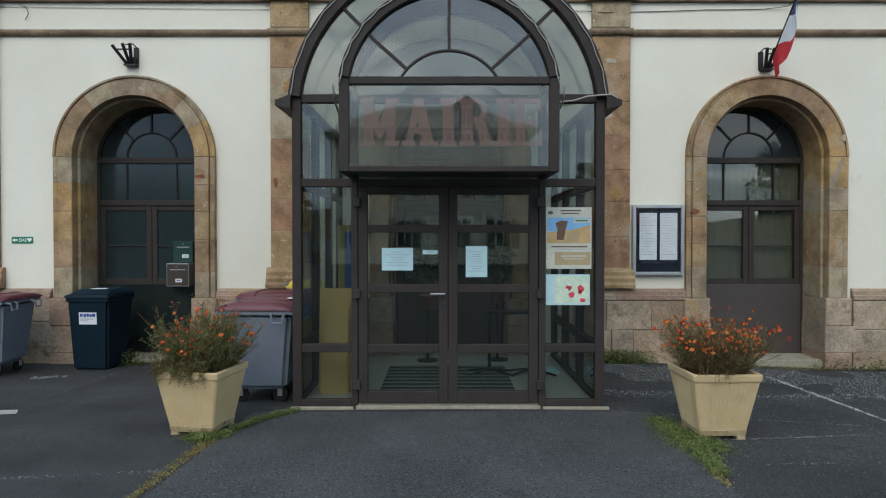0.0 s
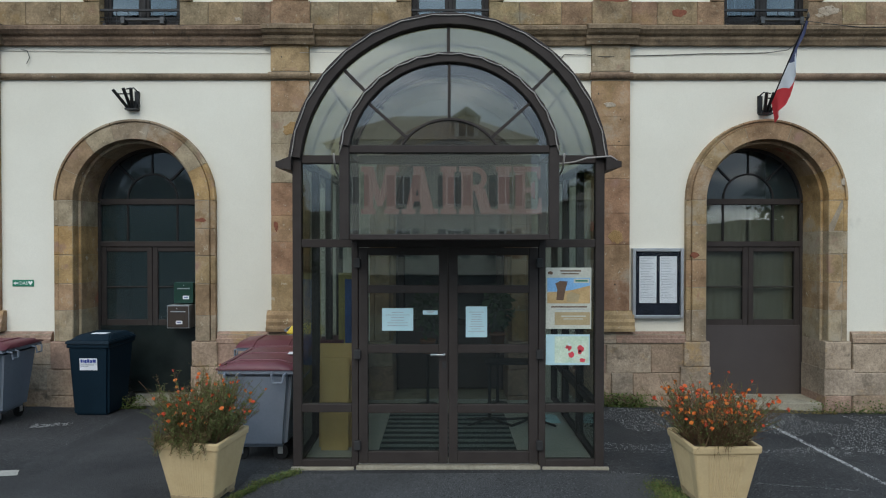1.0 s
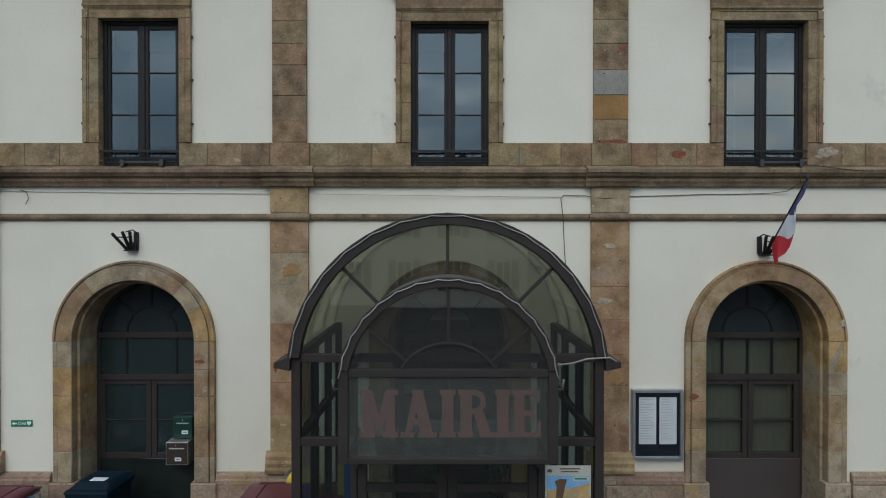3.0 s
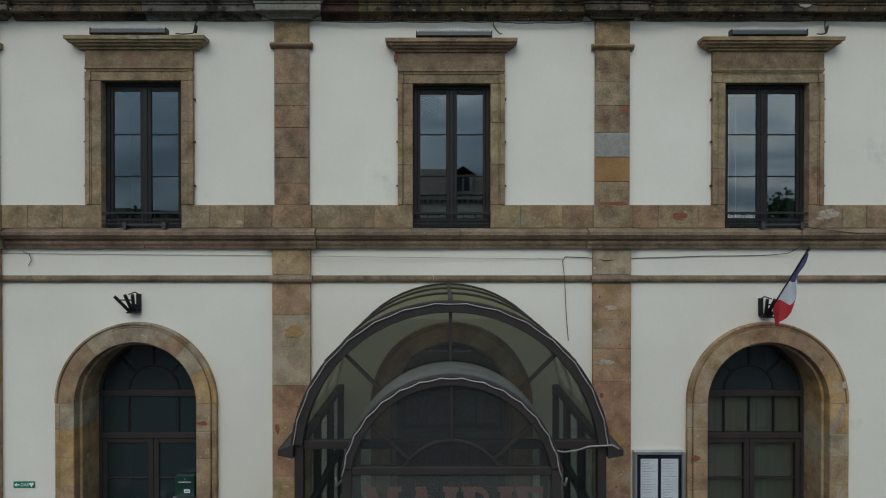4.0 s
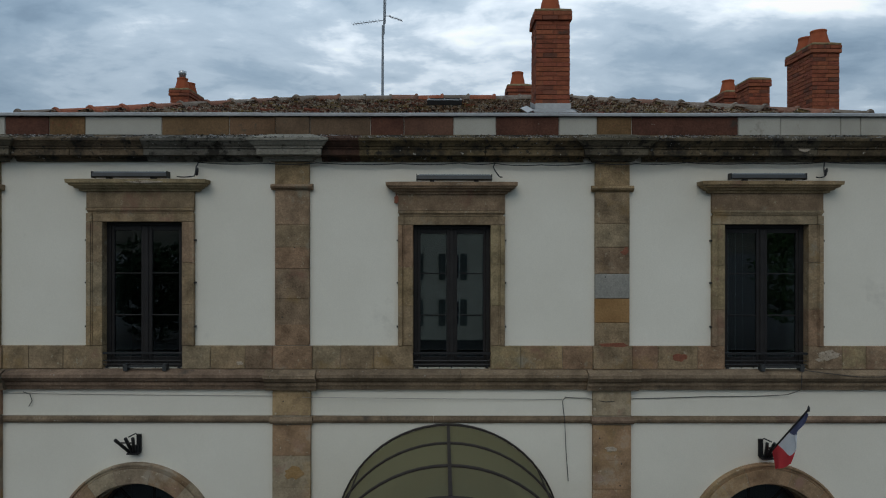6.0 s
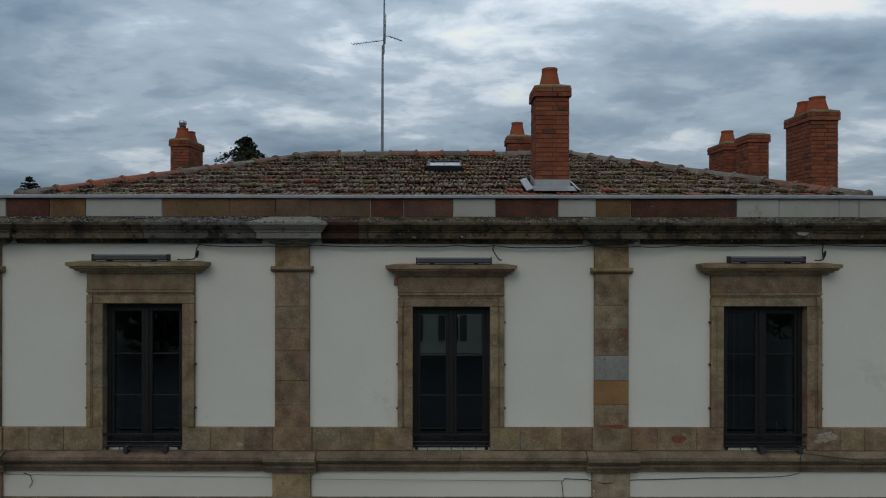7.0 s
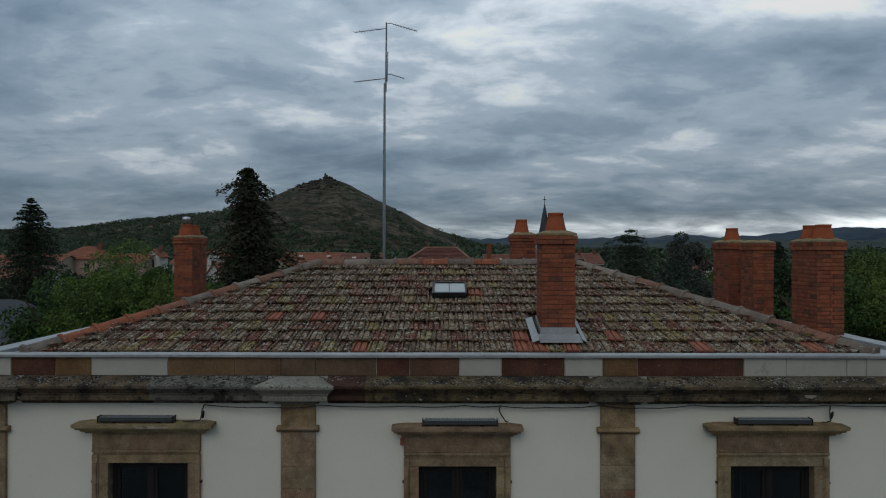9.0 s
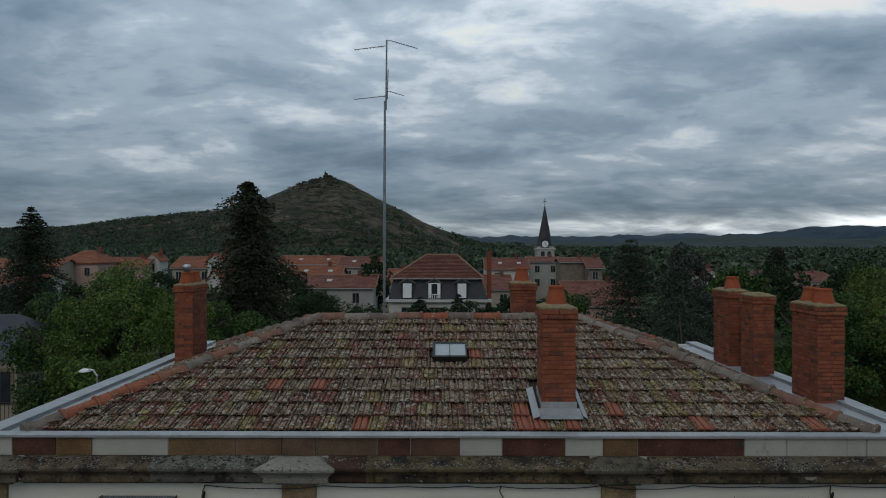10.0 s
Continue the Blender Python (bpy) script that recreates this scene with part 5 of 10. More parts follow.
M_RIDGE = material("ridge_tile", [(0.16, 0.11, 0.085), (0.27, 0.19, 0.14)], 4, 0.92, pieces=True, bump=0.5, bump_scale=40, palette=[(0.20, 0.10, 0.07), (0.19, 0.155, 0.125), (0.30, 0.085, 0.04), (0.17, 0.145, 0.12), (0.23, 0.095, 0.06), (0.27, 0.075, 0.038), (0.16, 0.135, 0.11), (0.22, 0.19, 0.155), (0.14, 0.115, 0.095)], grain=0.3, spots=[((0.05, 0.04, 0.035), 7, 0.60, 0.1), ((0.36, 0.34, 0.29), 12, 0.62, 0.06)])
M_DECK = material("roof_deck", [(0.04, 0.032, 0.028), (0.06, 0.05, 0.04)], 3, 0.95)

bm = bmesh.new()
vs = {k: bm.verts.new(p) for k, p in dict(fl=(HIP_L - HIP_RUN * (RIDGE_Y - EAVE_Y) + 0.02, EAVE_Y + 0.02, 0), fr=(HIP_R + HIP_RUN * (RIDGE_Y - EAVE_Y) - 0.02, EAVE_Y + 0.02, 0), bl=(HIP_L - HIP_RUN * (RIDGE_Y - EAVE_Y) + 0.02, 2 * RIDGE_Y - EAVE_Y + 0.1, 0), br=(HIP_R + HIP_RUN * (RIDGE_Y - EAVE_Y) - 0.02, 2 * RIDGE_Y - EAVE_Y + 0.1, 0), rl=(HIP_L, RIDGE_Y, RIDGE_Z - 0.045), rr=(HIP_R, RIDGE_Y, RIDGE_Z - 0.045)).items()}
for k in ("fl", "fr", "bl", "br"):
    vs[k].co.z = roof_z(EAVE_Y - 0.1) - 0.045
for f in (("fl", "fr", "rr", "rl"), ("br", "bl", "rl", "rr"), ("bl", "fl", "rl"), ("fr", "br", "rr")):
    bm.faces.new([vs[k] for k in f])
structure("roof_deck", bm, M_DECK, "dark timber deck under the roof tiles")
gut = thing("box_gutter", (0, EAVE_Y, roof_z(EAVE_Y)), "zinc box gutter between the tiles and the parapet", "gutter", "", "structure")
ge = roof_z(EAVE_Y) - 0.03
for b in ((LEFT + 0.27, RIGHT - 0.27, WALL + 0.115, EAVE_Y + 0.08), (LEFT + 0.27, HIP_L - HIP_RUN * (RIDGE_Y - EAVE_Y) + 0.1, EAVE_Y + 0.083, 2 * RIDGE_Y - EAVE_Y), (HIP_R + HIP_RUN * (RIDGE_Y - EAVE_Y) - 0.1, RIGHT - 0.27, EAVE_Y + 0.083, 2 * RIDGE_Y - EAVE_Y)):
    bm = bmesh.new()
    box(bm, *b, ge - 0.05, ge)
    part("gutter_sheet", bm, M_ZINC, gut)

TW, TL = 0.232, 0.39


def tile_mesh(name):
    """One interlocking tile with two hollows between raised ribs; it lies along +y, foot at the origin."""
    me = bpy.data.meshes.new(name)
    prof = [(0.0, 0.020), (0.012, 0.027), (0.024, 0.020), (0.028, -0.018), (0.038, -0.018), (0.043, 0.008), (0.075, 0.014), (0.104, 0.009), (0.108, -0.016), (0.117, -0.016), (0.122, 0.012), (0.155, 0.018), (0.192, 0.011), (0.199, -0.016), (0.213, -0.016), (0.238, 0.018)]
    vsx, fs = [], []
    n = len(prof)
    for y, dz in ((0.060, -0.066), (0.004, -0.026), (0.0, 0.0), (TL + 0.05, 0.0)):
        for x, z in prof:
            rise = 0.048 * (1 - max(y - 0.06, 0) / TL)
            vsx.append((x - TW / 2, y + (0.034 * (1 - max(z, 0) / 0.027) if y < 0.1 else 0), z + dz + rise))
    for r in range(3):
        for i in range(n - 1):
            a = r * n + i
            fs.append((a, a + 1, a + n + 1, a + n))
    me.from_pydata(vsx, [], fs)
    me.materials.append(M_TILE)
    return me


def roof_tiles():
    base = thing("roof_covering", (0, EAVE_Y, roof_z(EAVE_Y)), "old lichen-covered interlocking clay tiles on a hipped roof", "roof", "", "structure")
    me = tile_mesh("roof_tile")
    me_new = me.copy()
    me_new.materials.clear()
    me_new.materials.append(M_NEWTILE)
    rnd = random.Random(4)
    pitch = math.degrees(math.atan(SLOPE))
    tiles = []
    rows = 11
    step = (RIDGE_Y - EAVE_Y) / rows
    for r in range(rows):
        y = EAVE_Y + r * step
        half_l = HIP_L - HIP_RUN * (RIDGE_Y - y) + 0.05
        half_r = HIP_R + HIP_RUN * (RIDGE_Y - y) - 0.05
        n = int((half_r - half_l) / TW)
        x = half_l + (half_r - half_l - n * TW) / 2 + TW / 2
        for i in range(n):
            tiles.append((x + i * TW, y, 0, r))
    # side slopes
    for side in (-1, 1):
        for r in range(rows + 2):
            d = r * step
            x = (HIP_L - HIP_RUN * (RIDGE_Y - EAVE_Y - d)) if side < 0 else (HIP_R + HIP_RUN * (RIDGE_Y - EAVE_Y - d))
            y0, y1 = EAVE_Y + d + 0.1, 2 * RIDGE_Y - EAVE_Y - d - 0.1
            k = int((y1 - y0) / TW)
            for i in range(max(k, 0)):
                tiles.append((x, y0 + (i + 0.5) * TW, side, r))
    stuff_v, stuff_f = [], []
    count = 0
    for x, y, side, r in tiles:
        if side == 0 and -0.34 < x < 0.34 and 11.1 < y < 11.45:
            continue
        if side == 0 and 1.25 < x < 1.95 and 9.35 < y < 10.15:
            continue
        red = side == 0 and (0.9 < x < 2.6 and y < 9.5 and rnd.random() < 0.45 or rnd.random() < 0.012 or 0.4 < x < 0.9 and 11.0 < y < 11.5 and rnd.random() < 0.6)
        jig = pose(0, 0, rnd.uniform(-0.006, 0.007), rnd.uniform(-1.6, 1.6), rnd.uniform(-2.2, 2.2), rnd.uniform(-1.8, 1.8))
        if side == 0:
            z = roof_z(y) - 0.028
            m = pose(x, y, z, pitch, 0, 0) @ jig
        else:
            d = abs(x - (HIP_L if side < 0 else HIP_R))
            m = pose(x, y, RIDGE_Z - SLOPE * d / HIP_RUN - 0.028, 0, 0, 0) @ pose(0, 0, 0, 0, 0, -90 if side < 0 else 90) @ pose(0, 0, 0, pitch, 0, 0) @ jig
        near = side == 0 and r < 8 and -2.4 < x < 3.0
        if (near and count < 300) or red:
            count += 1
            o = new("roof_tile", me_new if red else me)
            o.parent = base
            o.matrix_parent_inverse = world_of(base).inverted()
            o.matrix_basis = m
        else:
            off = len(stuff_v)
            stuff_v += [m @ v.co for v in me.vertices]
            stuff_f += [tuple(i + off for i in p.vertices) for p in me.polygons]
    sm = bpy.data.meshes.new("roof_tiles_rest")
    sm.from_pydata(stuff_v, [], stuff_f)
    sm.materials.append(M_TILE_REST)
    o = new("roof_tiles_rest", sm)
    o.parent = base
    o.matrix_parent_inverse = world_of(base).inverted()
    tagged(o, "old lichen-covered clay roof tiles", "", "", "stuff")
    # ridge and hips
    rm = bpy.data.meshes.new("ridge_tile")
    L = 0.50
    vv, ff = [], []
    for y, r in ((0, 0.126), (0.025, 0.136), (0.05, 0.126), (0.058, 0.108), (L + 0.02, 0.104)):
        for k in range(9):
            a = math.pi * k / 8
            vv.append((r * math.cos(a), y, r * 0.85 * math.sin(a)))
    for i in range(4):
        for k in range(8):
            a = i * 9 + k
            ff.append((a, a + 1, a + 10, a + 9))
    ff.append(tuple(range(8, -1, -1)))
    rm.from_pydata(vv, [], ff)
    rm.materials.append(M_RIDGE)
    ridges = thing("ridge_and_hips", (0, RIDGE_Y, RIDGE_Z), "half-round clay ridge and hip tiles, mossy, some orange", "ridge", "", "structure")

    def run(a, b):
        a, b = Vector(a), Vector(b)
        n = round((b - a).length / L)
        d = (b - a) / n
        rot = d.to_track_quat("Y", "Z").to_matrix().to_4x4()
        for i in range(n):
            o = new("ridge_tile", rm)
            o.parent = ridges
            o.matrix_parent_inverse = world_of(ridges).inverted()
            o.matrix_basis = Matrix.Translation(a + d * i) @ rot @ pose(rnd.uniform(-0.006, 0.006), 0, rnd.uniform(-0.006, 0.006), rnd.uniform(-1, 1), rnd.uniform(-2, 2), rnd.uniform(-1.5, 1.5)) @ Matrix.Diagonal((1.22, d.length / L, 1.22, 1))

    zt = RIDGE_Z - 0.02
    dd = RIDGE_Y - EAVE_Y + 0.03
    run((HIP_R, RIDGE_Y, zt), (HIP_L, RIDGE_Y, zt))
    for s, x in ((-1, HIP_L), (1, HIP_R)):
        run((x + s * dd * HIP_RUN, RIDGE_Y - dd, zt - SLOPE * dd), (x, RIDGE_Y, zt))
        run((x + s * dd * HIP_RUN, RIDGE_Y + dd, zt - SLOPE * dd), (x, RIDGE_Y, zt))


M_TILE_REST = material("old_roof_tile_far", [(0.080, 0.052, 0.037), (0.31, 0.225, 0.160)], 7.5, 0.95, bump=0.9, bump_scale=52, palette=TILES, grain=0.5, island=True, spots=LICHEN)
roof_tiles()

# ---- chimneys ----
BRICKS = [(0.265, 0.07998, 0.0405), (0.2353, 0.06696, 0.036), (0.2915, 0.09114, 0.045), (0.2173, 0.06138, 0.036), (0.2735, 0.0837, 0.0405), (0.2502, 0.0744, 0.0396), (0.2544, 0.07254, 0.0423), (0.1113, 0.04836, 0.0342), (0.2809, 0.09765, 0.0504), (0.2417, 0.06882, 0.036), (0.159, 0.05766, 0.0378)]
SOOT = [((0.085, 0.045, 0.032), 3.2, 0.61, 0.10), ((0.20, 0.12, 0.05), 5.0, 0.68, 0.08)]
M_BRICK = material("red_brick", [(0.18, 0.075, 0.045), (0.32, 0.125, 0.07)], 6, 0.9, bump=0.45, bump_scale=60, palette=BRICKS, pieces=True, grain=0.3, spots=SOOT)
M_BRICKJOINT = material("reddish_mortar", [(0.15, 0.085, 0.055), (0.21, 0.12, 0.08)], 7, 0.95, bump=0.3)
M_POT = material("terracotta_pot", [(0.27, 0.068, 0.030), (0.34, 0.095, 0.042)], 6, 0.85, bump=0.2, grain=0.2, spots=[((0.20, 0.12, 0.05), 7, 0.68, 0.1)])
M_MORTARCAP = material("mossy_cement", [(0.22, 0.16, 0.07), (0.30, 0.24, 0.15)], 9, 0.95, bump=0.5, bump_scale=50, grain=0.3, spots=[((0.08, 0.07, 0.05), 8, 0.6, 0.1)])


def brick_mesh(l, w, h):
    bm = bmesh.new()
    box(bm, -l / 2, l / 2, -w / 2, w / 2, 0, h)
    bmesh.ops.bevel(bm, geom=[e for e in bm.edges if abs(e.verts[0].co.y - e.verts[1].co.y) < 1e-6], offset=0.004, segments=1, affect="EDGES")
    me = bpy.data.meshes.new("brick")
    bm.to_mesh(me)
    bm.free()
    me.materials.append(M_BRICK)
    return me


BRICK = brick_mesh(0.212, 0.10, 0.062)


def chimney(x0, x1, y0, y1, z0, z1, pots, label, cap=True, singly=True):
    ch = thing("chimney", ((x0 + x1) / 2, (y0 + y1) / 2, z0), label, "chimney", "chimneys")
    core = bmesh.new()
    box(core, x0 + 0.012, x1 - 0.012, y0 + 0.012, y1 - 0.012, z0, z1 - 0.01)
    part("mortar_core", core, M_BRICKJOINT, ch)
    rnd = random.Random(int(x0 * 100 + y0 * 10))
    H = 0.0685
    n = int((z1 - z0) / H)
    sv, sf = [], []
    for k in range(n):
        z = z0 + k * H + (z1 - z0 - n * H)
        e = 0.028 if k >= n - 2 and cap else 0.0
        for face in range(4):
            along = (x0, x1) if face in (0, 2) else (y0, y1)
            a, b = along[0] - e, along[1] + e
            L = b - a
            m = max(2, round(L / 0.223))
            l = (L - (0.09 if k % 2 else 0)) / m
            cells = [(a + i * l, a + (i + 1) * l) for i in range(m)] if not k % 2 else [(a, a + 0.5 * l)] + [(a + (i + 0.5) * l, min(a + (i + 1.5) * l, b)) for i in range(m)]
            for u, v in cells:
                if v - u < 0.03:
                    continue
                c, s = (u + v) / 2, (v - u - 0.007) / 0.212
                off = rnd.uniform(-0.003, 0.003)
                if face == 0:
                    mt = pose(c, y0 - e + 0.05 + off, z)
                elif face == 2:
                    mt = pose(c, y1 + e - 0.05 + off, z)
                elif face == 1:
                    mt = pose(x0 - e + 0.05 + off, c, z, 0, 0, 90)
                else:
                    mt = pose(x1 + e - 0.05 + off, c, z, 0, 0, 90)
                mt = mt @ Matrix.Diagonal((s, 1, 1, 1))
                seen = face == 0 or (face == 1 and (x0 + x1) / 2 > 0.2) or (face == 3 and (x0 + x1) / 2 < 0.2)
                if singly and seen:
                    o = new("brick", BRICK)
                    o.parent = ch
                    o.matrix_parent_inverse = world_of(ch).inverted()
                    o.matrix_basis = mt
                else:
                    o0 = len(sv)
                    sv += [mt @ q.co for q in BRICK.vertices]
                    sf += [tuple(i + o0 for i in p.vertices) for p in BRICK.polygons]
    if sv:
        me = bpy.data.meshes.new("brickwork")
        me.from_pydata(sv, [], sf)
        me.materials.append(M_BRICK_REST)
        o = new("brickwork", me)
        o.parent = ch
        o.matrix_parent_inverse = world_of(ch).inverted()
        tagged(o, "", "", "", "stuff")
    top = bmesh.new()
    rows = [(0.02, 0.0), (0.02, 0.025), (-0.09, 0.07)]
    rings = [[top.verts.new(p) for p in ((x0 - d, y0 - d, z1 + z), (x1 + d, y0 - d, z1 + z), (x1 + d, y1 + d, z1 + z), (x0 - d, y1 + d, z1 + z))] for d, z in rows]
    for a, b in zip(rings, rings[1:]):
        for i in range(4):
            top.faces.new((a[i], a[(i + 1) % 4], b[(i + 1) % 4], b[i]))
    top.faces.new(rings[-1])
    part("mortar_cap", top, M_MORTARCAP, ch)
    for px, py, r, h in pots:
        pt = bmesh.new()
        lathe(pt, [(r * 1.48, z1 + 0.02), (r * 1.42, z1 + 0.07), (r * 1.28, z1 + h * 0.4), (r * 1.08, z1 + h * 0.72), (r * 0.98, z1 + h * 0.88), (r * 1.04, z1 + h * 0.91), (r * 1.05, z1 + h), (r * 0.88, z1 + h), (r * 0.80, z1 + h * 0.6)], px, py, 18, False)
        part("chimney_pot", pt, M_POT, ch, "terracotta chimney pot", True)
    return ch


M_BRICK_REST = material("red_brick_wall", [(0.20, 0.07, 0.045), (0.30, 0.11, 0.065)], 5, 0.9, bump=0.35, bump_scale=60, palette=BRICKS, grain=0.3, island=True, spots=SOOT)
chimney(1.35, 1.85, 9.52, 10.02, 8.60, 10.20, [(1.60, 9.77, 0.115, 0.34)], "tall red brick chimney with one clay pot, on the tiled slope")
chimney(1.42, 1.95, 14.3, 14.8, 8.7, 10.30, [(1.66, 14.55, 0.125, 0.36)], "red brick chimney with one clay pot behind the ridge", singly=False)
chimney(-6.13, -5.72, 14.43, 15.3, 8.45, 10.24, [(-5.93, 14.62, 0.115, 0.30), (-5.93, 15.05, 0.115, 0.30)], "red brick chimney with two clay pots on the parapet")
chimney(6.18, 6.64, 10.83, 11.63, 8.45, 10.12, [(6.41, 11.05, 0.125, 0.30), (6.41, 11.42, 0.125, 0.30)], "wide red brick chimney with two clay pots on the parapet")
chimney(6.18, 6.60, 13.06, 13.62, 8.45, 10.12, [], "plain red brick chimney without a pot on the parapet")
chimney(6.18, 6.60, 14.2, 15.0, 8.45, 10.14, [(6.39, 14.5, 0.125, 0.33)], "red brick chimney with one clay pot at the rear parapet", singly=False)


# ---- ground, landscape ----
M_ASPHALT = material("asphalt", [(0.042, 0.042, 0.043), (0.070, 0.070, 0.070)], 0.9, 0.95, bump=1.0, bump_scale=90, grain=0.75, spots=[((0.15, 0.15, 0.147), 55, 0.60, 0.05), ((0.014, 0.014, 0.015), 44, 0.59, 0.05), ((0.018, 0.018, 0.018), 3.0, 0.64, 0.12)])


def ground():
    bm = bmesh.new()
    xs = [-4500, -1000, -250, -60, -25, -12] + [i * 0.5 for i in range(-18, 19)] + [12, 25, 60, 250, 1000, 4500]
    ys = [-4500, -1000, -250, -60, -30, -15] + [i * 0.5 for i in range(-12, 22)] + [16, 30, 60, 250, 1000, 4500]
    grid = [[bm.verts.new((x, y, ground_height(x, y))) for x in xs] for y in ys]
    for a, b in zip(grid, grid[1:]):
        for i in range(len(xs) - 1):
            bm.faces.new((a[i], a[i + 1], b[i + 1], b[i]))
    return structure("ground", bm, M_ASPHALT, "dark grey worn asphalt forecourt with gravel and faded lines", True)


ground()

M_HILL = material("scrub_hill", [(0.040, 0.038, 0.024), (0.105, 0.084, 0.058)], 0.013, 0.95, bump=0.0, bump_scale=0.12, grain=0.7, stretch=(0.5, 1.0, 1.6), spots=[((0.020, 0.024, 0.014), 0.05, 0.53, 0.05), ((0.028, 0.034, 0.018), 0.022, 0.55, 0.06), ((0.125, 0.098, 0.070), 0.030, 0.60, 0.05), ((0.014, 0.017, 0.011), 0.10, 0.57, 0.04)])
# distance haze over the far ridge is put into its blue tones
M_FARHILL = material("far_ridge_painted_haze", [(0.028, 0.047, 0.066), (0.044, 0.064, 0.080)], 0.005, 1.0, bump=0.0, bump_scale=0.02, grain=0.25, stretch=(0.6, 1, 2.5), spots=[((0.024, 0.040, 0.058), 0.009, 0.55, 0.08), ((0.070, 0.084, 0.086), 0.007, 0.63, 0.04)])


def hill_height(x, y):
    """A volcanic cone with a long shoulder to the west."""
    cx, cy = -270, 1500
    d = math.hypot((x - cx) / 1.15, (y - cy))
    cone = 163 * max(0.0, 1 - d / 330) ** 1.05
    d2 = math.hypot((x + 560) / 2.1, (y - 1560) / 0.9)
    ridge = 88 * math.exp(-((d2 / 250) ** 2))
    d3 = math.hypot((x + 1000) / 1.8, (y - 1500))
    ridge2 = 52 * math.exp(-((d3 / 300) ** 2))
    n = noise.fractal(Vector((x * 0.012, y * 0.012, 0.3)), 0.9, 2.0, 5)
    s = max(cone, ridge, ridge2) + 0.35 * min(cone, ridge)
    return s + n * 6 * min(1, s / 30) - 2


def hill():
    bm = bmesh.new()
    nx, ny = 150, 60
    grid = [[bm.verts.new((-1700 + 2100 * i / nx, 900 + 900 * j / ny, hill_height(-1700 + 2100 * i / nx, 900 + 900 * j / ny))) for i in range(nx + 1)] for j in range(ny + 1)]
    for a, b in zip(grid, grid[1:]):
        for i in range(nx):
            bm.faces.new((a[i], a[i + 1], b[i + 1], b[i]))
    return tagged(as_object("hill", bm, M_HILL, True), "scrub-covered volcanic hill with a rocky top beyond the town", "hill", "", "structure")


hill()


def summit_rocks():
    """Crags on the top of the cone."""
    rnd = random.Random(31)
    bm = bmesh.new()
    for i in range(120):
        a, r = rnd.uniform(0, 2 * math.pi), rnd.random() ** 0.7
        x, y = -292 + 52 * r * math.cos(a), 1478 + 42 * r * math.sin(a)
        s = rnd.uniform(1.4, 4.6)
        q = pose(x, y, hill_height(x, y) + s * 0.15, rnd.uniform(0, 90), rnd.uniform(0, 90), rnd.uniform(0, 90))
        g = bmesh.new()
        bmesh.ops.create_icosphere(g, subdivisions=1, radius=s)
        for v in g.verts:
            v.co *= rnd.uniform(0.7, 1.25)
        g.transform(q)
        me = bpy.data.meshes.new("tmp")
        g.to_mesh(me)
        g.free()
        bm.from_mesh(me)
        bpy.data.meshes.remove(me)
    tagged(as_object("summit_rock", bm, M_CRAG), "dark basalt crags on top of the hill", "rocks", "", "stuff")


M_CRAG = material("dark_basalt", [(0.026, 0.023, 0.021), (0.070, 0.058, 0.050)], 0.2, 0.95, bump=0.0, bump_scale=1.0, grain=0.3)
summit_rocks()


def hill_buildings():
    """A small ruin on the top and a chapel with a pointed red roof on the shoulder."""
    z = hill_height(-272, 1496)
    ruin = thing("ruin", (-272, 1496, z), "dark broken tower on top of the hill", "ruin")
    bm = bmesh.new()
    frustum(bm, (-277, -268, 1493, 1499), (-276, -269, 1494, 1498), z - 3, z + 7, Matrix.Identity(4))
    frustum(bm, (-276, -272.5, 1494, 1498), (-275.5, -273, 1494.5, 1497.5), z + 7, z + 10.5, Matrix.Identity(4))
    part("tower", bm, M_CRAG, ruin)
    x, y = -512, 1560
    z = hill_height(x, y)
    ch = thing("chapel", (x, y, z), "small chapel with a pointed red roof on the hill", "chapel")
    bm = bmesh.new()
    box(bm, x - 4, x + 4, y - 4, y + 4, z - 3, z + 8)
    part("wall", bm, M_CRAG, ch)
    bm = bmesh.new()
    frustum(bm, (x - 5, x + 5, y - 5, y + 5), (x - 0.3, x + 0.3, y - 0.3, y + 0.3), z + 8, z + 21, Matrix.Identity(4))
    part("roof", bm, M_CHAPELROOF, ch)


M_CHAPELROOF = material("faded_red_roof", [(0.10, 0.045, 0.036), (0.14, 0.06, 0.045)], 0.3, 0.9, bump=0.0)


def mid_ridge():
    """Wooded rising ground with pale fields before the far ridge."""
    bm = bmesh.new()
    n, m = 120, 10
    grid = []
    for j in range(m + 1):
        row = []
        for i in range(n + 1):
            x, y = -300 + 3300 * i / n, 1750 + 900 * j / m
            h = (j / m) * (34 + 22 * math.exp(-((x - 1300) / 500) ** 2) + 30 * noise.fractal(Vector((x * 0.003, y * 0.004, 4.4)), 0.8, 2.0, 5))
            row.append(bm.verts.new((x, y, h - 2)))
        grid.append(row)
    for a, b in zip(grid, grid[1:]):
        for i in range(n):
            bm.faces.new((a[i], a[i + 1], b[i + 1], b[i]))
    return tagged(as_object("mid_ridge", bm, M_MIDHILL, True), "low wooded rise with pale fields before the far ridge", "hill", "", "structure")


# haze before the far ridge is painted into these bluish greens
M_MIDHILL = material("wooded_rise_painted_haze", [(0.030, 0.046, 0.042), (0.048, 0.064, 0.054)], 0.01, 1.0, bump=0.0, bump_scale=0.05, grain=0.3, stretch=(0.4, 1, 1), spots=[((0.022, 0.034, 0.034), 0.02, 0.55, 0.06), ((0.085, 0.095, 0.065), 0.012, 0.66, 0.03)])
mid_ridge()


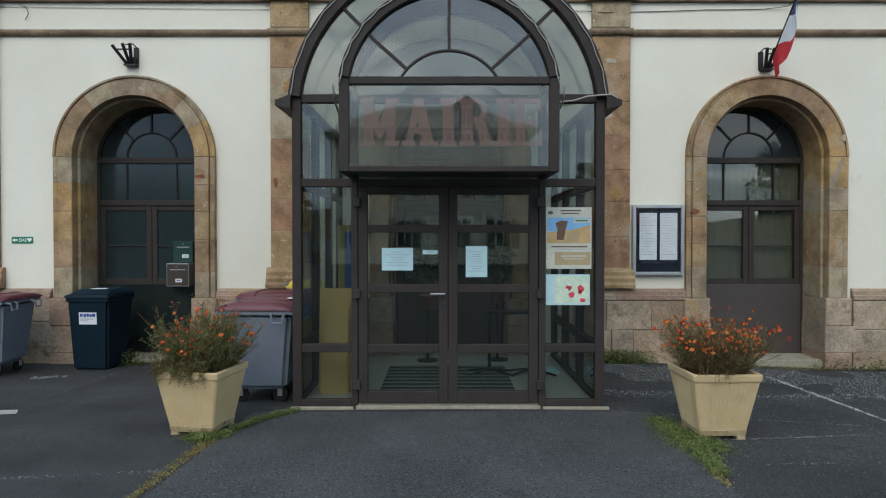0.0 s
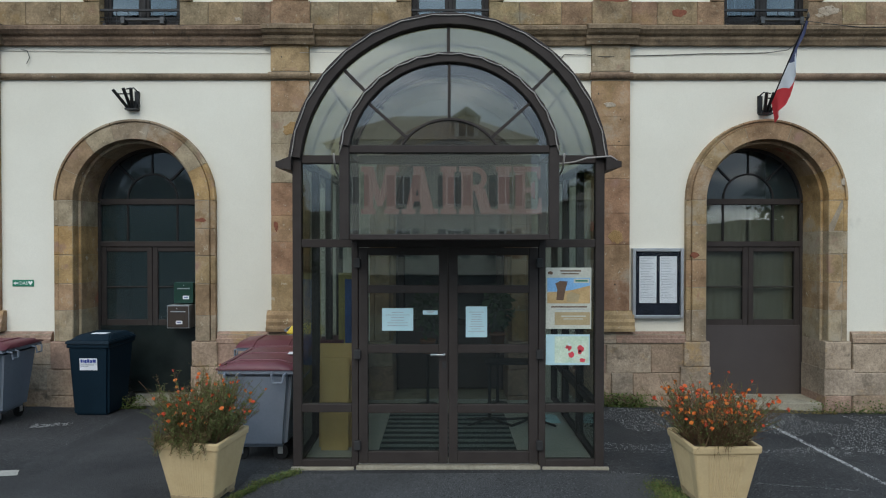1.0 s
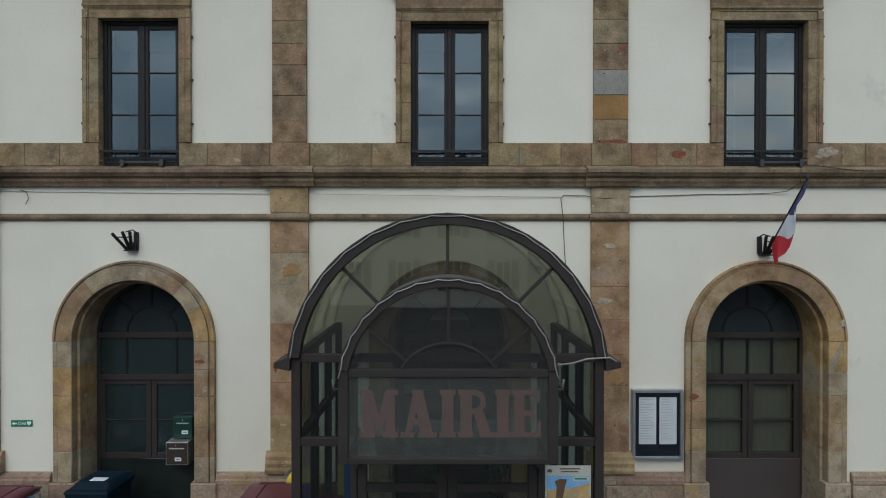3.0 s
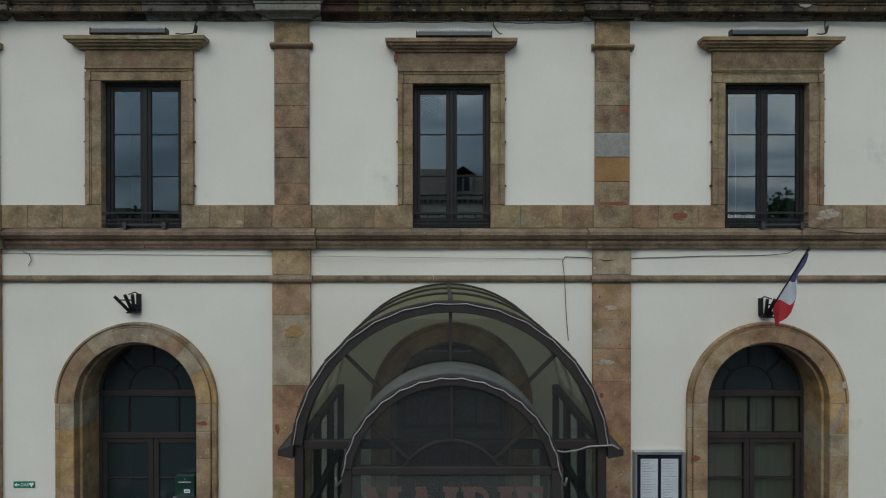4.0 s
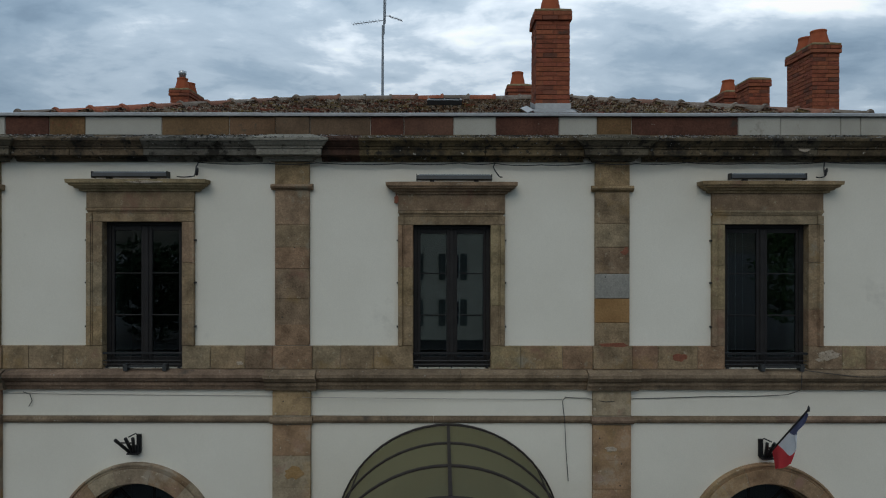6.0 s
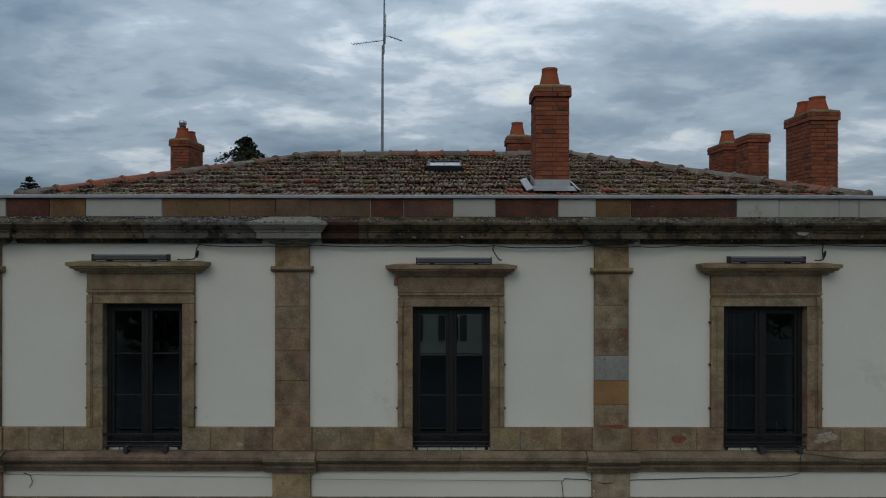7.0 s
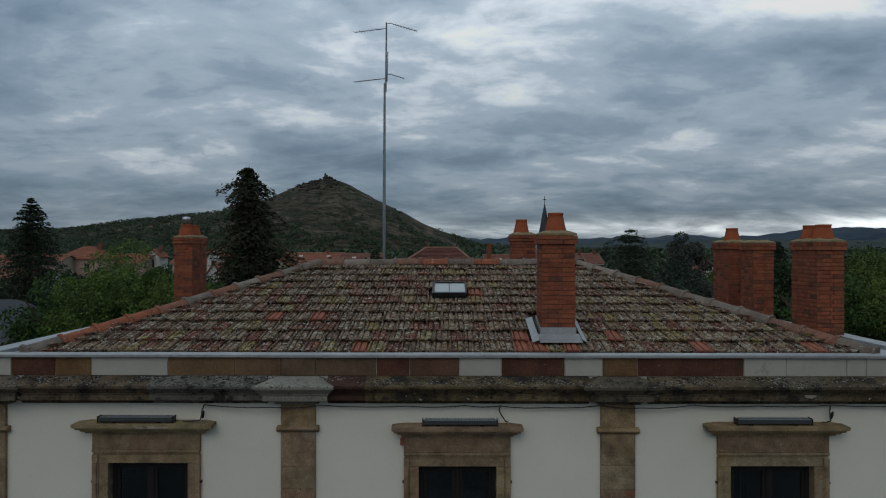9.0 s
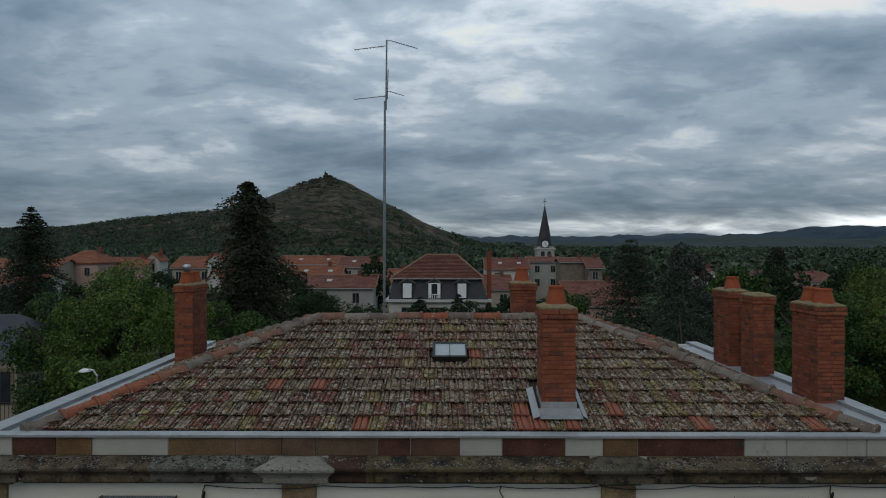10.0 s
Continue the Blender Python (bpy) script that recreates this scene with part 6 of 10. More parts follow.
def far_ridge():
    """Folded wooded hills along the horizon."""
    bm = bmesh.new()
    n, m = 260, 7
    grid = [[] for _ in range(m + 1)]
    for i in range(n + 1):
        x = -3500 + 7000 * i / n
        h = 84 + 74 * math.exp(-((x - 2480) / 420) ** 2) + 16 * math.exp(-((x - 1450) / 420) ** 2) + 17 * noise.fractal(Vector((x * 0.0055, 1.3, 0)), 0.75, 2.0, 6)
        for j in range(m + 1):
            k = j / m
            fold = 0.30 * noise.fractal(Vector((x * 0.004, k * 2.2, 7.0)), 0.8, 2.0, 4) * k * (1 - k) * 3
            grid[j].append(bm.verts.new((x, 3300 + 900 * k - 0.00004 * x * x, -5 + (h + 5) * max(0.0, k ** 0.8 + fold))))
    for a, b in zip(grid, grid[1:]):
        for i in range(n):
            bm.faces.new((a[i], a[i + 1], b[i + 1], b[i]))
    return tagged(as_object("far_ridge", bm, M_FARHILL, True), "low wooded ridge on the horizon, coloured blue-grey for haze", "hill", "", "structure")


far_ridge()


# ---- things on the forecourt ----
def gz(x, y):
    return ground_height(x, y)


M_PLANTER = material("cream_concrete", [(0.45, 0.335, 0.178), (0.54, 0.415, 0.238)], 2.6, 0.85, bump=0.05, bump_scale=50, grain=0.05, spots=[((0.40, 0.30, 0.165), 2.6, 0.54, 0.25), ((0.30, 0.215, 0.10), 5, 0.66, 0.15)])
M_SOIL = material("dry_soil", [(0.05, 0.036, 0.025), (0.09, 0.066, 0.045)], 9, 0.95, bump=0.6, bump_scale=40)
M_STEM = material("dry_stem", [(0.085, 0.043, 0.024), (0.150, 0.086, 0.048)], 6, 0.9, bump=0.0)
M_GREENSTEM = material("green_stem", [(0.07, 0.085, 0.03), (0.12, 0.12, 0.05)], 6, 0.9, bump=0.0)
M_LEAF = material("marigold_leaf", [(0.06, 0.075, 0.03), (0.12, 0.135, 0.065)], 5, 0.85, bump=0.0, island=True, palette=[(0.075, 0.095, 0.024), (0.10, 0.118, 0.034), (0.115, 0.14, 0.042), (0.125, 0.085, 0.042), (0.085, 0.105, 0.03), (0.11, 0.07, 0.036)])
M_FLOWER = material("orange_petal", [(0.62, 0.085, 0.018), (0.74, 0.17, 0.03)], 30, 0.7, bump=0.0, palette=[(0.70, 0.11, 0.015), (0.72, 0.16, 0.015), (0.64, 0.055, 0.018), (0.74, 0.22, 0.02)])
M_WEED = material("weed_leaf", [(0.05, 0.085, 0.02), (0.11, 0.14, 0.04)], 5, 0.8, bump=0.0, island=True, palette=[(0.045, 0.07, 0.02), (0.065, 0.092, 0.026), (0.085, 0.105, 0.036), (0.12, 0.11, 0.045)])
M_DRYWEED = material("dry_moss", [(0.14, 0.12, 0.045), (0.20, 0.165, 0.065)], 5, 0.9, bump=0.0, island=True, palette=[(0.15, 0.125, 0.045), (0.19, 0.15, 0.06), (0.11, 0.11, 0.04), (0.13, 0.09, 0.045)])


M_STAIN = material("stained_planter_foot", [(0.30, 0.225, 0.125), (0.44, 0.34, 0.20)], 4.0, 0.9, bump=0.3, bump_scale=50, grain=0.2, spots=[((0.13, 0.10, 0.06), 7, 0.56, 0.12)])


def square_ring(h, z, groove=0.0, n=44, flutes=15, span=0.60):
    """Points of a square of half width h with softened corners; groove cuts flutes into the middle of each side."""
    out = []
    for f in range(4):
        ca, sa = math.cos(f * math.pi / 2), math.sin(f * math.pi / 2)
        for i in range(n):
            t = -1 + 2 * (i + 0.5) / n
            d = h
            if abs(t) > 0.93:
                d -= h * (abs(t) - 0.93) * 0.55
            elif abs(t) < span and i % 2:
                d -= groove
            x, y = t * h, -d
            out.append(Vector((x * ca - y * sa, x * sa + y * ca, z)))
    return out


def ring_shell(rows):
    bm = bmesh.new()
    rings = [[bm.verts.new(p) for p in r] for r in rows]
    for a, b in zip(rings, rings[1:]):
        k = len(a)
        for i in range(k):
            bm.faces.new((a[i], a[(i + 1) % k], b[(i + 1) % k], b[i]))
    bm.faces.new(rings[0][::-1])
    return bm


def planter(x, y, turn, seed, lush):
    z = gz(x, y) - 0.008
    th = thing("planter", (x, y, z), "cream concrete tapered square planter on the asphalt", "planter", "planters by the entrance")
    m = pose(x, y, z, 0, 0, turn)
    gr = 0.002 if lush else 0.0045
    bm = ring_shell([square_ring(0.196, 0.09), square_ring(0.198, 0.10), square_ring(0.201, 0.11, gr), square_ring(0.268, 0.475, gr), square_ring(0.270, 0.488), square_ring(0.272, 0.495)])
    bm.transform(m)
    part("body", bm, M_PLANTER, th)
    bm = ring_shell([square_ring(0.27, 0.493), square_ring(0.279, 0.499), square_ring(0.283, 0.508), square_ring(0.287, 0.548), square_ring(0.283, 0.558), square_ring(0.262, 0.56), square_ring(0.256, 0.55), square_ring(0.245, 0.49)])
    bm.transform(m)
    part("rim", bm, M_PLANTER, th)
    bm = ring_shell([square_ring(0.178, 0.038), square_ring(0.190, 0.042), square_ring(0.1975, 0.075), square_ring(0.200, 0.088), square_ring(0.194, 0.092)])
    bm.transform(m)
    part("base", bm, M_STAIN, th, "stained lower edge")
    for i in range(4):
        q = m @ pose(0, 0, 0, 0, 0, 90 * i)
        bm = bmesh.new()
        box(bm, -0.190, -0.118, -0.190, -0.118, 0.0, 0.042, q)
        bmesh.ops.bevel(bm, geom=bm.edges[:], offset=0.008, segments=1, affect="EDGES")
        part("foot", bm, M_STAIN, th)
    bm = bmesh.new()
    g = 8
    grid = [[bm.verts.new(m @ Vector((-0.25 + 0.50 * i / g, -0.25 + 0.50 * j / g, 0.52 + 0.02 * noise.noise(Vector((i, j, seed)))))) for i in range(g + 1)] for j in range(g + 1)]
    for a, b in zip(grid, grid[1:]):
        for i in range(g):
            bm.faces.new((a[i], a[i + 1], b[i + 1], b[i]))
    part("soil", bm, M_SOIL, th)
    marigold(x, y, z + 0.52, turn, seed, lush)


def leaf_quad(bm, p, d, n, l, w):
    s = d.cross(n).normalized() * w
    vs = [bm.verts.new(v) for v in (p, p + d * l * 0.45 + s, p + d * l, p + d * l * 0.45 - s)]
    bm.faces.new(vs)


def flower_mesh():
    bm = bmesh.new()
    for ring, (k, r, z) in enumerate(((9, 0.019, 0.0), (7, 0.013, 0.006), (4, 0.007, 0.010))):
        for i in range(k):
            a = 2 * math.pi * (i + 0.5 * ring) / k
            d = Vector((math.cos(a), math.sin(a), 0.25 + 0.2 * ring)).normalized()
            leaf_quad(bm, Vector((0, 0, z)), d, Vector((0, 0, 1)), r, 0.006)
    lathe(bm, [(0.002, -0.016), (0.006, -0.008), (0.007, 0.0)], 0, 0, 6)
    me = bpy.data.meshes.new("flower")
    bm.to_mesh(me)
    bm.free()
    me.materials.append(M_FLOWER)
    return me


FLOWER = flower_mesh()


def marigold(x, y, z, turn, seed, lush):
    """Thin branching stems with needle leaves; the lush one spills over its rim."""
    rnd = random.Random(seed)
    th = thing("marigold_plant", (x, y, z), "leggy marigold bush with small orange flowers, " + ("grey-green leaves" if lush else "mostly dry brown stems"), "plant", "potted marigolds")
    stems, dry, leaves = bmesh.new(), bmesh.new(), bmesh.new()
    tips = []

    def needles(s, e, k, size):
        for j in range(k):
            p = s.lerp(e, rnd.random())
            d = Vector((rnd.uniform(-1, 1), rnd.uniform(-1, 1), rnd.uniform(-0.4, 1.0))).normalized()
            leaf_quad(leaves, p, d, Vector((rnd.uniform(-1, 1), rnd.uniform(-1, 1), 1)), rnd.uniform(0.5, 1.2) * size, rnd.uniform(0.0016, 0.0036))

    def twig(target, base, mid, tip, wide):
        tube(target, [base, mid, tip], wide, 4, False, wide * 0.5)
        for k in range(rnd.randint(3, 6)):
            s = mid.lerp(tip, rnd.uniform(-0.5, 0.85))
            e = s + Vector((rnd.uniform(-0.08, 0.08), rnd.uniform(-0.08, 0.08), rnd.uniform(0.01, 0.11)))
            tube(target, [s, e], 0.0015, 3, False, 0.0008)
            if rnd.random() < 0.35:
                tips.append(e)
            needles(s, e, 7 if lush else 3, 0.03)
        tips.append(tip)
        needles(base.lerp(mid, 0.3), mid, 12 if lush else 2, 0.035)
        needles(mid, tip, 18 if lush else 7, 0.032)

    for i in range(330 if lush else 420):
        a = rnd.uniform(0, 2 * math.pi)
        r0 = 0.235 * math.sqrt(rnd.random())
        base = Vector((x + r0 * math.cos(a), y + r0 * math.sin(a), z - 0.01))
        lean = Vector((math.cos(a), math.sin(a), 0)) * rnd.uniform(0.0, 0.205 if lush else 0.23) * (0.35 + r0 / 0.19)
        h = rnd.uniform(0.20, 0.50) * (1.16 - 0.9 * r0) * (1.0 if lush else 0.90) + (0.10 if rnd.random() < 0.06 else 0)
        if lush:
            lean.x += 0.05 * rnd.random()
        mid = base + lean * 0.45 + Vector((rnd.uniform(-0.03, 0.03), rnd.uniform(-0.03, 0.03), h * 0.55))
        tip = base + lean + Vector((rnd.uniform(-0.05, 0.05), rnd.uniform(-0.05, 0.05), h))
        twig(dry if rnd.random() < (0.45 if lush else 0.86) else stems, base, mid, tip, 0.0028)
    # sprays that hang over the rim
    for i in range(46 if lush else 9):
        q = pose(x, y, z, 0, 0, turn)
        u = rnd.uniform(-0.26, 0.20) if lush else rnd.uniform(-0.27, 0.05)
        base = q @ Vector((u, -0.22, 0.0))
        mid = q @ Vector((u + rnd.uniform(-0.03, 0.03), -0.285, rnd.uniform(0.06, 0.10)))
        tip = q @ Vector((u + rnd.uniform(-0.06, 0.04), -0.325, rnd.uniform(-0.08, 0.05)))
        twig(dry, base, mid, tip, 0.002)
        tips.pop()
    part("green_stalk", stems, M_GREENSTEM, th)["kind"] = "stuff"
    part("dry_stalk", dry, M_STEM, th)["kind"] = "stuff"
    part("foliage", leaves, M_LEAF, th)["kind"] = "stuff"
    rnd.shuffle(tips)
    tips = [p for p in tips if p.z > z + (0.12 if lush else 0.22)]
    for p in tips[:120 if lush else 210]:
        o = new("flower", FLOWER)
        o.parent = th
        o.matrix_parent_inverse = world_of(th).inverted()
        s = rnd.uniform(0.75, 1.3)
        o.matrix_basis = pose(*p, rnd.uniform(-55, 35), rnd.uniform(-40, 40), rnd.uniform(0, 360)) @ Matrix.Diagonal((s, s, s, 1))


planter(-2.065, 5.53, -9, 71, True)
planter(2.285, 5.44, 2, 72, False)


def weeds(name, label, spots, n, mat, seed, size=0.035, high=0.05):
    """A low mat of small leaves along the given stretches: (x0, y0, x1, y1, half width)."""
    rnd = random.Random(seed)
    bm = bmesh.new()
    for x0, y0, x1, y1, w in spots:
        for i in range(n):
            t = rnd.random()
            k = abs(noise.noise(Vector((t * 9, x0, seed)))) + 0.35
            x = x0 + (x1 - x0) * t + rnd.gauss(0, 0.5) * w * k
            y = y0 + (y1 - y0) * t + rnd.gauss(0, 0.5) * w * k
            p = Vector((x, y, gz(x, y) + rnd.uniform(0, 1) ** 2 * high))
            d = Vector((rnd.uniform(-1, 1), rnd.uniform(-1, 1), rnd.uniform(0.0, 0.9))).normalized()
            leaf_quad(bm, p, d, Vector((rnd.uniform(-0.6, 0.6), rnd.uniform(-0.6, 0.6), 1)), rnd.uniform(0.5, 1.2) * size, rnd.uniform(0.25, 0.4) * size)
    ob = as_object(name, bm, mat)
    return tagged(ob, label, "weeds", "", "stuff")


weeds("weeds", "low green weeds growing round the planter feet and asphalt joint", [(-2.10, 5.25, -1.82, 5.27, 0.13), (-1.98, 5.16, -1.78, 5.34, 0.15), (-1.70, 5.72, -1.38, 6.08, 0.12), (-1.80, 5.42, -1.66, 5.66, 0.07)], 2000, M_WEED, 5, 0.019)
weeds("dry_moss", "yellowish dry moss in a joint of the asphalt", [(-1.86, 5.22, -1.92, 4.85, 0.14), (-1.92, 4.85, -1.98, 3.6, 0.09)], 2600, M_DRYWEED, 6, 0.013, 0.012)
weeds("weeds", "green creeping weeds along the asphalt joint", [(1.93, 5.78, 1.97, 5.3, 0.24), (1.96, 5.4, 1.95, 4.85, 0.34), (1.96, 4.9, 1.92, 4.45, 0.15), (2.02, 5.35, 2.12, 4.98, 0.26)], 5200, M_WEED, 8, 0.017, 0.04)
weeds("dry_moss", "brown dry weeds at the end of the joint", [(1.90, 4.62, 1.87, 4.2, 0.05)], 260, M_DRYWEED, 9, 0.025, 0.02)
weeds("weeds", "weeds at the foot of the plinth", [(1.66, 8.72, 2.9, 8.72, 0.07), (2.0, 8.66, 2.7, 8.66, 0.09), (5.0, 8.70, 6.6, 8.70, 0.05), (-4.6, 8.62, -4.0, 8.62, 0.05), (-3.9, 8.68, -3.0, 8.68, 0.05), (1.7, 8.70, 2.75, 8.70, 0.10)], 620, M_WEED, 10, 0.035, 0.17)
weeds("dry_moss", "dry growth at the foot of the door threshold", [(3.6, 8.62, 5.3, 8.64, 0.05)], 500, M_DRYWEED, 12, 0.03, 0.04)

# surfaces of the forecourt: a newer strip before the porch, patches, painted lines, loose gravel
M_NEWASPHALT = material("newer_asphalt", [(0.068, 0.069, 0.070), (0.098, 0.099, 0.100)], 1.3, 0.95, bump=1.0, bump_scale=110, grain=0.75, spots=[((0.17, 0.17, 0.168), 58, 0.585, 0.05), ((0.018, 0.018, 0.019), 48, 0.59, 0.05), ((0.028, 0.028, 0.029), 1.4, 0.62, 0.15)])
M_OLDASPHALT = material("patched_asphalt", [(0.036, 0.036, 0.037), (0.060, 0.060, 0.060)], 1.2, 0.95, bump=0.8, bump_scale=75, grain=0.5, spots=[((0.14, 0.14, 0.135), 55, 0.67, 0.04)])
M_LINE = material("worn_white_paint", [(0.468, 0.468, 0.455), (0.598, 0.598, 0.585)], 6, 0.85, bump=0.1, grain=0.25)
M_FADED = material("faded_paint", [(0.15, 0.15, 0.15), (0.24, 0.24, 0.235)], 9, 0.9, bump=0.1, grain=0.3)
M_CONCRETE = material("worn_concrete", [(0.24, 0.23, 0.21), (0.33, 0.32, 0.29)], 5, 0.9, bump=0.3, grain=0.2)
M_GRIT = material("loose_grit", [(0.18, 0.18, 0.18), (0.33, 0.33, 0.32)], 20, 0.9, bump=0.0)


def paint_line(name, a, b, w0, w1, keep, seed, mat, label):
    """A worn painted line from a to b: flecks of paint, some lost; w0 and w1 are its half widths."""
    rnd = random.Random(seed)
    bm = bmesh.new()
    a, b = Vector(a), Vector(b)
    d = b - a
    L = d.length
    side = Vector((-d.y, d.x)) / L
    n = int(L / 0.018)
    for i in range(n):
        t = (i + 0.5) / n
        w = w0 + (w1 - w0) * t
        wear = noise.noise(Vector((t * L * 1.6, seed, 0))) * 0.45
        for j in range(-2, 3):
            if rnd.random() > keep + wear - 0.12 * (abs(j) == 2):
                continue
            c = a + d * (t + rnd.uniform(-0.3, 0.3) / n) + side * w * (j / 2.5 + rnd.uniform(-0.1, 0.1))
            k = rnd.randint(4, 6)
            r0 = rnd.uniform(0.4, 1.0) * max(0.011, w * 0.36)
            ph = rnd.uniform(0, 6)
            vs = []
            for q in range(k):
                p = c + Vector((math.cos(ph + 2 * math.pi * q / k), math.sin(ph + 2 * math.pi * q / k))) * r0 * rnd.uniform(0.6, 1.1)
                vs.append(bm.verts.new((p.x, p.y, gz(p.x, p.y) + 0.0045 + 0.0004 * rnd.random())))
            bm.faces.new(vs)
    return tagged(as_object(name, bm, mat), label, "paint", "", "structure")


def sheet(name, quadpts, lift, mat, label, n=10, kind="structure", cat="paving"):
    """A thin sheet on the ground between four corners."""
    a, b, c, d = [Vector((*p, 0)) for p in quadpts]
    bm = bmesh.new()
    grid = []
    for j in range(n + 1):
        row = []
        for i in range(n + 1):
            p = a.lerp(b, i / n).lerp(d.lerp(c, i / n), j / n)
            row.append(bm.verts.new((p.x, p.y, gz(p.x, p.y) + lift)))
        grid.append(row)
    for r0, r1 in zip(grid, grid[1:]):
        for i in range(n):
            bm.faces.new((r0[i], r0[i + 1], r1[i + 1], r1[i]))
    return tagged(as_object(name, bm, mat, True), label, cat, "", kind)


sheet("pavement_strip", [(-2.35, -9.0), (1.60, -9.0), (1.93, 6.05), (-1.80, 6.05)], 0.012, M_NEWASPHALT, "newer smooth asphalt strip before the porch", 40)
sheet("pavement_patch", [(-4.42, 3.4), (-2.0, 3.4), (-1.6, 8.7), (-3.97, 8.7)], 0.005, M_OLDASPHALT, "darker patched asphalt beside the wall", 12)
paint_line("parking_line", (4.06, 5.2), (4.05, 8.0), 0.022, 0.036, 0.86, 1, M_LINE, "worn white parking line on the asphalt")
paint_line("parking_line", (2.10, 5.20), (4.6, 5.55), 0.022, 0.022, 0.42, 2, M_FADED, "faded parking line on the asphalt")
paint_line("parking_line", (1.6, 6.12), (3.7, 5.70), 0.022, 0.016, 0.36, 3, M_FADED, "faded old parking line on the asphalt")
paint_line("parking_line", (-3.4, 4.31), (-1.97, 4.51), 0.03, 0.03, 0.36, 4, M_FADED, "faded parking line on the asphalt")
paint_line("parking_line", (2.3, 4.64), (4.2, 4.75), 0.02, 0.02, 0.10, 5, M_FADED, "faint parking line on the asphalt")
sheet("concrete_patch", [(-5.4, 5.85), (-4.02, 6.05), (-4.1, 6.2), (-5.4, 6.08)], 0.010, M_CONCRETE, "worn concrete channel edge in the asphalt")
paint_line("painted_mark", (-5.0, 7.80), (-4.55, 7.90), 0.10, 0.07, 0.55, 6, M_FADED, "scraped remains of a painted mark")


def grit():
    """Loose pale grit scattered on the asphalt."""
    rnd = random.Random(77)
    bm = bmesh.new()
    zones = [(1.7, 6.7, 6.4, 8.6, 9000), (2.2, 4.4, 6.0, 7.2, 900), (-4.2, 4.2, -1.9, 8.4, 1700), (-1.9, 3.2, 1.9, 6.0, 40), (-5.8, 4.2, -2, 7.4, 500)]
    for x0, y0, x1, y1, n in zones:
        for i in range(n):
            x, y = rnd.uniform(x0, x1), rnd.uniform(y0, y1)
            if noise.noise(Vector((x * 1.3, y * 1.3, 2))) < -0.15:
                continue
            s = rnd.uniform(0.004, 0.009) * (1.0 if x > 1.6 and y > 6.8 else 0.55) * (1.5 if rnd.random() < 0.1 else 1)
            z = gz(x, y) + 0.001
            v = [bm.verts.new((x + s * math.cos(a), y + s * math.sin(a), z)) for a in (rnd.uniform(0, 1), 2.1, 4.2)] + [bm.verts.new((x, y, z + s))]
            for f in ((0, 1, 3), (1, 2, 3), (2, 0, 3)):
                bm.faces.new([v[k] for k in f])
    return tagged(as_object("grit", bm, M_GRIT), "loose pale grit scattered over the asphalt", "grit", "", "stuff")


grit()

# ---- bins ----
M_BINGREY = material("grey_plastic", [(0.125, 0.145, 0.175), (0.155, 0.178, 0.212)], 2, 0.55, spec=0.3, bump=0.05, grain=0.06, spots=[((0.11, 0.12, 0.14), 3.2, 0.64, 0.1)])
M_BINRED = material("wine_red_plastic", [(0.085, 0.018, 0.028), (0.115, 0.026, 0.036)], 2, 0.5, bump=0.05, grain=0.08)
M_BINBLUE = material("dark_blue_plastic", [(0.0028, 0.0115, 0.020), (0.0045, 0.016, 0.027)], 2, 0.6, spec=0.14, bump=0.05, grain=0.08)
M_YELLOW = material("yellow_plastic", [(0.55, 0.40, 0.02), (0.62, 0.46, 0.03)], 2, 0.5, bump=0.05)
M_STICKER = material("white_sticker", [(0.62, 0.63, 0.66), (0.70, 0.71, 0.73)], 5, 0.6, bump=0.0, grain=0.04)
M_INK = material("blue_ink", [(0.02, 0.04, 0.22), (0.03, 0.06, 0.28)], 5, 0.6, bump=0.0)
M_GREYINK = material("grey_ink", [(0.30, 0.33, 0.36), (0.36, 0.39, 0.42)], 5, 0.7, bump=0.0)
M_WHEEL = material("tyre_rubber", [(0.012, 0.012, 0.012), (0.02, 0.02, 0.02)], 5, 0.8, bump=0.1)


def frustum(bm, b, t, z0, z1, m):
    """A tapered box from footprint b to footprint t, both (x0, x1, y0, y1)."""
    lo = [bm.verts.new(m @ Vector(p)) for p in ((b[0], b[2], z0), (b[1], b[2], z0), (b[1], b[3], z0), (b[0], b[3], z0))]
    hi = [bm.verts.new(m @ Vector(p)) for p in ((t[0], t[2], z1), (t[1], t[2], z1), (t[1], t[3], z1), (t[0], t[3], z1))]
    for i in range(4):
        bm.faces.new((lo[i], lo[(i + 1) % 4], hi[(i + 1) % 4], hi[i]))
    bm.faces.new(lo[::-1])
    bm.faces.new(hi)


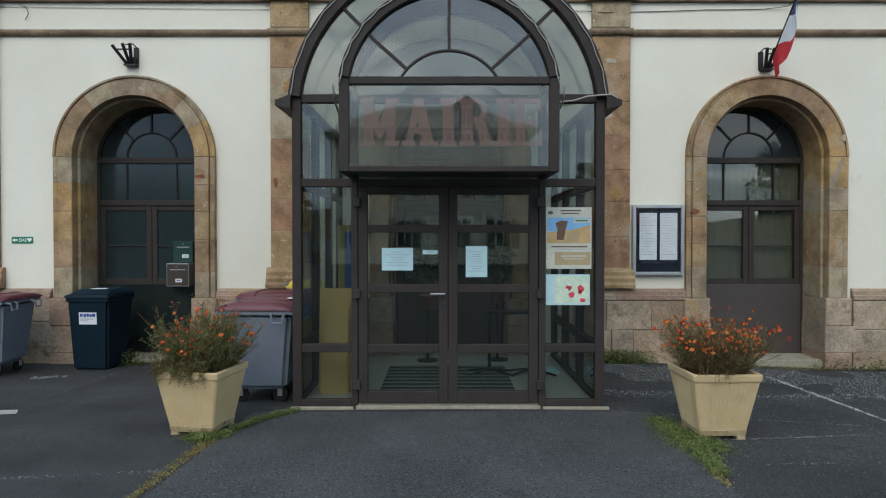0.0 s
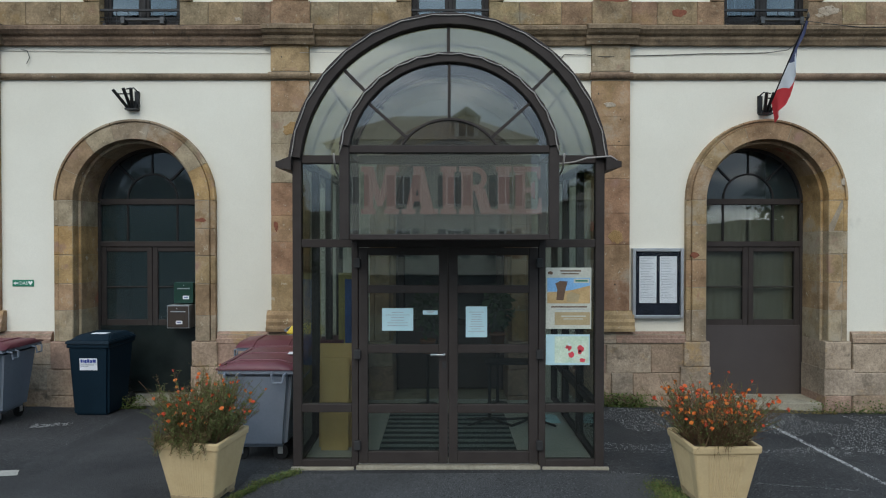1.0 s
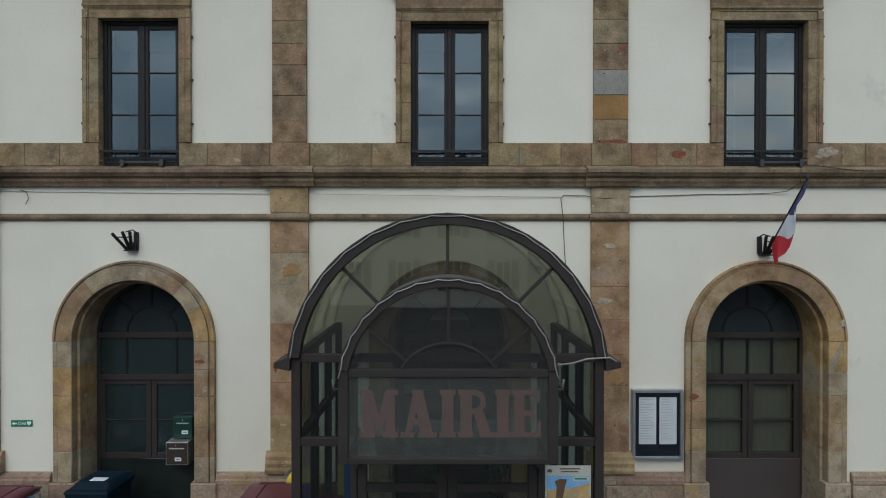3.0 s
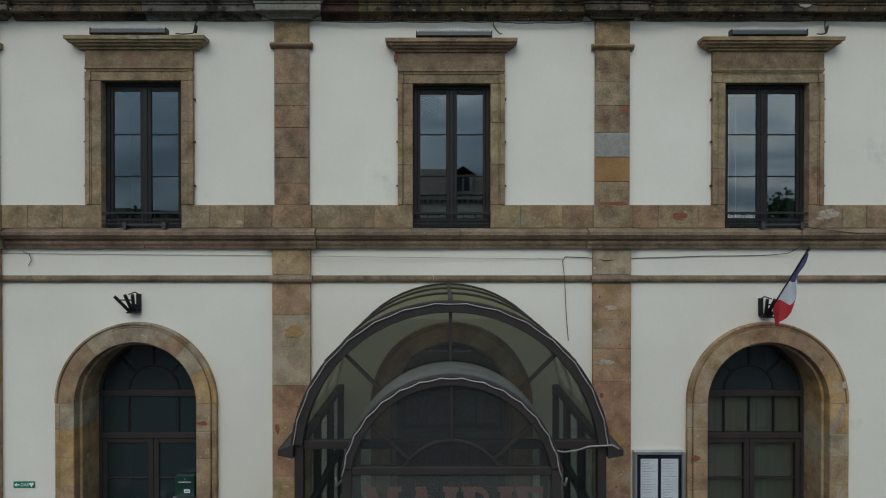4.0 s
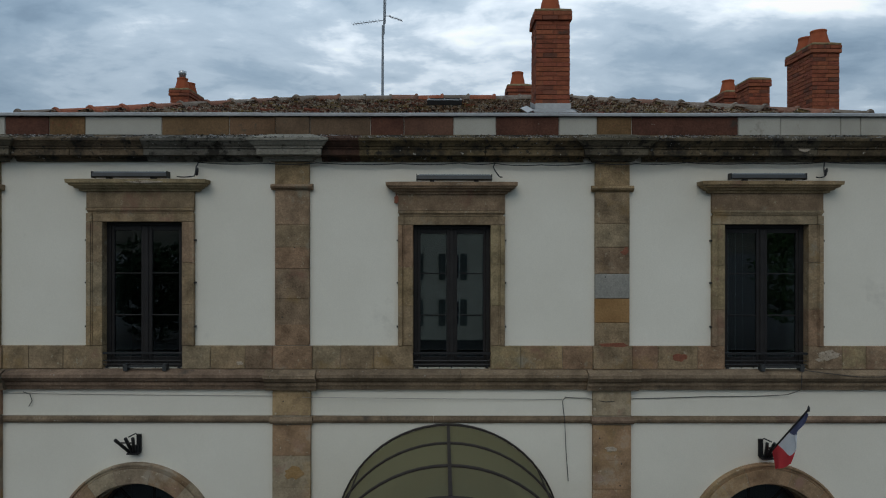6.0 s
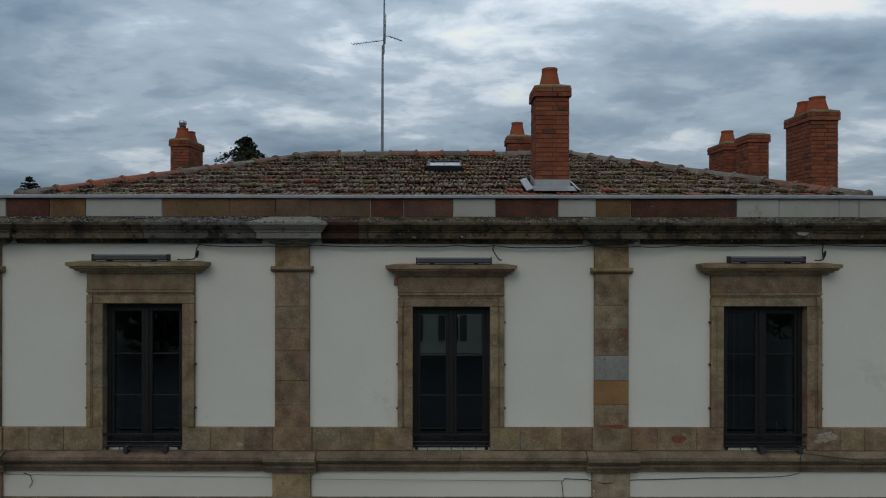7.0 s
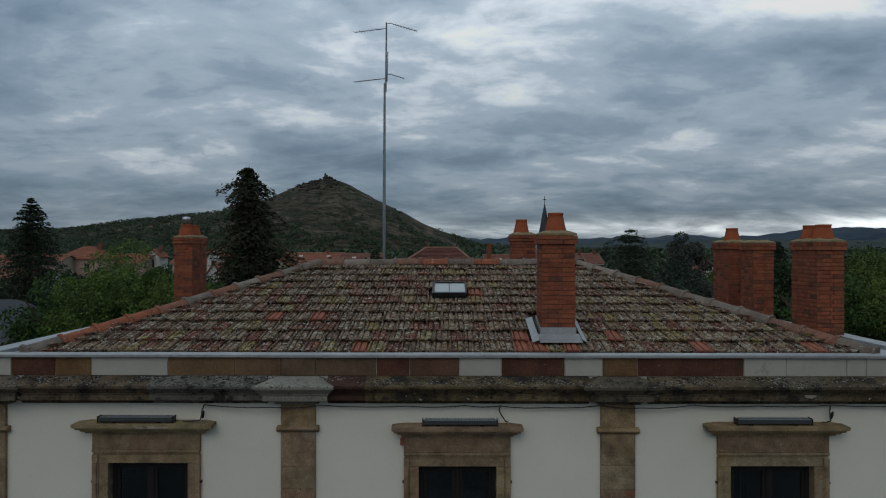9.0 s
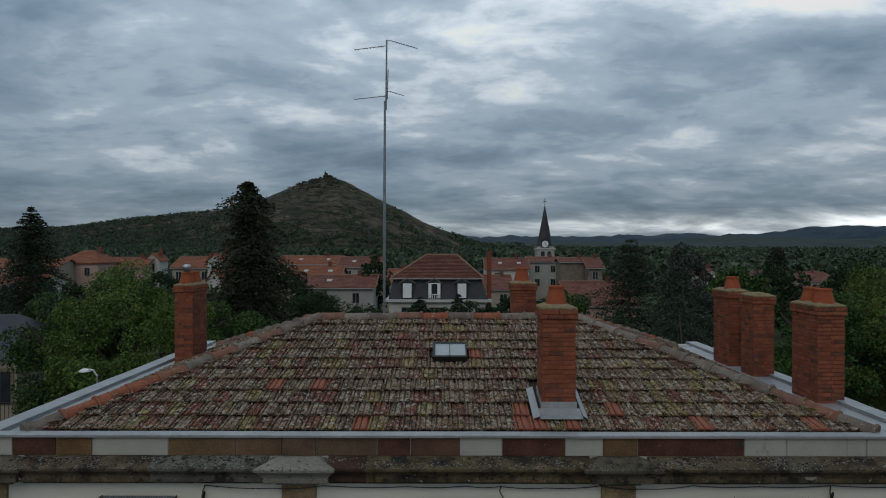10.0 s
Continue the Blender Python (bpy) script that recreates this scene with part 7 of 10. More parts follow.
def container(x, y, turn, label):
    """A four-wheeled refuse container, 1.22 m long; its long side faces local -y."""
    z = gz(x, y)
    th = thing("refuse_container", (x, y, z), label, "container", "refuse containers")
    m = pose(x, y, z, 0, 0, turn)
    I = Matrix.Identity(4)

    def put(name, bm, mat, label="", smooth=False, parent=th):
        bm.transform(m)
        return part(name, bm, mat, parent, label, smooth)

    bm = bmesh.new()
    frustum(bm, (-0.50, 0.50, -0.27, 0.27), (-0.585, 0.585, -0.345, 0.345), 0.14, 0.92, I)
    bmesh.ops.bevel(bm, geom=bm.edges[:], offset=0.045, segments=3, affect="EDGES")
    put("body", bm, M_BINGREY)
    bm = bmesh.new()
    for a, b, c, d in ((-0.61, 0.61, -0.375, -0.335), (-0.61, 0.61, 0.335, 0.375), (-0.61, -0.575, -0.335, 0.335), (0.575, 0.61, -0.335, 0.335)):
        box(bm, a, b, c, d, 0.905, 0.945)
    put("rim", bm, M_BINGREY)
    for s in (-1, 1):
        for t in (-0.23, 0.23):
            bm = bmesh.new()
            tube(bm, [(s * 0.61, t - 0.07, 0.915), (s * 0.665, t - 0.06, 0.905), (s * 0.67, t - 0.045, 0.83), (s * 0.67, t + 0.045, 0.83), (s * 0.665, t + 0.06, 0.905), (s * 0.61, t + 0.07, 0.915)], 0.013, 6)
            put("grip", bm, M_BINGREY)
    for t in (-0.30, 0.30):
        bm = bmesh.new()
        tube(bm, [(t - 0.16, -0.37, 0.915), (t - 0.15, -0.425, 0.905), (t - 0.12, -0.43, 0.84), (t + 0.12, -0.43, 0.84), (t + 0.15, -0.425, 0.905), (t + 0.16, -0.37, 0.915)], 0.013, 6)
        put("grip", bm, M_BINGREY)
    # the lid, domed from front to back, with raised ribs
    bm = bmesh.new()
    n, k = 10, 8
    grid = []
    for j in range(n + 1):
        v = j / n
        yy = -0.39 + 0.78 * v
        row = []
        for i in range(k + 1):
            u = -1 + 2 * i / k
            zz = 0.95 + 0.062 * min(1.0, 4.5 * v, 3.2 * (1 - v) + 0.25) * (1 - 0.3 * u ** 6)
            row.append(bm.verts.new((u * 0.625, yy, zz)))
        grid.append(row)
    for a, b in zip(grid, grid[1:]):
        for i in range(k):
            bm.faces.new((a[i], a[i + 1], b[i + 1], b[i]))
    edge = [e for e in bm.edges if e.is_boundary]
    ext = bmesh.ops.extrude_edge_only(bm, edges=edge)
    for v in ext["geom"]:
        if isinstance(v, bmesh.types.BMVert):
            v.co.z = 0.945
    lid = put("lid", bm, M_BINRED, "wine-red hinged lid", True)
    for u in (-0.42, 0.0, 0.42):
        bm = bmesh.new()
        pts = [(u, -0.39 + 0.78 * j / 8, 0.948 + 0.062 * min(1.0, 4.5 * j / 8, 3.2 * (1 - j / 8) + 0.25)) for j in range(9)]
        tube(bm, pts, 0.013, 6)
        put("lid_rib", bm, M_BINRED, "", True, lid)
    bm = bmesh.new()
    box(bm, -0.55, 0.55, 0.32, 0.40, 0.93, 0.985)
    bmesh.ops.bevel(bm, geom=bm.edges[:], offset=0.02, segments=2, affect="EDGES")
    put("hinge_bar", bm, M_BINRED, "", False, lid)
    for sx in (-0.42, 0.42):
        for sy in (-0.2, 0.2):
            bm = bmesh.new()
            lathe(bm, [(0.02, -0.022), (0.075, -0.022), (0.08, -0.012), (0.08, 0.012), (0.075, 0.022), (0.02, 0.022)], 0, 0, 14)
            bm.transform(pose(sx, sy, 0.082, 0, 90, 0))
            w = put("wheel", bm, M_WHEEL)
            bm = bmesh.new()
            box(bm, sx - 0.035, sx + 0.035, sy - 0.03, sy + 0.03, 0.155, 0.18)
            box(bm, sx - 0.034, sx - 0.027, sy - 0.025, sy + 0.025, 0.07, 0.16)
            box(bm, sx + 0.027, sx + 0.034, sy - 0.025, sy + 0.025, 0.07, 0.16)
            put("caster_fork", bm, M_ALU, "", False, w)
    return th, m


container(-5.88, 8.06, 0, "grey plastic refuse container with a wine-red lid by the plinth")
c1, m1 = container(-1.845, 6.93, 90, "grey plastic refuse container with a wine-red lid beside the porch")
bm = bmesh.new()
box(bm, -0.05, 0.05, -0.07, 0.07, 0, 0.003, pose(-1.60, 6.85, 1.022 + gz(-1.8, 7), 0, 0, 5))
part("sticker", bm, M_STICKER, c1, "white paper sticker")
container(-1.86, 8.08, 0, "grey plastic refuse container with a wine-red lid against the wall")


def wheelie_bin(x, y, turn, body, lid_mat, label, w=0.57, d=0.70, h=1.04, sticker=True):
    z = gz(x, y)
    th = thing("wheelie_bin", (x, y, z), label, "bin", "wheelie bins")
    m = pose(x, y, z, 0, 0, turn)
    I = Matrix.Identity(4)

    def put(name, bm, mat, label="", smooth=False, parent=th):
        bm.transform(m)
        return part(name, bm, mat, parent, label, smooth)

    bm = bmesh.new()
    frustum(bm, (-w * 0.40, w * 0.40, -d * 0.40, d * 0.30), (-w * 0.475, w * 0.475, -d * 0.48, d * 0.42), 0.0, h - 0.12, I)
    bmesh.ops.bevel(bm, geom=bm.edges[:], offset=0.03, segments=2, affect="EDGES")
    put("body", bm, body)
    bm = bmesh.new()
    box(bm, -w * 0.49, w * 0.49, -d * 0.50, d * 0.45, h - 0.155, h - 0.105)
    bmesh.ops.bevel(bm, geom=bm.edges[:], offset=0.01, segments=1, affect="EDGES")
    put("rim", bm, body)
    bm = bmesh.new()
    frustum(bm, (-w * 0.515, w * 0.515, -d * 0.53, d * 0.47), (-w * 0.50, w * 0.50, -d * 0.51, d * 0.46), h - 0.105, h - 0.06, I)
    frustum(bm, (-w * 0.47, w * 0.47, -d * 0.45, d * 0.44), (-w * 0.36, w * 0.36, -d * 0.26, d * 0.36), h - 0.062, h, I)
    bmesh.ops.bevel(bm, geom=bm.edges[:], offset=0.012, segments=2, affect="EDGES")
    put("lid", bm, lid_mat)
    bm = bmesh.new()
    tube(bm, [(-w * 0.38, d * 0.42, h - 0.09), (-w * 0.38, d * 0.53, h - 0.06), (w * 0.38, d * 0.53, h - 0.06), (w * 0.38, d * 0.42, h - 0.09)], 0.015, 6)
    put("handle", bm, body)
    for s in (-1, 1):
        bm = bmesh.new()
        lathe(bm, [(0.03, -0.022), (0.09, -0.022), (0.098, -0.01), (0.098, 0.01), (0.09, 0.022), (0.03, 0.022)], 0, 0, 16)
        bm.transform(pose(s * w * 0.45, d * 0.34, 0.10, 0, 90, 0))
        put("wheel", bm, M_WHEEL)
    if sticker:
        bm = bmesh.new()
        tilt = math.degrees(math.atan(d * 0.08 / (h - 0.12)))
        q = m @ pose(0, -d * 0.40, 0, tilt, 0, 0)
        for nm, a, b, c, e, mt, yy in (("label", -0.115, 0.115, 0.60, 0.755, M_STICKER, -0.004), ("print", -0.10, -0.075, 0.70, 0.74, M_INK, -0.0065), ("print", -0.068, -0.058, 0.70, 0.74, M_INK, -0.0065), ("print", -0.05, -0.022, 0.695, 0.735, M_INK, -0.0065), ("print", -0.014, 0.016, 0.70, 0.742, M_INK, -0.0065), ("print", 0.024, 0.054, 0.698, 0.732, M_INK, -0.0065), ("print", 0.060, 0.10, 0.70, 0.74, M_INK, -0.0065), ("seam", -0.115, 0.115, 0.683, 0.687, M_GREYINK, -0.0065), ("print", -0.10, 0.07, 0.665, 0.675, M_GREYINK, -0.0065), ("print", -0.10, 0.0, 0.645, 0.652, M_GREYINK, -0.0065)):
            bb = bmesh.new()
            box(bb, a, b, yy - 0.002, yy, c, e, q)
            part(nm, bb, mt, th, "white sticker with blue print" if nm == "label" else "")
        bm.free()
        bm = bmesh.new()
        box(bm, -0.08, 0.12, -0.14, -0.02, h + 0.001, h + 0.004)
        put("top_label", bm, M_STICKER)
    return th


wheelie_bin(-4.545, 8.58, -2, M_BINBLUE, M_BINBLUE, "dark blue plastic wheelie bin before the arched door")
wheelie_bin(-1.80, 8.55, 90, M_BINGREY, M_YELLOW, "grey wheelie bin with a yellow lid beside the porch", 0.40, 0.5, 1.12, False)

# ---- on the wall ----
board = thing("notice_board", (2.93, WALL, 1.03), "aluminium framed notice case with two printed sheets", "notice board")
nx0, nx1, nz0, nz1, ny = 2.585, 3.285, 1.035, 1.995, WALL - 0.002
frame_part("back_panel", [(nx0 + 0.02, nx1 - 0.02, ny - 0.05, ny, nz0 + 0.02, nz1 - 0.02)], material("navy_felt", [(0.008, 0.011, 0.02), (0.014, 0.018, 0.03)], 6, 0.9), board)
for b in ((nx0, nx0 + 0.045, nz0, nz1), (nx1 - 0.045, nx1, nz0, nz1), (nx0 + 0.045, nx1 - 0.045, nz0, nz0 + 0.045), (nx0 + 0.045, nx1 - 0.045, nz1 - 0.045, nz1)):
    frame_part("frame_bar", [(b[0], b[1], ny - 0.085, ny, b[2], b[3])], M_ALU, board)
for a in (2.685, 2.965):
    sheet_ob = frame_part("notice", [(a, a + 0.235, ny - 0.0545, ny - 0.0515, nz0 + 0.21, nz0 + 0.85)], M_STICKER, board)
    for i in range(16):
        bm = bmesh.new()
        w = 0.19 * (0.5 + 0.5 * random.Random(i + int(a * 100)).random())
        box(bm, a + 0.02, a + 0.02 + w, ny - 0.056, ny - 0.0548, nz0 + 0.82 - i * 0.036, nz0 + 0.826 - i * 0.036)
        part("print_line", bm, M_GREYINK, sheet_ob)
pane_box(nx0 + 0.045, nx1 - 0.045, ny - 0.075, ny - 0.071, nz0 + 0.045, nz1 - 0.045, board, M_CLEAR)

M_SIGNGREEN = material("green_sign", [(0.0, 0.16, 0.085), (0.0, 0.19, 0.10)], 4, 0.5, bump=0.0, grain=0.03)
M_WHITE = material("white_paint", [(0.72, 0.72, 0.70), (0.78, 0.78, 0.76)], 4, 0.6, bump=0.0, grain=0.03)
dae = thing("direction_sign", (-5.77, WALL, 1.47), "small green sign with a white arrow, letters DAE and a heart", "sign")
sx0, sx1, sz0, sz1 = -5.925, -5.630, 1.468, 1.560
frame_part("plate", [(sx0, sx1, WALL - 0.010, WALL - 0.001, sz0, sz1)], M_SIGNGREEN, dae)


def text_part(body, x, y, z, size, mat, parent):
    cu = bpy.data.curves.new("lettering", "FONT")
    cu.body, cu.size, cu.align_x, cu.extrude = body, size, "LEFT", 0.0008
    tmp = bpy.data.objects.new("tmp_text", cu)
    scene.collection.objects.link(tmp)
    bpy.context.view_layer.update()
    me = bpy.data.meshes.new_from_object(tmp.evaluated_get(bpy.context.evaluated_depsgraph_get()))
    bpy.data.objects.remove(tmp)
    me.transform(pose(x, y, z, 90, 0, 0))
    me.materials.clear()
    me.materials.append(mat)
    ob = new("lettering", me)
    ob.parent = parent
    ob.matrix_parent_inverse = world_of(parent).inverted()
    return ob


text_part("DAE", sx0 + 0.10, WALL - 0.011, sz0 + 0.026, 0.06, M_WHITE, dae)
bm = bmesh.new()
cz0 = (sz0 + sz1) / 2
slab(bm, [(sx0 + 0.015, cz0), (sx0 + 0.045, cz0 - 0.025), (sx0 + 0.045, cz0 - 0.009), (sx0 + 0.085, cz0 - 0.009), (sx0 + 0.085, cz0 + 0.009), (sx0 + 0.045, cz0 + 0.009), (sx0 + 0.045, cz0 + 0.025)], WALL - 0.012, WALL - 0.010, 0.0003)
part("arrow", bm, M_WHITE, dae)
bm = bmesh.new()
hx = sx1 - 0.045
heart = [(hx + 0.030 * math.sin(t) ** 3, cz0 + 0.004 + 0.0024 * (11 * math.cos(t) - 5 * math.cos(2 * t) - 2 * math.cos(3 * t) - math.cos(4 * t))) for t in [2 * math.pi * i / 20 for i in range(20)]]
slab(bm, heart, WALL - 0.012, WALL - 0.010, 0.0003)
part("heart", bm, M_WHITE, dae)

# letter boxes on the door
M_GREENBOX = material("dark_green_enamel", [(0.006, 0.035, 0.024), (0.01, 0.045, 0.03)], 4, 0.35, bump=0.02)
M_BROWNBOX = material("brown_enamel", [(0.035, 0.024, 0.018), (0.045, 0.032, 0.024)], 4, 0.4, bump=0.02)
for nm, x0, x1, z0, z1, mt, lab, dep in (("upper", -3.86, -3.58, 1.20, 1.50, M_GREENBOX, "dark green metal letter box on the door", 0.10), ("lower", -3.90, -3.585, 0.86, 1.185, M_BROWNBOX, "brown metal letter box with a pale edge", 0.24)):
    yb = WALL + 0.462
    lb = thing("letter_box", ((x0 + x1) / 2, yb, z0), lab, "letter box", "letter boxes")
    frame_part("case", [(x0, x1, yb - dep, yb, z0, z1)], mt if nm == "upper" else M_ALU, lb)
    if nm == "lower":
        frame_part("front_plate", [(x0 + 0.012, x1 - 0.012, yb - dep - 0.006, yb - dep, z0 + 0.012, z1 - 0.012)], mt, lb)
    f = yb - dep - (0.006 if nm == "lower" else 0)
    frame_part("slot", [(x0 + 0.05, x1 - 0.05, f - 0.006, f, z1 - 0.095, z1 - 0.08)], M_ALU, lb)
    frame_part("name_card", [(x0 + 0.13, x0 + 0.22, f - 0.003, f, z0 + 0.06, z0 + 0.11)], M_STICKER, lb)
    frame_part("card_print", [(x0 + 0.145, x0 + 0.205, f - 0.004, f - 0.003, z0 + 0.08, z0 + 0.09)], M_INK, lb)
    frame_part("lock", [(x0 + 0.135, x0 + 0.15, f - 0.008, f, z1 - 0.05, z1 - 0.035)], M_ALU, lb)


# iron flag holders over the arches
def flag_holder(cx, mirror, z=3.90):
    th = thing("flag_holder", (cx, WALL, z), "black iron flag holder fixed over the arch", "flag holder", "flag holders")
    s = mirror
    bm = bmesh.new()
    box(bm, cx - 0.075, cx + 0.085, WALL - 0.10, WALL - 0.001, z - 0.02, z + 0.0)
    box(bm, cx + s * 0.06 - 0.03, cx + s * 0.06 + 0.03, WALL - 0.03, WALL, z, z + 0.24)
    part("bracket", bm, M_BLACK, th)
    for dx, top in ((-s * 0.17, 0.22), (-s * 0.03, 0.24), (s * 0.07, 0.24)):
        bm = bmesh.new()
        tube(bm, [(cx + dx * 0.25, WALL - 0.06, z), (cx + dx, WALL - 0.22, z + top)], 0.022, 8)
        part("socket", bm, M_BLACK, th)
    bm = bmesh.new()
    tube(bm, [(cx - s * 0.15, WALL - 0.19, z + 0.17), (cx + s * 0.06, WALL - 0.19, z + 0.17)], 0.010, 6)
    tube(bm, [(cx - s * 0.02, WALL - 0.16, z + 0.24), (cx + s * 0.05, WALL - 0.10, z + 0.27), (cx + s * 0.09, WALL - 0.03, z + 0.22)], 0.009, 6)
    part("tie_bar", bm, M_BLACK, th)
    bm = bmesh.new()
    slab(bm, [(cx - 0.07, z), (cx + 0.07, z), (cx + 0.07, z + 0.10), (cx - s * 0.02, z + 0.11)], WALL - 0.07, WALL - 0.05, 0.003)
    part("gusset", bm, M_BLACK, th)


flag_holder(-4.25, 1)
flag_holder(4.40, -1, 3.84)

# the flag on its slanting pole
M_FLAG = [material("flag_" + n, [a, b], 4, 0.8, bump=0.05, grain=0.05) for n, a, b in (("blue", (0.070, 0.080, 0.155), (0.09, 0.10, 0.18)), ("white", (0.62, 0.64, 0.68), (0.70, 0.71, 0.74)), ("red", (0.55, 0.045, 0.055), (0.62, 0.06, 0.07)))]
flag = thing("flag", (4.42, WALL - 0.08, 3.92), "blue, white and red flag drooping from a slanting black pole", "flag")
P0, P1 = Vector((4.43, WALL - 0.10, 3.92)), Vector((4.35, WALL - 1.16, 4.77))
bm = bmesh.new()
tube(bm, [P0, P1], 0.012, 8)
lathe(bm, [(0.004, P1.z - 0.03), (0.016, P1.z - 0.015), (0.016, P1.z + 0.015), (0.003, P1.z + 0.05)], P1.x, P1.y, 8)
part("pole", bm, M_BLACK, flag)


def flag_point(a, h):
    """A point of the drooping cloth: a along the pole, h down the hang."""
    drop = np.interp(a, (0.0, 0.25, 0.5, 0.6, 0.8, 1.0), (0.22, 0.34, 0.40, 0.26, 0.13, 0.03)) * h
    p = P0.lerp(P1, 0.04 + 0.94 * a)
    ripple = 0.035 * math.sin(11 * a + 2.2 * h) * h + 0.018 * math.sin(23 * a) * h
    return p + Vector((ripple + 0.05 * h * (1 - a), -0.02 * math.sin(9 * a) * h, -drop - 0.01))


def cloth_band(name, lo, hi, mat):
    bm = bmesh.new()
    rows = []
    for j in range(13):
        h = j / 12
        a0, a1 = lo(h), hi(h)
        rows.append([bm.verts.new(flag_point(a0 + (a1 - a0) * i / 12, h)) for i in range(13)])
    for a, b in zip(rows, rows[1:]):
        for i in range(12):
            bm.faces.new((a[i], a[i + 1], b[i + 1], b[i]))
    part(name, bm, mat, flag, "", True)


cloth_band("blue_band", lambda h: 0.52 + 0.26 * h, lambda h: 1.0, M_FLAG[0])
cloth_band("white_band", lambda h: 0.18 + 0.42 * h, lambda h: 0.52 + 0.26 * h, M_FLAG[1])
cloth_band("red_band", lambda h: 0.02 - 0.06 * h, lambda h: 0.18 + 0.42 * h, M_FLAG[2])

# light bars on the window hoods
M_LAMPBODY = material("dark_grey_aluminium", [(0.042, 0.044, 0.044), (0.060, 0.062, 0.062)], 6, 0.45, 0.4, bump=0.02)
M_LAMPGLASS = material("lamp_lens_strip", [(0.20, 0.24, 0.27), (0.28, 0.32, 0.35)], 60, 0.25, bump=0.1, bump_scale=120)
for c, dx in zip(WINDOWS, (-0.11, 0.03, -0.04)):
    lb = thing("light_bar", (c + dx, WALL - 0.12, 7.64), "long dark floodlight bar lying on the window hood", "floodlight", "floodlight bars")
    x0, x1, y = c + dx - 0.50, c + dx + 0.50, WALL - 0.13
    zl = 7.62 - HOOD_DROP[c]
    bm = bmesh.new()
    moulding(bm, [(y - 0.055, zl + 0.042), (y - 0.035, zl + 0.030), (y + 0.05, zl + 0.030), (y + 0.055, zl + 0.080), (y - 0.01, zl + 0.100), (y - 0.05, zl + 0.092)], x0, x1)
    part("housing", bm, M_LAMPBODY, lb)
    bm = bmesh.new()
    box(bm, x0 + 0.02, x1 - 0.02, y - 0.045, y + 0.035, zl + 0.090, zl + 0.104)
    part("lens", bm, M_LAMPGLASS, lb)
    for i in range(26):
        bm = bmesh.new()
        xx = x0 + 0.035 + i * 0.0365
        box(bm, xx, xx + 0.012, y - 0.05, y + 0.036, zl + 0.103, zl + 0.107)
        part("lens_rib", bm, M_LAMPBODY, lb)
    for xe in (x0 - 0.012, x1):
        bm = soft_box(xe, xe + 0.012, y - 0.06, y + 0.06, zl + 0.020, zl + 0.110, 0.004, 1)
        part("end_cap", bm, M_BLACK, lb)
    for xe in (x0 + 0.2, x1 - 0.2):
        bm = bmesh.new()
        box(bm, xe - 0.03, xe + 0.03, y - 0.02, y + 0.05, zl + -0.005, zl + 0.032)
        part("foot", bm, M_BLACK, lb)


def cable(pts, r, label, sag=0.0, mat=None):
    out = []
    for a, b in zip(pts, pts[1:]):
        for k in range(6):
            t = k / 6
            p = Vector(a).lerp(Vector(b), t)
            p.z -= sag * 4 * t * (1 - t)
            out.append(p)
    out.append(Vector(pts[-1]))
    bm = bmesh.new()
    tube(bm, out, r, 5)
    return tagged(as_object("cable", bm, mat or M_CABLE, True), label, "cable", "facade cables")


yc = WALL - 0.07
cable([(-3.36, yc, 7.862), (-2.4, yc - 0.06, 7.842), (-1.75, yc, 7.857), (-0.6, yc, 7.847), (0.2, yc, 7.857), (0.68, yc, 7.852), (1.3, yc, 7.832), (2.05, yc, 7.862), (2.6, yc - 0.06, 7.842), (3.3, yc, 7.867), (4.2, yc, 7.857), (5.18, yc, 7.872), (6.4, yc, 7.862)], 0.007, "black cable slung under the cornice", 0.018)
for x in (-3.37, 5.19):
    bm = bmesh.new()
    lathe(bm, [(0.010, -0.05), (0.018, -0.04), (0.020, 0.02), (0.014, 0.05), (0.009, 0.06)], 0, 0, 8)
    bm.transform(pose(x, yc - 0.015, 7.73, 8, 12, 0))
    tagged(as_object("cable_connector", bm, M_BLACK, True), "black plug connector on the floodlight cable", "connector", "cable connectors")
for x0, x1, zz in ((-3.36, -3.62, 7.66), (0.68, 0.78, 7.66), (5.18, 5.02, 7.66)):
    cable([(x0, yc, 7.862), (x0 - 0.02, yc - 0.02, 7.802), (x0 - 0.03 if x1 < x0 else x0 + 0.06, yc - 0.06, 7.67), (x1, yc - 0.08, 7.66)], 0.009, "black cable dropping to the floodlight bar", 0.01)
cable([(6.7, yc, 5.02), (6.1, WALL - 0.17, 4.97), (5.6, WALL - 0.18, 4.965), (4.86, WALL - 0.18, 5.05), (4.80, WALL - 0.21, 5.04), (4.79, WALL - 0.21, 4.80), (4.70, WALL - 0.05, 4.70), (4.4, WALL - 0.012, 4.67), (3.6, WALL - 0.012, 4.66), (2.6, WALL - 0.012, 4.63), (2.2, WALL - 0.075, 4.60), (1.95, WALL - 0.02, 4.64), (1.66, WALL - 0.015, 4.65), (1.62, WALL - 0.015, 4.60), (1.64, WALL - 0.07, 4.35), (1.67, WALL - 0.015, 3.9), (1.70, WALL - 0.02, 3.5)], 0.005, "thin black cable run along the wall to the porch", 0.004)
cable([(-6.1, WALL - 0.01, 4.70), (-2.4, WALL - 0.012, 4.665), (-1.8, WALL - 0.075, 4.66), (1.62, WALL - 0.012, 4.62)], 0.0035, "thin grey wire stretched along the wall", 0.004, M_GREYCABLE)
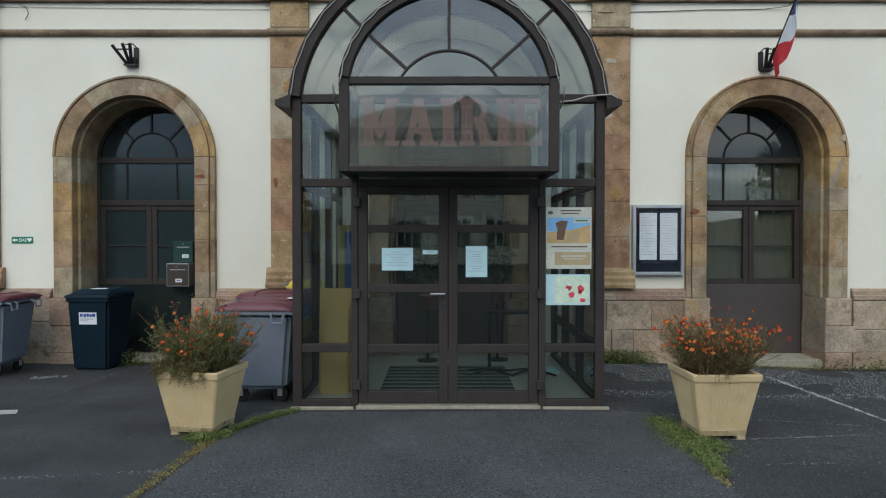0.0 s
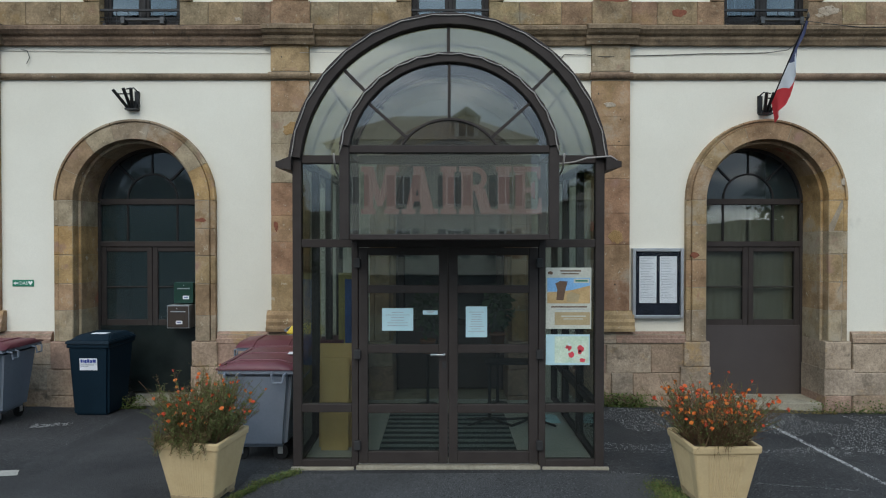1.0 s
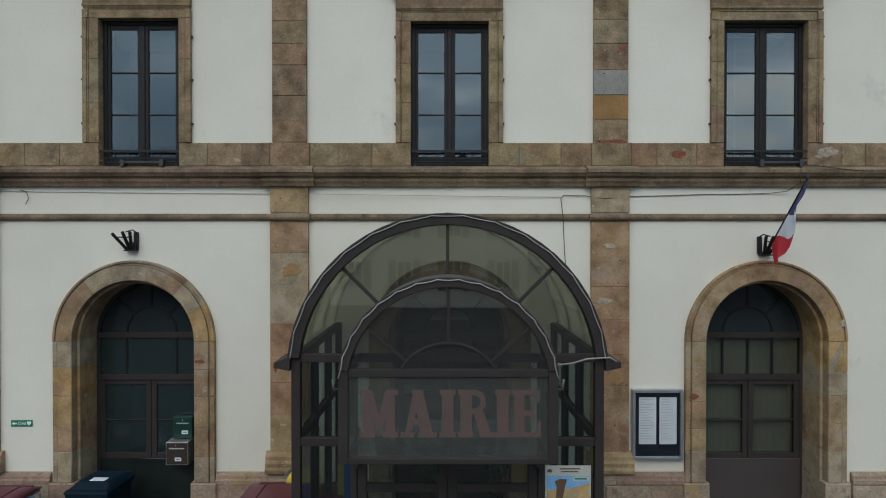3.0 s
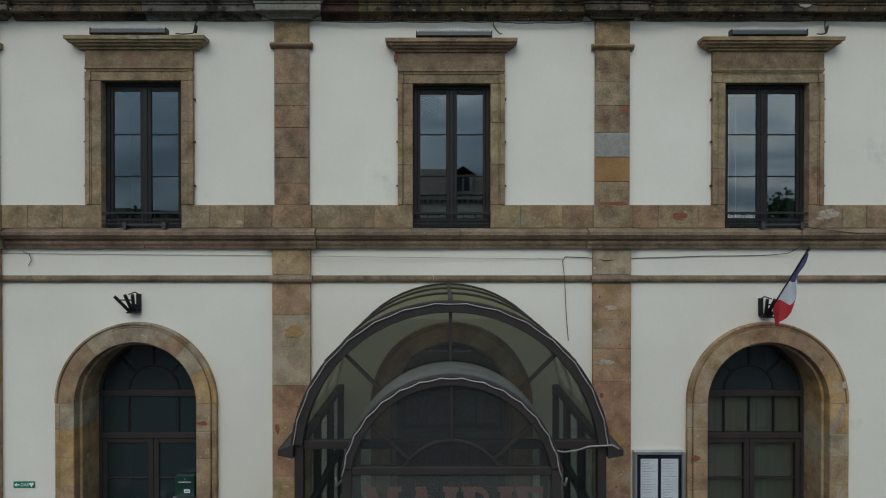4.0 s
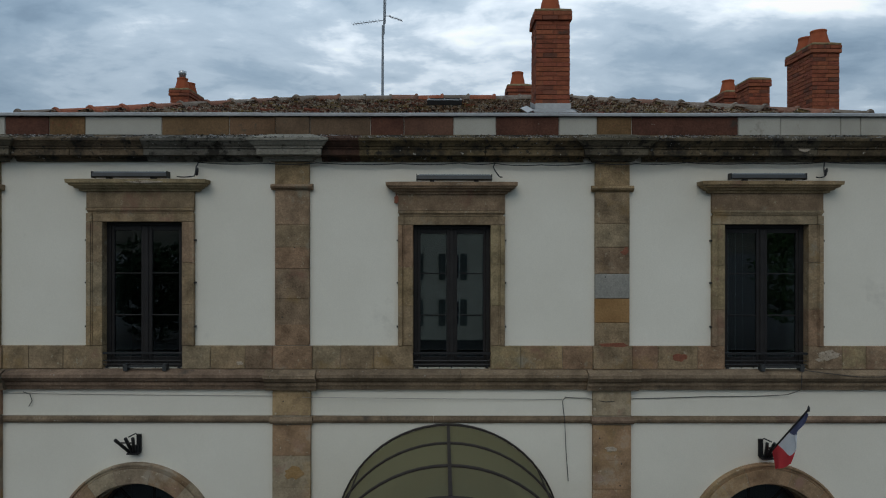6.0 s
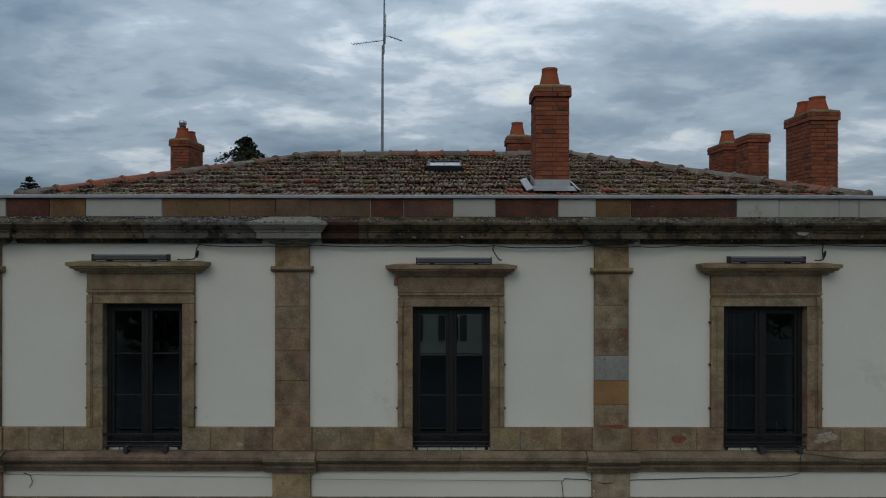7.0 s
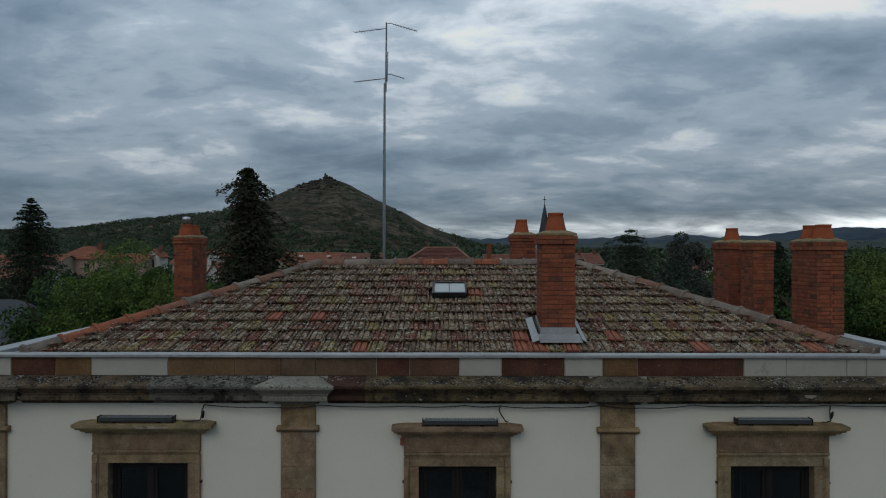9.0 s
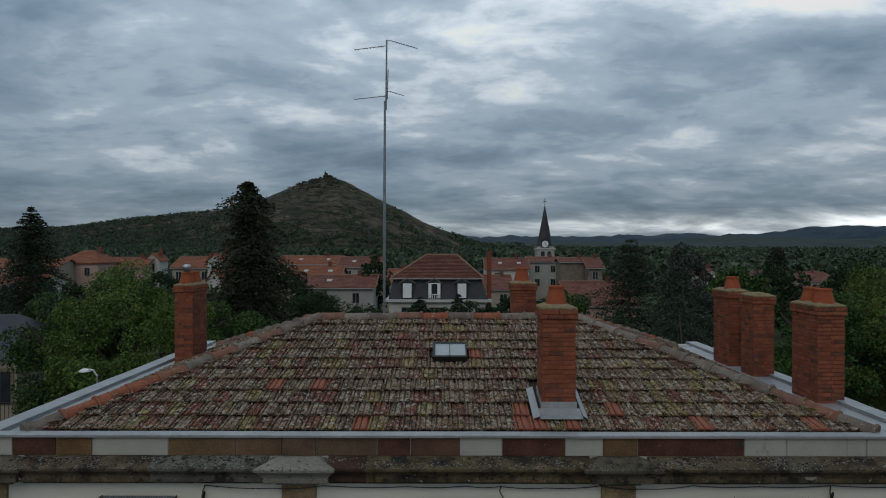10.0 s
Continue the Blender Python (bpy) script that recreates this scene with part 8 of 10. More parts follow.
cable([(-5.78, WALL - 0.02, 4.72), (-5.68, WALL - 0.03, 4.69), (-5.65, WALL - 0.03, 4.60), (-5.70, WALL - 0.02, 4.52)], 0.005, "loose end of wire hanging from the string course", 0.0)
for c in (WINDOWS[0] + 0.08, WINDOWS[2] + 0.17):
    lb = thing("floodlight_bracket", (c, WALL - 0.1, 5.04), "grey steel flood lamp bracket lying on the string course", "bracket", "lamp brackets")
    bm = bmesh.new()
    box(bm, c - 0.30, c + 0.30, WALL - 0.13, WALL - 0.09, 5.075, 5.10)
    part("bar", bm, M_LAMPBODY, lb)
    for xx in (-0.29, 0.24):
        bm = bmesh.new()
        box(bm, c + xx, c + xx + 0.05, WALL - 0.14, WALL - 0.04, 5.03, 5.12)
        part("clamp", bm, M_LAMPBODY, lb)

# ---- sheets on the porch glass, things inside ----
def sheet_on_glass(name, x0, x1, z0, z1, label, cat, lines=0, mat=None):
    th = thing(name, ((x0 + x1) / 2, PF, z0), label, cat)
    y = PF + 0.0195 if -0.8 < x0 < 0.9 else PF + 0.0345
    bm = bmesh.new()
    box(bm, x0, x1, y - 0.0012, y, z0, z1)
    part("paper", bm, mat or M_WHITEPAPER, th)
    rnd = random.Random(int(x0 * 1000))
    for i in range(lines):
        bm = bmesh.new()
        w = (x1 - x0) * rnd.uniform(0.35, 0.8)
        c = (x0 + x1) / 2
        zz = z1 - (z1 - z0) * (0.18 + 0.7 * i / max(lines, 1))
        box(bm, c - w / 2, c + w / 2, y - 0.002, y - 0.0012, zz - 0.004, zz + 0.002)
        part("print_line", bm, M_GREYINK, th)
    return th, y


sheet_on_glass("notice_sheet", -0.592, -0.290, 1.222, 1.440, "white landscape notice taped to the door glass", "notice", 6)
sheet_on_glass("notice_sheet", 0.220, 0.428, 1.158, 1.457, "white portrait notice taped to the door glass", "notice", 9)
sheet_on_glass("notice_sheet", -0.197, -0.052, 1.378, 1.418, "small white strip notice on the door glass", "notice", 2)
M_SKYBLUE = material("poster_blue", [(0.16, 0.36, 0.62), (0.22, 0.44, 0.68)], 6, 0.6, bump=0.0)
M_STRAW = material("poster_straw", [(0.42, 0.28, 0.12), (0.52, 0.36, 0.17)], 14, 0.6, bump=0.0)
M_TAN = material("poster_tan", [(0.36, 0.28, 0.15), (0.40, 0.31, 0.17)], 14, 0.6, bump=0.0)
M_BROWN = material("poster_brown", [(0.10, 0.055, 0.03), (0.14, 0.08, 0.045)], 14, 0.6, bump=0.0)
M_MAPGREEN = material("map_print", [(0.42, 0.56, 0.42), (0.60, 0.68, 0.55)], 14, 0.6, bump=0.0, spots=[((0.55, 0.62, 0.70), 20, 0.6, 0.04)])
M_MAPRED = material("map_red", [(0.55, 0.04, 0.06), (0.60, 0.06, 0.08)], 14, 0.6, bump=0.0)
M_CREAM = material("poster_paper", [(0.46, 0.47, 0.40), (0.52, 0.53, 0.46)], 8, 0.6, bump=0.0)
po, y = sheet_on_glass("poster", 1.000, 1.441, 1.238, 1.834, "event poster with a blue and straw-coloured picture on the porch glass", "poster", 0, M_CREAM)


def flat(name, pts, y, mat, th):
    bm = bmesh.new()
    slab(bm, pts, y - 0.0022, y - 0.0012, 0.0002)
    part(name, bm, mat, th)


flat("sky_area", rect(1.012, 1.429, 1.60, 1.735), y, M_SKYBLUE, po)
flat("field_area", [(1.012, 1.485), (1.429, 1.485), (1.429, 1.66), (1.25, 1.615), (1.012, 1.59)], y - 0.001, M_STRAW, po)
flat("brown_shape", [(1.10, 1.52), (1.17, 1.515), (1.19, 1.62), (1.21, 1.70), (1.14, 1.705), (1.09, 1.68), (1.11, 1.62)], y - 0.002, M_BROWN, po)
flat("brown_shape", [(1.20, 1.50), (1.31, 1.495), (1.33, 1.57), (1.24, 1.60), (1.20, 1.56)], y - 0.002, M_TAN, po)
flat("tan_box", rect(1.085, 1.429, 1.275, 1.40), y, M_TAN, po)
flat("caption", rect(1.14, 1.34, 1.795, 1.808), y, M_BROWN, po)
flat("caption", rect(1.15, 1.32, 1.768, 1.780), y, M_BROWN, po)
flat("caption", rect(1.05, 1.40, 1.445, 1.458), y, M_BROWN, po)
flat("caption", rect(1.10, 1.38, 1.425, 1.431), y, M_GREYINK, po)
flat("caption", rect(1.15, 1.39, 1.355, 1.367), y - 0.001, M_CREAM, po)
flat("caption", rect(1.17, 1.36, 1.33, 1.338), y - 0.001, M_CREAM, po)
flat("logo_patch", rect(1.27, 1.42, 1.685, 1.725), y - 0.001, M_CREAM, po)
flat("logo_bar", rect(1.285, 1.405, 1.698, 1.712), y - 0.002, M_SIGNGREEN, po)
flat("logo_shape", [(1.02, 1.77), (1.06, 1.765), (1.07, 1.79), (1.04, 1.80), (1.018, 1.79)], y, M_BROWN, po)
mp, y = sheet_on_glass("map_sheet", 1.000, 1.427, 0.885, 1.183, "printed map sheet with red areas on the porch glass", "map", 0, M_WHITEPAPER)
flat("map_area", rect(1.085, 1.418, 0.905, 1.165), y, M_MAPGREEN, mp)
rnd_map = random.Random(3)
for cx, cz, r in ((1.21, 1.06, 0.02), (1.25, 0.99, 0.03), (1.335, 1.05, 0.035), (1.23, 1.05, 0.022), (1.36, 0.93, 0.03), (1.33, 1.01, 0.022)):
    flat("red_area", [(cx + r * rnd_map.uniform(0.6, 1.2) * math.cos(a), cz + r * rnd_map.uniform(0.6, 1.3) * math.sin(a)) for a in [2 * math.pi * i / 9 for i in range(9)]], y - 0.001, M_MAPRED, mp)

M_PLY = material("bare_chipboard", [(0.51, 0.33, 0.135), (0.63, 0.42, 0.18)], 4, 0.8, bump=0.1, grain=0.12, stretch=(1, 1, 0.2))
brd = thing("wooden_board", (-1.05, 6.8, -0.07), "bare chipboard panels leaning inside the porch", "board")
for x0, x1, y0, z1, ry in ((-1.26, -0.98, 6.62, 0.95, 3), (-1.30, -0.86, 6.72, 1.08, 2)):
    bm = bmesh.new()
    box(bm, x0, x1, 0, 0.02, 0, z1, pose(0, y0, -0.068, -4, 0, 0))
    part("panel", bm, M_PLY, brd)
tbl = thing("folding_table", (0.75, 7.5, -0.07), "folded table with black metal legs inside the porch", "table")
bm = bmesh.new()
box(bm, 0.50, 1.12, 7.45, 7.75, 0.655, 0.68)
part("tabletop", bm, M_BLACK, tbl)
for x in (0.55, 1.05):
    bm = bmesh.new()
    tube(bm, [(x, 7.6, 0.66), (x, 7.6, -0.02)], 0.02, 8)
    part("leg", bm, M_BLACK, tbl)
    bm = bmesh.new()
    tube(bm, [(x - 0.26, 7.45, -0.055), (x, 7.6, 0.0), (x + 0.26, 7.75, -0.055)], 0.014, 6)
    tube(bm, [(x - 0.26, 7.75, -0.055), (x, 7.6, 0.0), (x + 0.26, 7.45, -0.055)], 0.014, 6)
    part("foot", bm, M_BLACK, tbl)
ban = thing("roll_banner", (-1.1, 8.0, -0.07), "tall blue and yellow display panel inside the porch", "banner")
bm = bmesh.new()
box(bm, -1.30, -1.02, 8.0, 8.02, 0.05, 1.70)
part("panel", bm, material("banner_yellow", [(0.26, 0.21, 0.05), (0.31, 0.25, 0.07)], 3, 0.6, bump=0.0), ban)
bm = bmesh.new()
box(bm, -1.22, -1.04, 7.994, 7.999, 0.55, 1.62)
part("picture", bm, material("banner_blue", [(0.02, 0.06, 0.22), (0.03, 0.09, 0.28)], 3, 0.6, bump=0.0), ban)
def pot_plant(x, y, z, h, seed):
    """A leafy house plant in a pot on a slim stand."""
    rng = np.random.default_rng(seed)
    th = thing("house_plant", (x, y, -0.07), "dark green leafy plant in a clay pot on a black stand", "plant", "hall plants")
    bm = bmesh.new()
    lathe(bm, [(0.14, -0.07), (0.14, -0.05), (0.02, -0.04), (0.02, z - 0.02), (0.11, z - 0.01), (0.11, z)], x, y, 12)
    part("stand", bm, M_BLACK, th)
    bm = bmesh.new()
    lathe(bm, [(0.075, z), (0.10, z + 0.15), (0.108, z + 0.15), (0.108, z + 0.18), (0.09, z + 0.18), (0.08, z + 0.10)], x, y, 14)
    part("pot", bm, M_POTCLAY, th, "clay pot", True)
    n = 420
    v = rng.normal(size=(n, 3))
    v /= np.linalg.norm(v, axis=1, keepdims=True)
    p = np.array([x, y, z + 0.18 + h * 0.5]) + v * rng.uniform(0.3, 1.0, (n, 1)) * np.array([0.22, 0.22, h * 0.5])
    leaf_cloud("foliage", p, v + rng.normal(size=(n, 3)) * 0.5 + np.array([0, 0, -0.4]), 0.11, M_HOUSELEAF, th, rng, 0.4)


def leaf_cloud(name, pts, dirs, size, mat, parent, rng, slim=0.5):
    """Many small four-cornered leaves at pts, each lying along its direction."""
    n = len(pts)
    d = dirs / np.maximum(np.linalg.norm(dirs, axis=1, keepdims=True), 1e-6)
    r = rng.normal(size=(n, 3))
    s = np.cross(d, r)
    s /= np.maximum(np.linalg.norm(s, axis=1, keepdims=True), 1e-6)
    L = (size * rng.uniform(0.6, 1.35, n))[:, None]
    v = np.stack([pts - d * L * 0.5, pts + s * L * slim * 0.5 + d * L * 0.05, pts + d * L * 0.5, pts - s * L * slim * 0.5 + d * L * 0.05], axis=1).reshape(-1, 3)
    me = bpy.data.meshes.new(name)
    f = np.arange(4 * n).reshape(-1, 4)
    me.from_pydata(v.tolist(), [], f.tolist())
    me.materials.append(mat)
    ob = new(name, me)
    ob.parent = parent
    ob.matrix_parent_inverse = world_of(parent).inverted()
    return ob


M_POTCLAY = material("clay_pot", [(0.20, 0.085, 0.045), (0.26, 0.115, 0.06)], 6, 0.85, bump=0.1)
M_HOUSELEAF = material("house_plant_leaf", [(0.02, 0.05, 0.016), (0.04, 0.085, 0.025)], 8, 0.5, bump=0.0)
pot_plant(-0.20, 8.45, 0.62, 0.75, 5)
pot_plant(0.72, 8.50, 0.70, 0.65, 6)
cl = bmesh.new()
g = 12
grid = [[cl.verts.new((1.10 + 0.30 * i / g, 7.6 + 0.35 * j / g, -0.068 + 0.07 * (0.5 + 0.5 * noise.noise(Vector((i * 0.55, j * 0.55, 3.3)))) * math.sin(math.pi * i / g) ** 0.4 * math.sin(math.pi * j / g) ** 0.4 + 0.004)) for i in range(g + 1)] for j in range(g + 1)]
for a, b in zip(grid, grid[1:]):
    for i in range(g):
        cl.faces.new((a[i], a[i + 1], b[i + 1], b[i]))
tagged(as_object("floor_cloth", cl, M_WHITEPAPER, True), "crumpled white cloth on the porch floor", "cloth")
# ---- on the roof ----
sky_l = thing("skylight", (0.02, 11.38, roof_z(11.38)), "small roof window with a metal frame and two panes", "skylight")
mz = pose(0.005, 11.38, roof_z(11.38) + 0.03, math.degrees(math.atan(SLOPE)), 0, 0)
for b in ((-0.30, -0.255, -0.30, 0.30), (0.275, 0.30, -0.30, 0.30), (-0.255, 0.275, -0.30, -0.245), (-0.255, 0.275, 0.265, 0.30), (-0.004, 0.004, -0.245, 0.265)):
    bm = bmesh.new()
    box(bm, *b, 0.0, 0.085, mz)
    part("frame_bar", bm, M_BLACK, sky_l)
M_ROOFPANE = material("dusty_skylight_glass", [(0.30, 0.335, 0.335), (0.38, 0.41, 0.41)], 3, 0.2, bump=0.02, grain=0.06, spots=[((0.08, 0.08, 0.07), 7, 0.66, 0.04)])
for a, b in ((-0.255, -0.004), (0.004, 0.275)):
    bm = bmesh.new()
    box(bm, a, b, -0.245, 0.265, 0.055, 0.065, mz)
    part("pane", bm, M_ROOFPANE, sky_l)
fl = thing("chimney_flashing", (1.6, 9.5, roof_z(9.4)), "folded zinc flashing round the chimney foot", "flashing")
CX0, CX1, CY0, CY1 = 1.35, 1.85, 9.52, 10.02


def on_roof(x, y, h):
    return Vector((x, y, roof_z(y) + h))


def roof_strip(name, pts):
    bm = bmesh.new()
    lo = [bm.verts.new(on_roof(*p)) for p in pts]
    hi = [bm.verts.new(on_roof(p[0], p[1], p[2] + 0.006)) for p in pts]
    bm.faces.new(hi)
    bm.faces.new(lo[::-1])
    for i in range(len(pts)):
        j = (i + 1) % len(pts)
        bm.faces.new((lo[i], lo[j], hi[j], hi[i]))
    part(name, bm, M_ZINC, fl)


roof_strip("apron", [(CX0 - 0.06, CY0 - 0.26, 0.055), (CX1 + 0.06, CY0 - 0.26, 0.055), (CX1 + 0.06, CY0 - 0.015, 0.075), (CX0 - 0.06, CY0 - 0.015, 0.075)])
roof_strip("side_soaker", [(CX0 - 0.16, CY0 - 0.24, 0.05), (CX0 - 0.06, CY0 - 0.24, 0.085), (CX0 - 0.06, CY1 + 0.1, 0.085), (CX0 - 0.16, CY1 + 0.1, 0.05)])
roof_strip("side_soaker", [(CX1 + 0.06, CY0 - 0.24, 0.085), (CX1 + 0.13, CY0 - 0.24, 0.05), (CX1 + 0.13, CY1 + 0.1, 0.05), (CX1 + 0.06, CY1 + 0.1, 0.085)])
bm = bmesh.new()
box(bm, CX0 - 0.012, CX1 + 0.012, CY0 - 0.012, CY0 - 0.004, roof_z(CY0) + 0.04, roof_z(CY0) + 0.17)
part("front_upstand", bm, M_ZINC, fl)
for xs, xe in ((CX0 - 0.016, CX0 - 0.004), (CX1 + 0.004, CX1 + 0.016)):
    bm = bmesh.new()
    v = [bm.verts.new(p) for x in (xs, xe) for p in ((x, CY0, roof_z(CY0) + 0.04), (x, CY1, roof_z(CY1) + 0.04), (x, CY1, roof_z(CY1) + 0.15), (x, CY0, roof_z(CY0) + 0.15))]
    for f in ((0, 1, 2, 3), (7, 6, 5, 4), (3, 2, 6, 7), (0, 3, 7, 4)):
        bm.faces.new([v[i] for i in f])
    part("side_upstand", bm, M_ZINC, fl)
cowl = thing("flue_cowl", (-5.93, 14.62, 10.5), "shiny steel flue cowl on a chimney pot", "cowl")
bm = bmesh.new()
lathe(bm, [(0.07, 10.50), (0.07, 10.62), (0.085, 10.63), (0.085, 10.70), (0.03, 10.72)], -5.93, 14.62, 14)
part("tube", bm, M_ALU, cowl, "", True)


# ---- weathering of the stone front ----
M_REDPATCH = material("rust_red_stone_face", [(0.17, 0.06, 0.038), (0.25, 0.10, 0.06)], 12, 0.9, bump=0.5, bump_scale=60, grain=0.3)
M_PALEPATCH = material("fresh_broken_stone", [(0.32, 0.26, 0.19), (0.44, 0.38, 0.30)], 14, 0.9, bump=0.6, bump_scale=60, grain=0.3, spots=[((0.16, 0.12, 0.08), 16, 0.56, 0.06)])
M_OCHREPATCH = material("ochre_stone_face", [(0.27, 0.165, 0.07), (0.33, 0.215, 0.10)], 12, 0.9, bump=0.4, bump_scale=60, grain=0.25)


def scar(x, z, w, h, y, mat, seed):
    """A shallow ragged scar on the face of a stone block."""
    rnd = random.Random(seed)
    bm = bmesh.new()
    n = 14
    pts = [(x + w * rnd.uniform(0.65, 1.1) * math.cos(2 * math.pi * i / n), z + h * rnd.uniform(0.6, 1.1) * math.sin(2 * math.pi * i / n)) for i in range(n)]
    slab(bm, pts, y - 0.004, y + 0.01, 0.004, 0.0015)
    ob = as_object("stone_scar", bm, mat)
    return tagged(ob, "shallow ragged scar in the sandstone face", "scar", "stone scars", "structure")


YB, YP, YA = WALL - 0.045, WALL - 0.06, WALL - 0.085
for x, z, w, h, y, mat in ((3.22, 5.20, 0.12, 0.06, YB, M_REDPATCH), (5.26, 5.23, 0.17, 0.075, YB, M_PALEPATCH), (5.13, 5.17, 0.06, 0.03, YB, M_PALEPATCH), (-2.80, 5.12, 0.05, 0.03, YB, M_PALEPATCH),
                           (-3.30, 2.38, 0.085, 0.035, YA, M_REDPATCH), (2.48, 6.67, 0.05, 0.06, YP + 0.01, M_REDPATCH), (2.30, 5.37, 0.22, 0.04, YP, M_REDPATCH),
                           (2.20, 3.20, 0.13, 0.05, YP, M_PALEPATCH), (2.36, 2.15, 0.11, 0.10, YP, M_OCHREPATCH), (2.15, 2.75, 0.03, 0.05, YP, M_REDPATCH), (-2.28, 2.30, 0.035, 0.09, YP, M_REDPATCH),
                           (-2.05, 3.62, 0.14, 0.10, YP, M_OCHREPATCH), (2.28, 3.95, 0.10, 0.04, YP, M_PALEPATCH), (5.45, 2.9, 0.03, 0.06, YA, M_PALEPATCH), (3.43, 1.9, 0.07, 0.05, YA, M_REDPATCH), (-0.66, 7.36, 0.035, 0.085, WALL - 0.056, M_REDPATCH), (4.83, 8.035, 0.10, 0.05, WALL - 0.200, M_PALEPATCH), (-4.06, 7.585, 0.26, 0.022, WALL - 0.205, M_PALEPATCH), (2.46, 6.64, 0.06, 0.045, YP + 0.01, M_REDPATCH)):
    scar(x, z, w, h, y, mat, int(x * 100 + z * 10))

for k, (x, z) in enumerate(((2.42, 3.75), (2.40, 3.45), (2.12, 4.1), (-2.2, 4.6), (-2.0, 2.6), (2.2, 6.3), (-2.05, 6.7), (-2.22, 5.75), (2.35, 1.5))):
    bm = bmesh.new()
    lathe(bm, [(0.010, -0.001), (0.009, 0.002), (0.003, 0.003)], 0, 0, 8)
    bm.transform(pose(x, WALL - 0.0605 + (0.01 if z > 5 else 0), z, 90, 0, 0))
    tagged(as_object("drill_hole", bm, M_BLACK), "small plugged drill hole in the stone", "hole", "drill holes", "structure")


def ledge_crumbs():
    """Moss, crumbs and droppings on the top of the cornice."""
    rnd = random.Random(15)
    bm, dark = bmesh.new(), bmesh.new()
    for i in range(5200):
        x = rnd.uniform(LEFT, RIGHT)
        t = rnd.random()
        if noise.noise(Vector((x * 1.7, 3.0, t * 2))) < -0.12:
            continue
        fwd = 0.06 if any(a - 0.20 < x < b + 0.20 for a, b in PIL) else 0.0
        y = WALL - 0.285 - fwd + (0.235 + fwd) * t
        z = 8.157 + 0.086 * t
        s = rnd.uniform(0.004, 0.016)
        g = bm if rnd.random() < 0.36 else dark
        v = [g.verts.new((x + s * math.cos(a) * 1.6, y + s * math.sin(a), z)) for a in (rnd.uniform(0, 1), 2.1, 4.2)] + [g.verts.new((x, y, z + s * 0.7))]
        for f in ((0, 1, 3), (1, 2, 3), (2, 0, 3)):
            g.faces.new([v[k] for k in f])
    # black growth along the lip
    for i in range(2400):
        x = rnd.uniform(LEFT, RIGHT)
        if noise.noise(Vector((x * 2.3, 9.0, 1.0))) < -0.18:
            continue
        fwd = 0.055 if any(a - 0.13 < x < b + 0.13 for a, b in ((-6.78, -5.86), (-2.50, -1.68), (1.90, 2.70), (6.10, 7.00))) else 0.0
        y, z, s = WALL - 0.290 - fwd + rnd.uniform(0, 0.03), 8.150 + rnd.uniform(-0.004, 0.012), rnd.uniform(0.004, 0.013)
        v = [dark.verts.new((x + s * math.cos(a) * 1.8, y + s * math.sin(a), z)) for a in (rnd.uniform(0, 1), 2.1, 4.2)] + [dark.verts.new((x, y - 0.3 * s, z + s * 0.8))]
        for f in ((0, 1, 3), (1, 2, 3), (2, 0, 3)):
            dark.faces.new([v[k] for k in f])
    tagged(as_object("ledge_lichen", bm, M_GRIT), "pale lichen and crumbs on the cornice ledge", "lichen", "", "stuff")
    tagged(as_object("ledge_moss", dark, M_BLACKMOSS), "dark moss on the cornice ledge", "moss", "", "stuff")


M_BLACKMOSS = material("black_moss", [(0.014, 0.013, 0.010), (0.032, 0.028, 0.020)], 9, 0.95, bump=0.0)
ledge_crumbs()


# ---- trees ----
def leaf_material(name, pal):
    return material(name, [tuple(0.7 * c for c in pal[0]), tuple(1.25 * c for c in pal[0])], 0.35, 0.85, bump=0.0, island=True, palette=pal, grain=0.12, bump_scale=3.0, spec=0.2)


M_BARK = material("bark", [(0.055, 0.042, 0.032), (0.10, 0.08, 0.06)], 3, 0.95, bump=0.5, bump_scale=20)
M_LGREEN = leaf_material("fresh_leaves", [(0.060, 0.095, 0.022), (0.072, 0.114, 0.026), (0.044, 0.073, 0.017), (0.090, 0.130, 0.030)])
M_YGREEN = leaf_material("yellow_green_leaves", [(0.060, 0.088, 0.020), (0.072, 0.102, 0.024), (0.046, 0.070, 0.016), (0.084, 0.112, 0.028)])
M_MGREEN = leaf_material("green_leaves", [(0.029, 0.057, 0.015), (0.037, 0.070, 0.018), (0.022, 0.044, 0.013), (0.048, 0.084, 0.021)])
M_DGREEN = leaf_material("dark_leaves", [(0.018, 0.034, 0.014), (0.024, 0.044, 0.017), (0.013, 0.026, 0.011), (0.030, 0.050, 0.020)])
M_CONIFER = leaf_material("dark_needles", [(0.021, 0.031, 0.018), (0.030, 0.041, 0.023), (0.014, 0.022, 0.013), (0.040, 0.048, 0.028)])
M_SEQUOIA = leaf_material("brownish_needles", [(0.028, 0.034, 0.018), (0.038, 0.040, 0.021), (0.018, 0.024, 0.013), (0.052, 0.046, 0.026)])
M_GREYLEAF = leaf_material("grey_green_leaves", [(0.044, 0.054, 0.044), (0.070, 0.080, 0.068), (0.018, 0.025, 0.019), (0.125, 0.135, 0.118), (0.026, 0.034, 0.026)])
M_CEDAR = leaf_material("blue_needles", [(0.028, 0.046, 0.030), (0.042, 0.062, 0.042), (0.018, 0.030, 0.021), (0.060, 0.080, 0.056)])


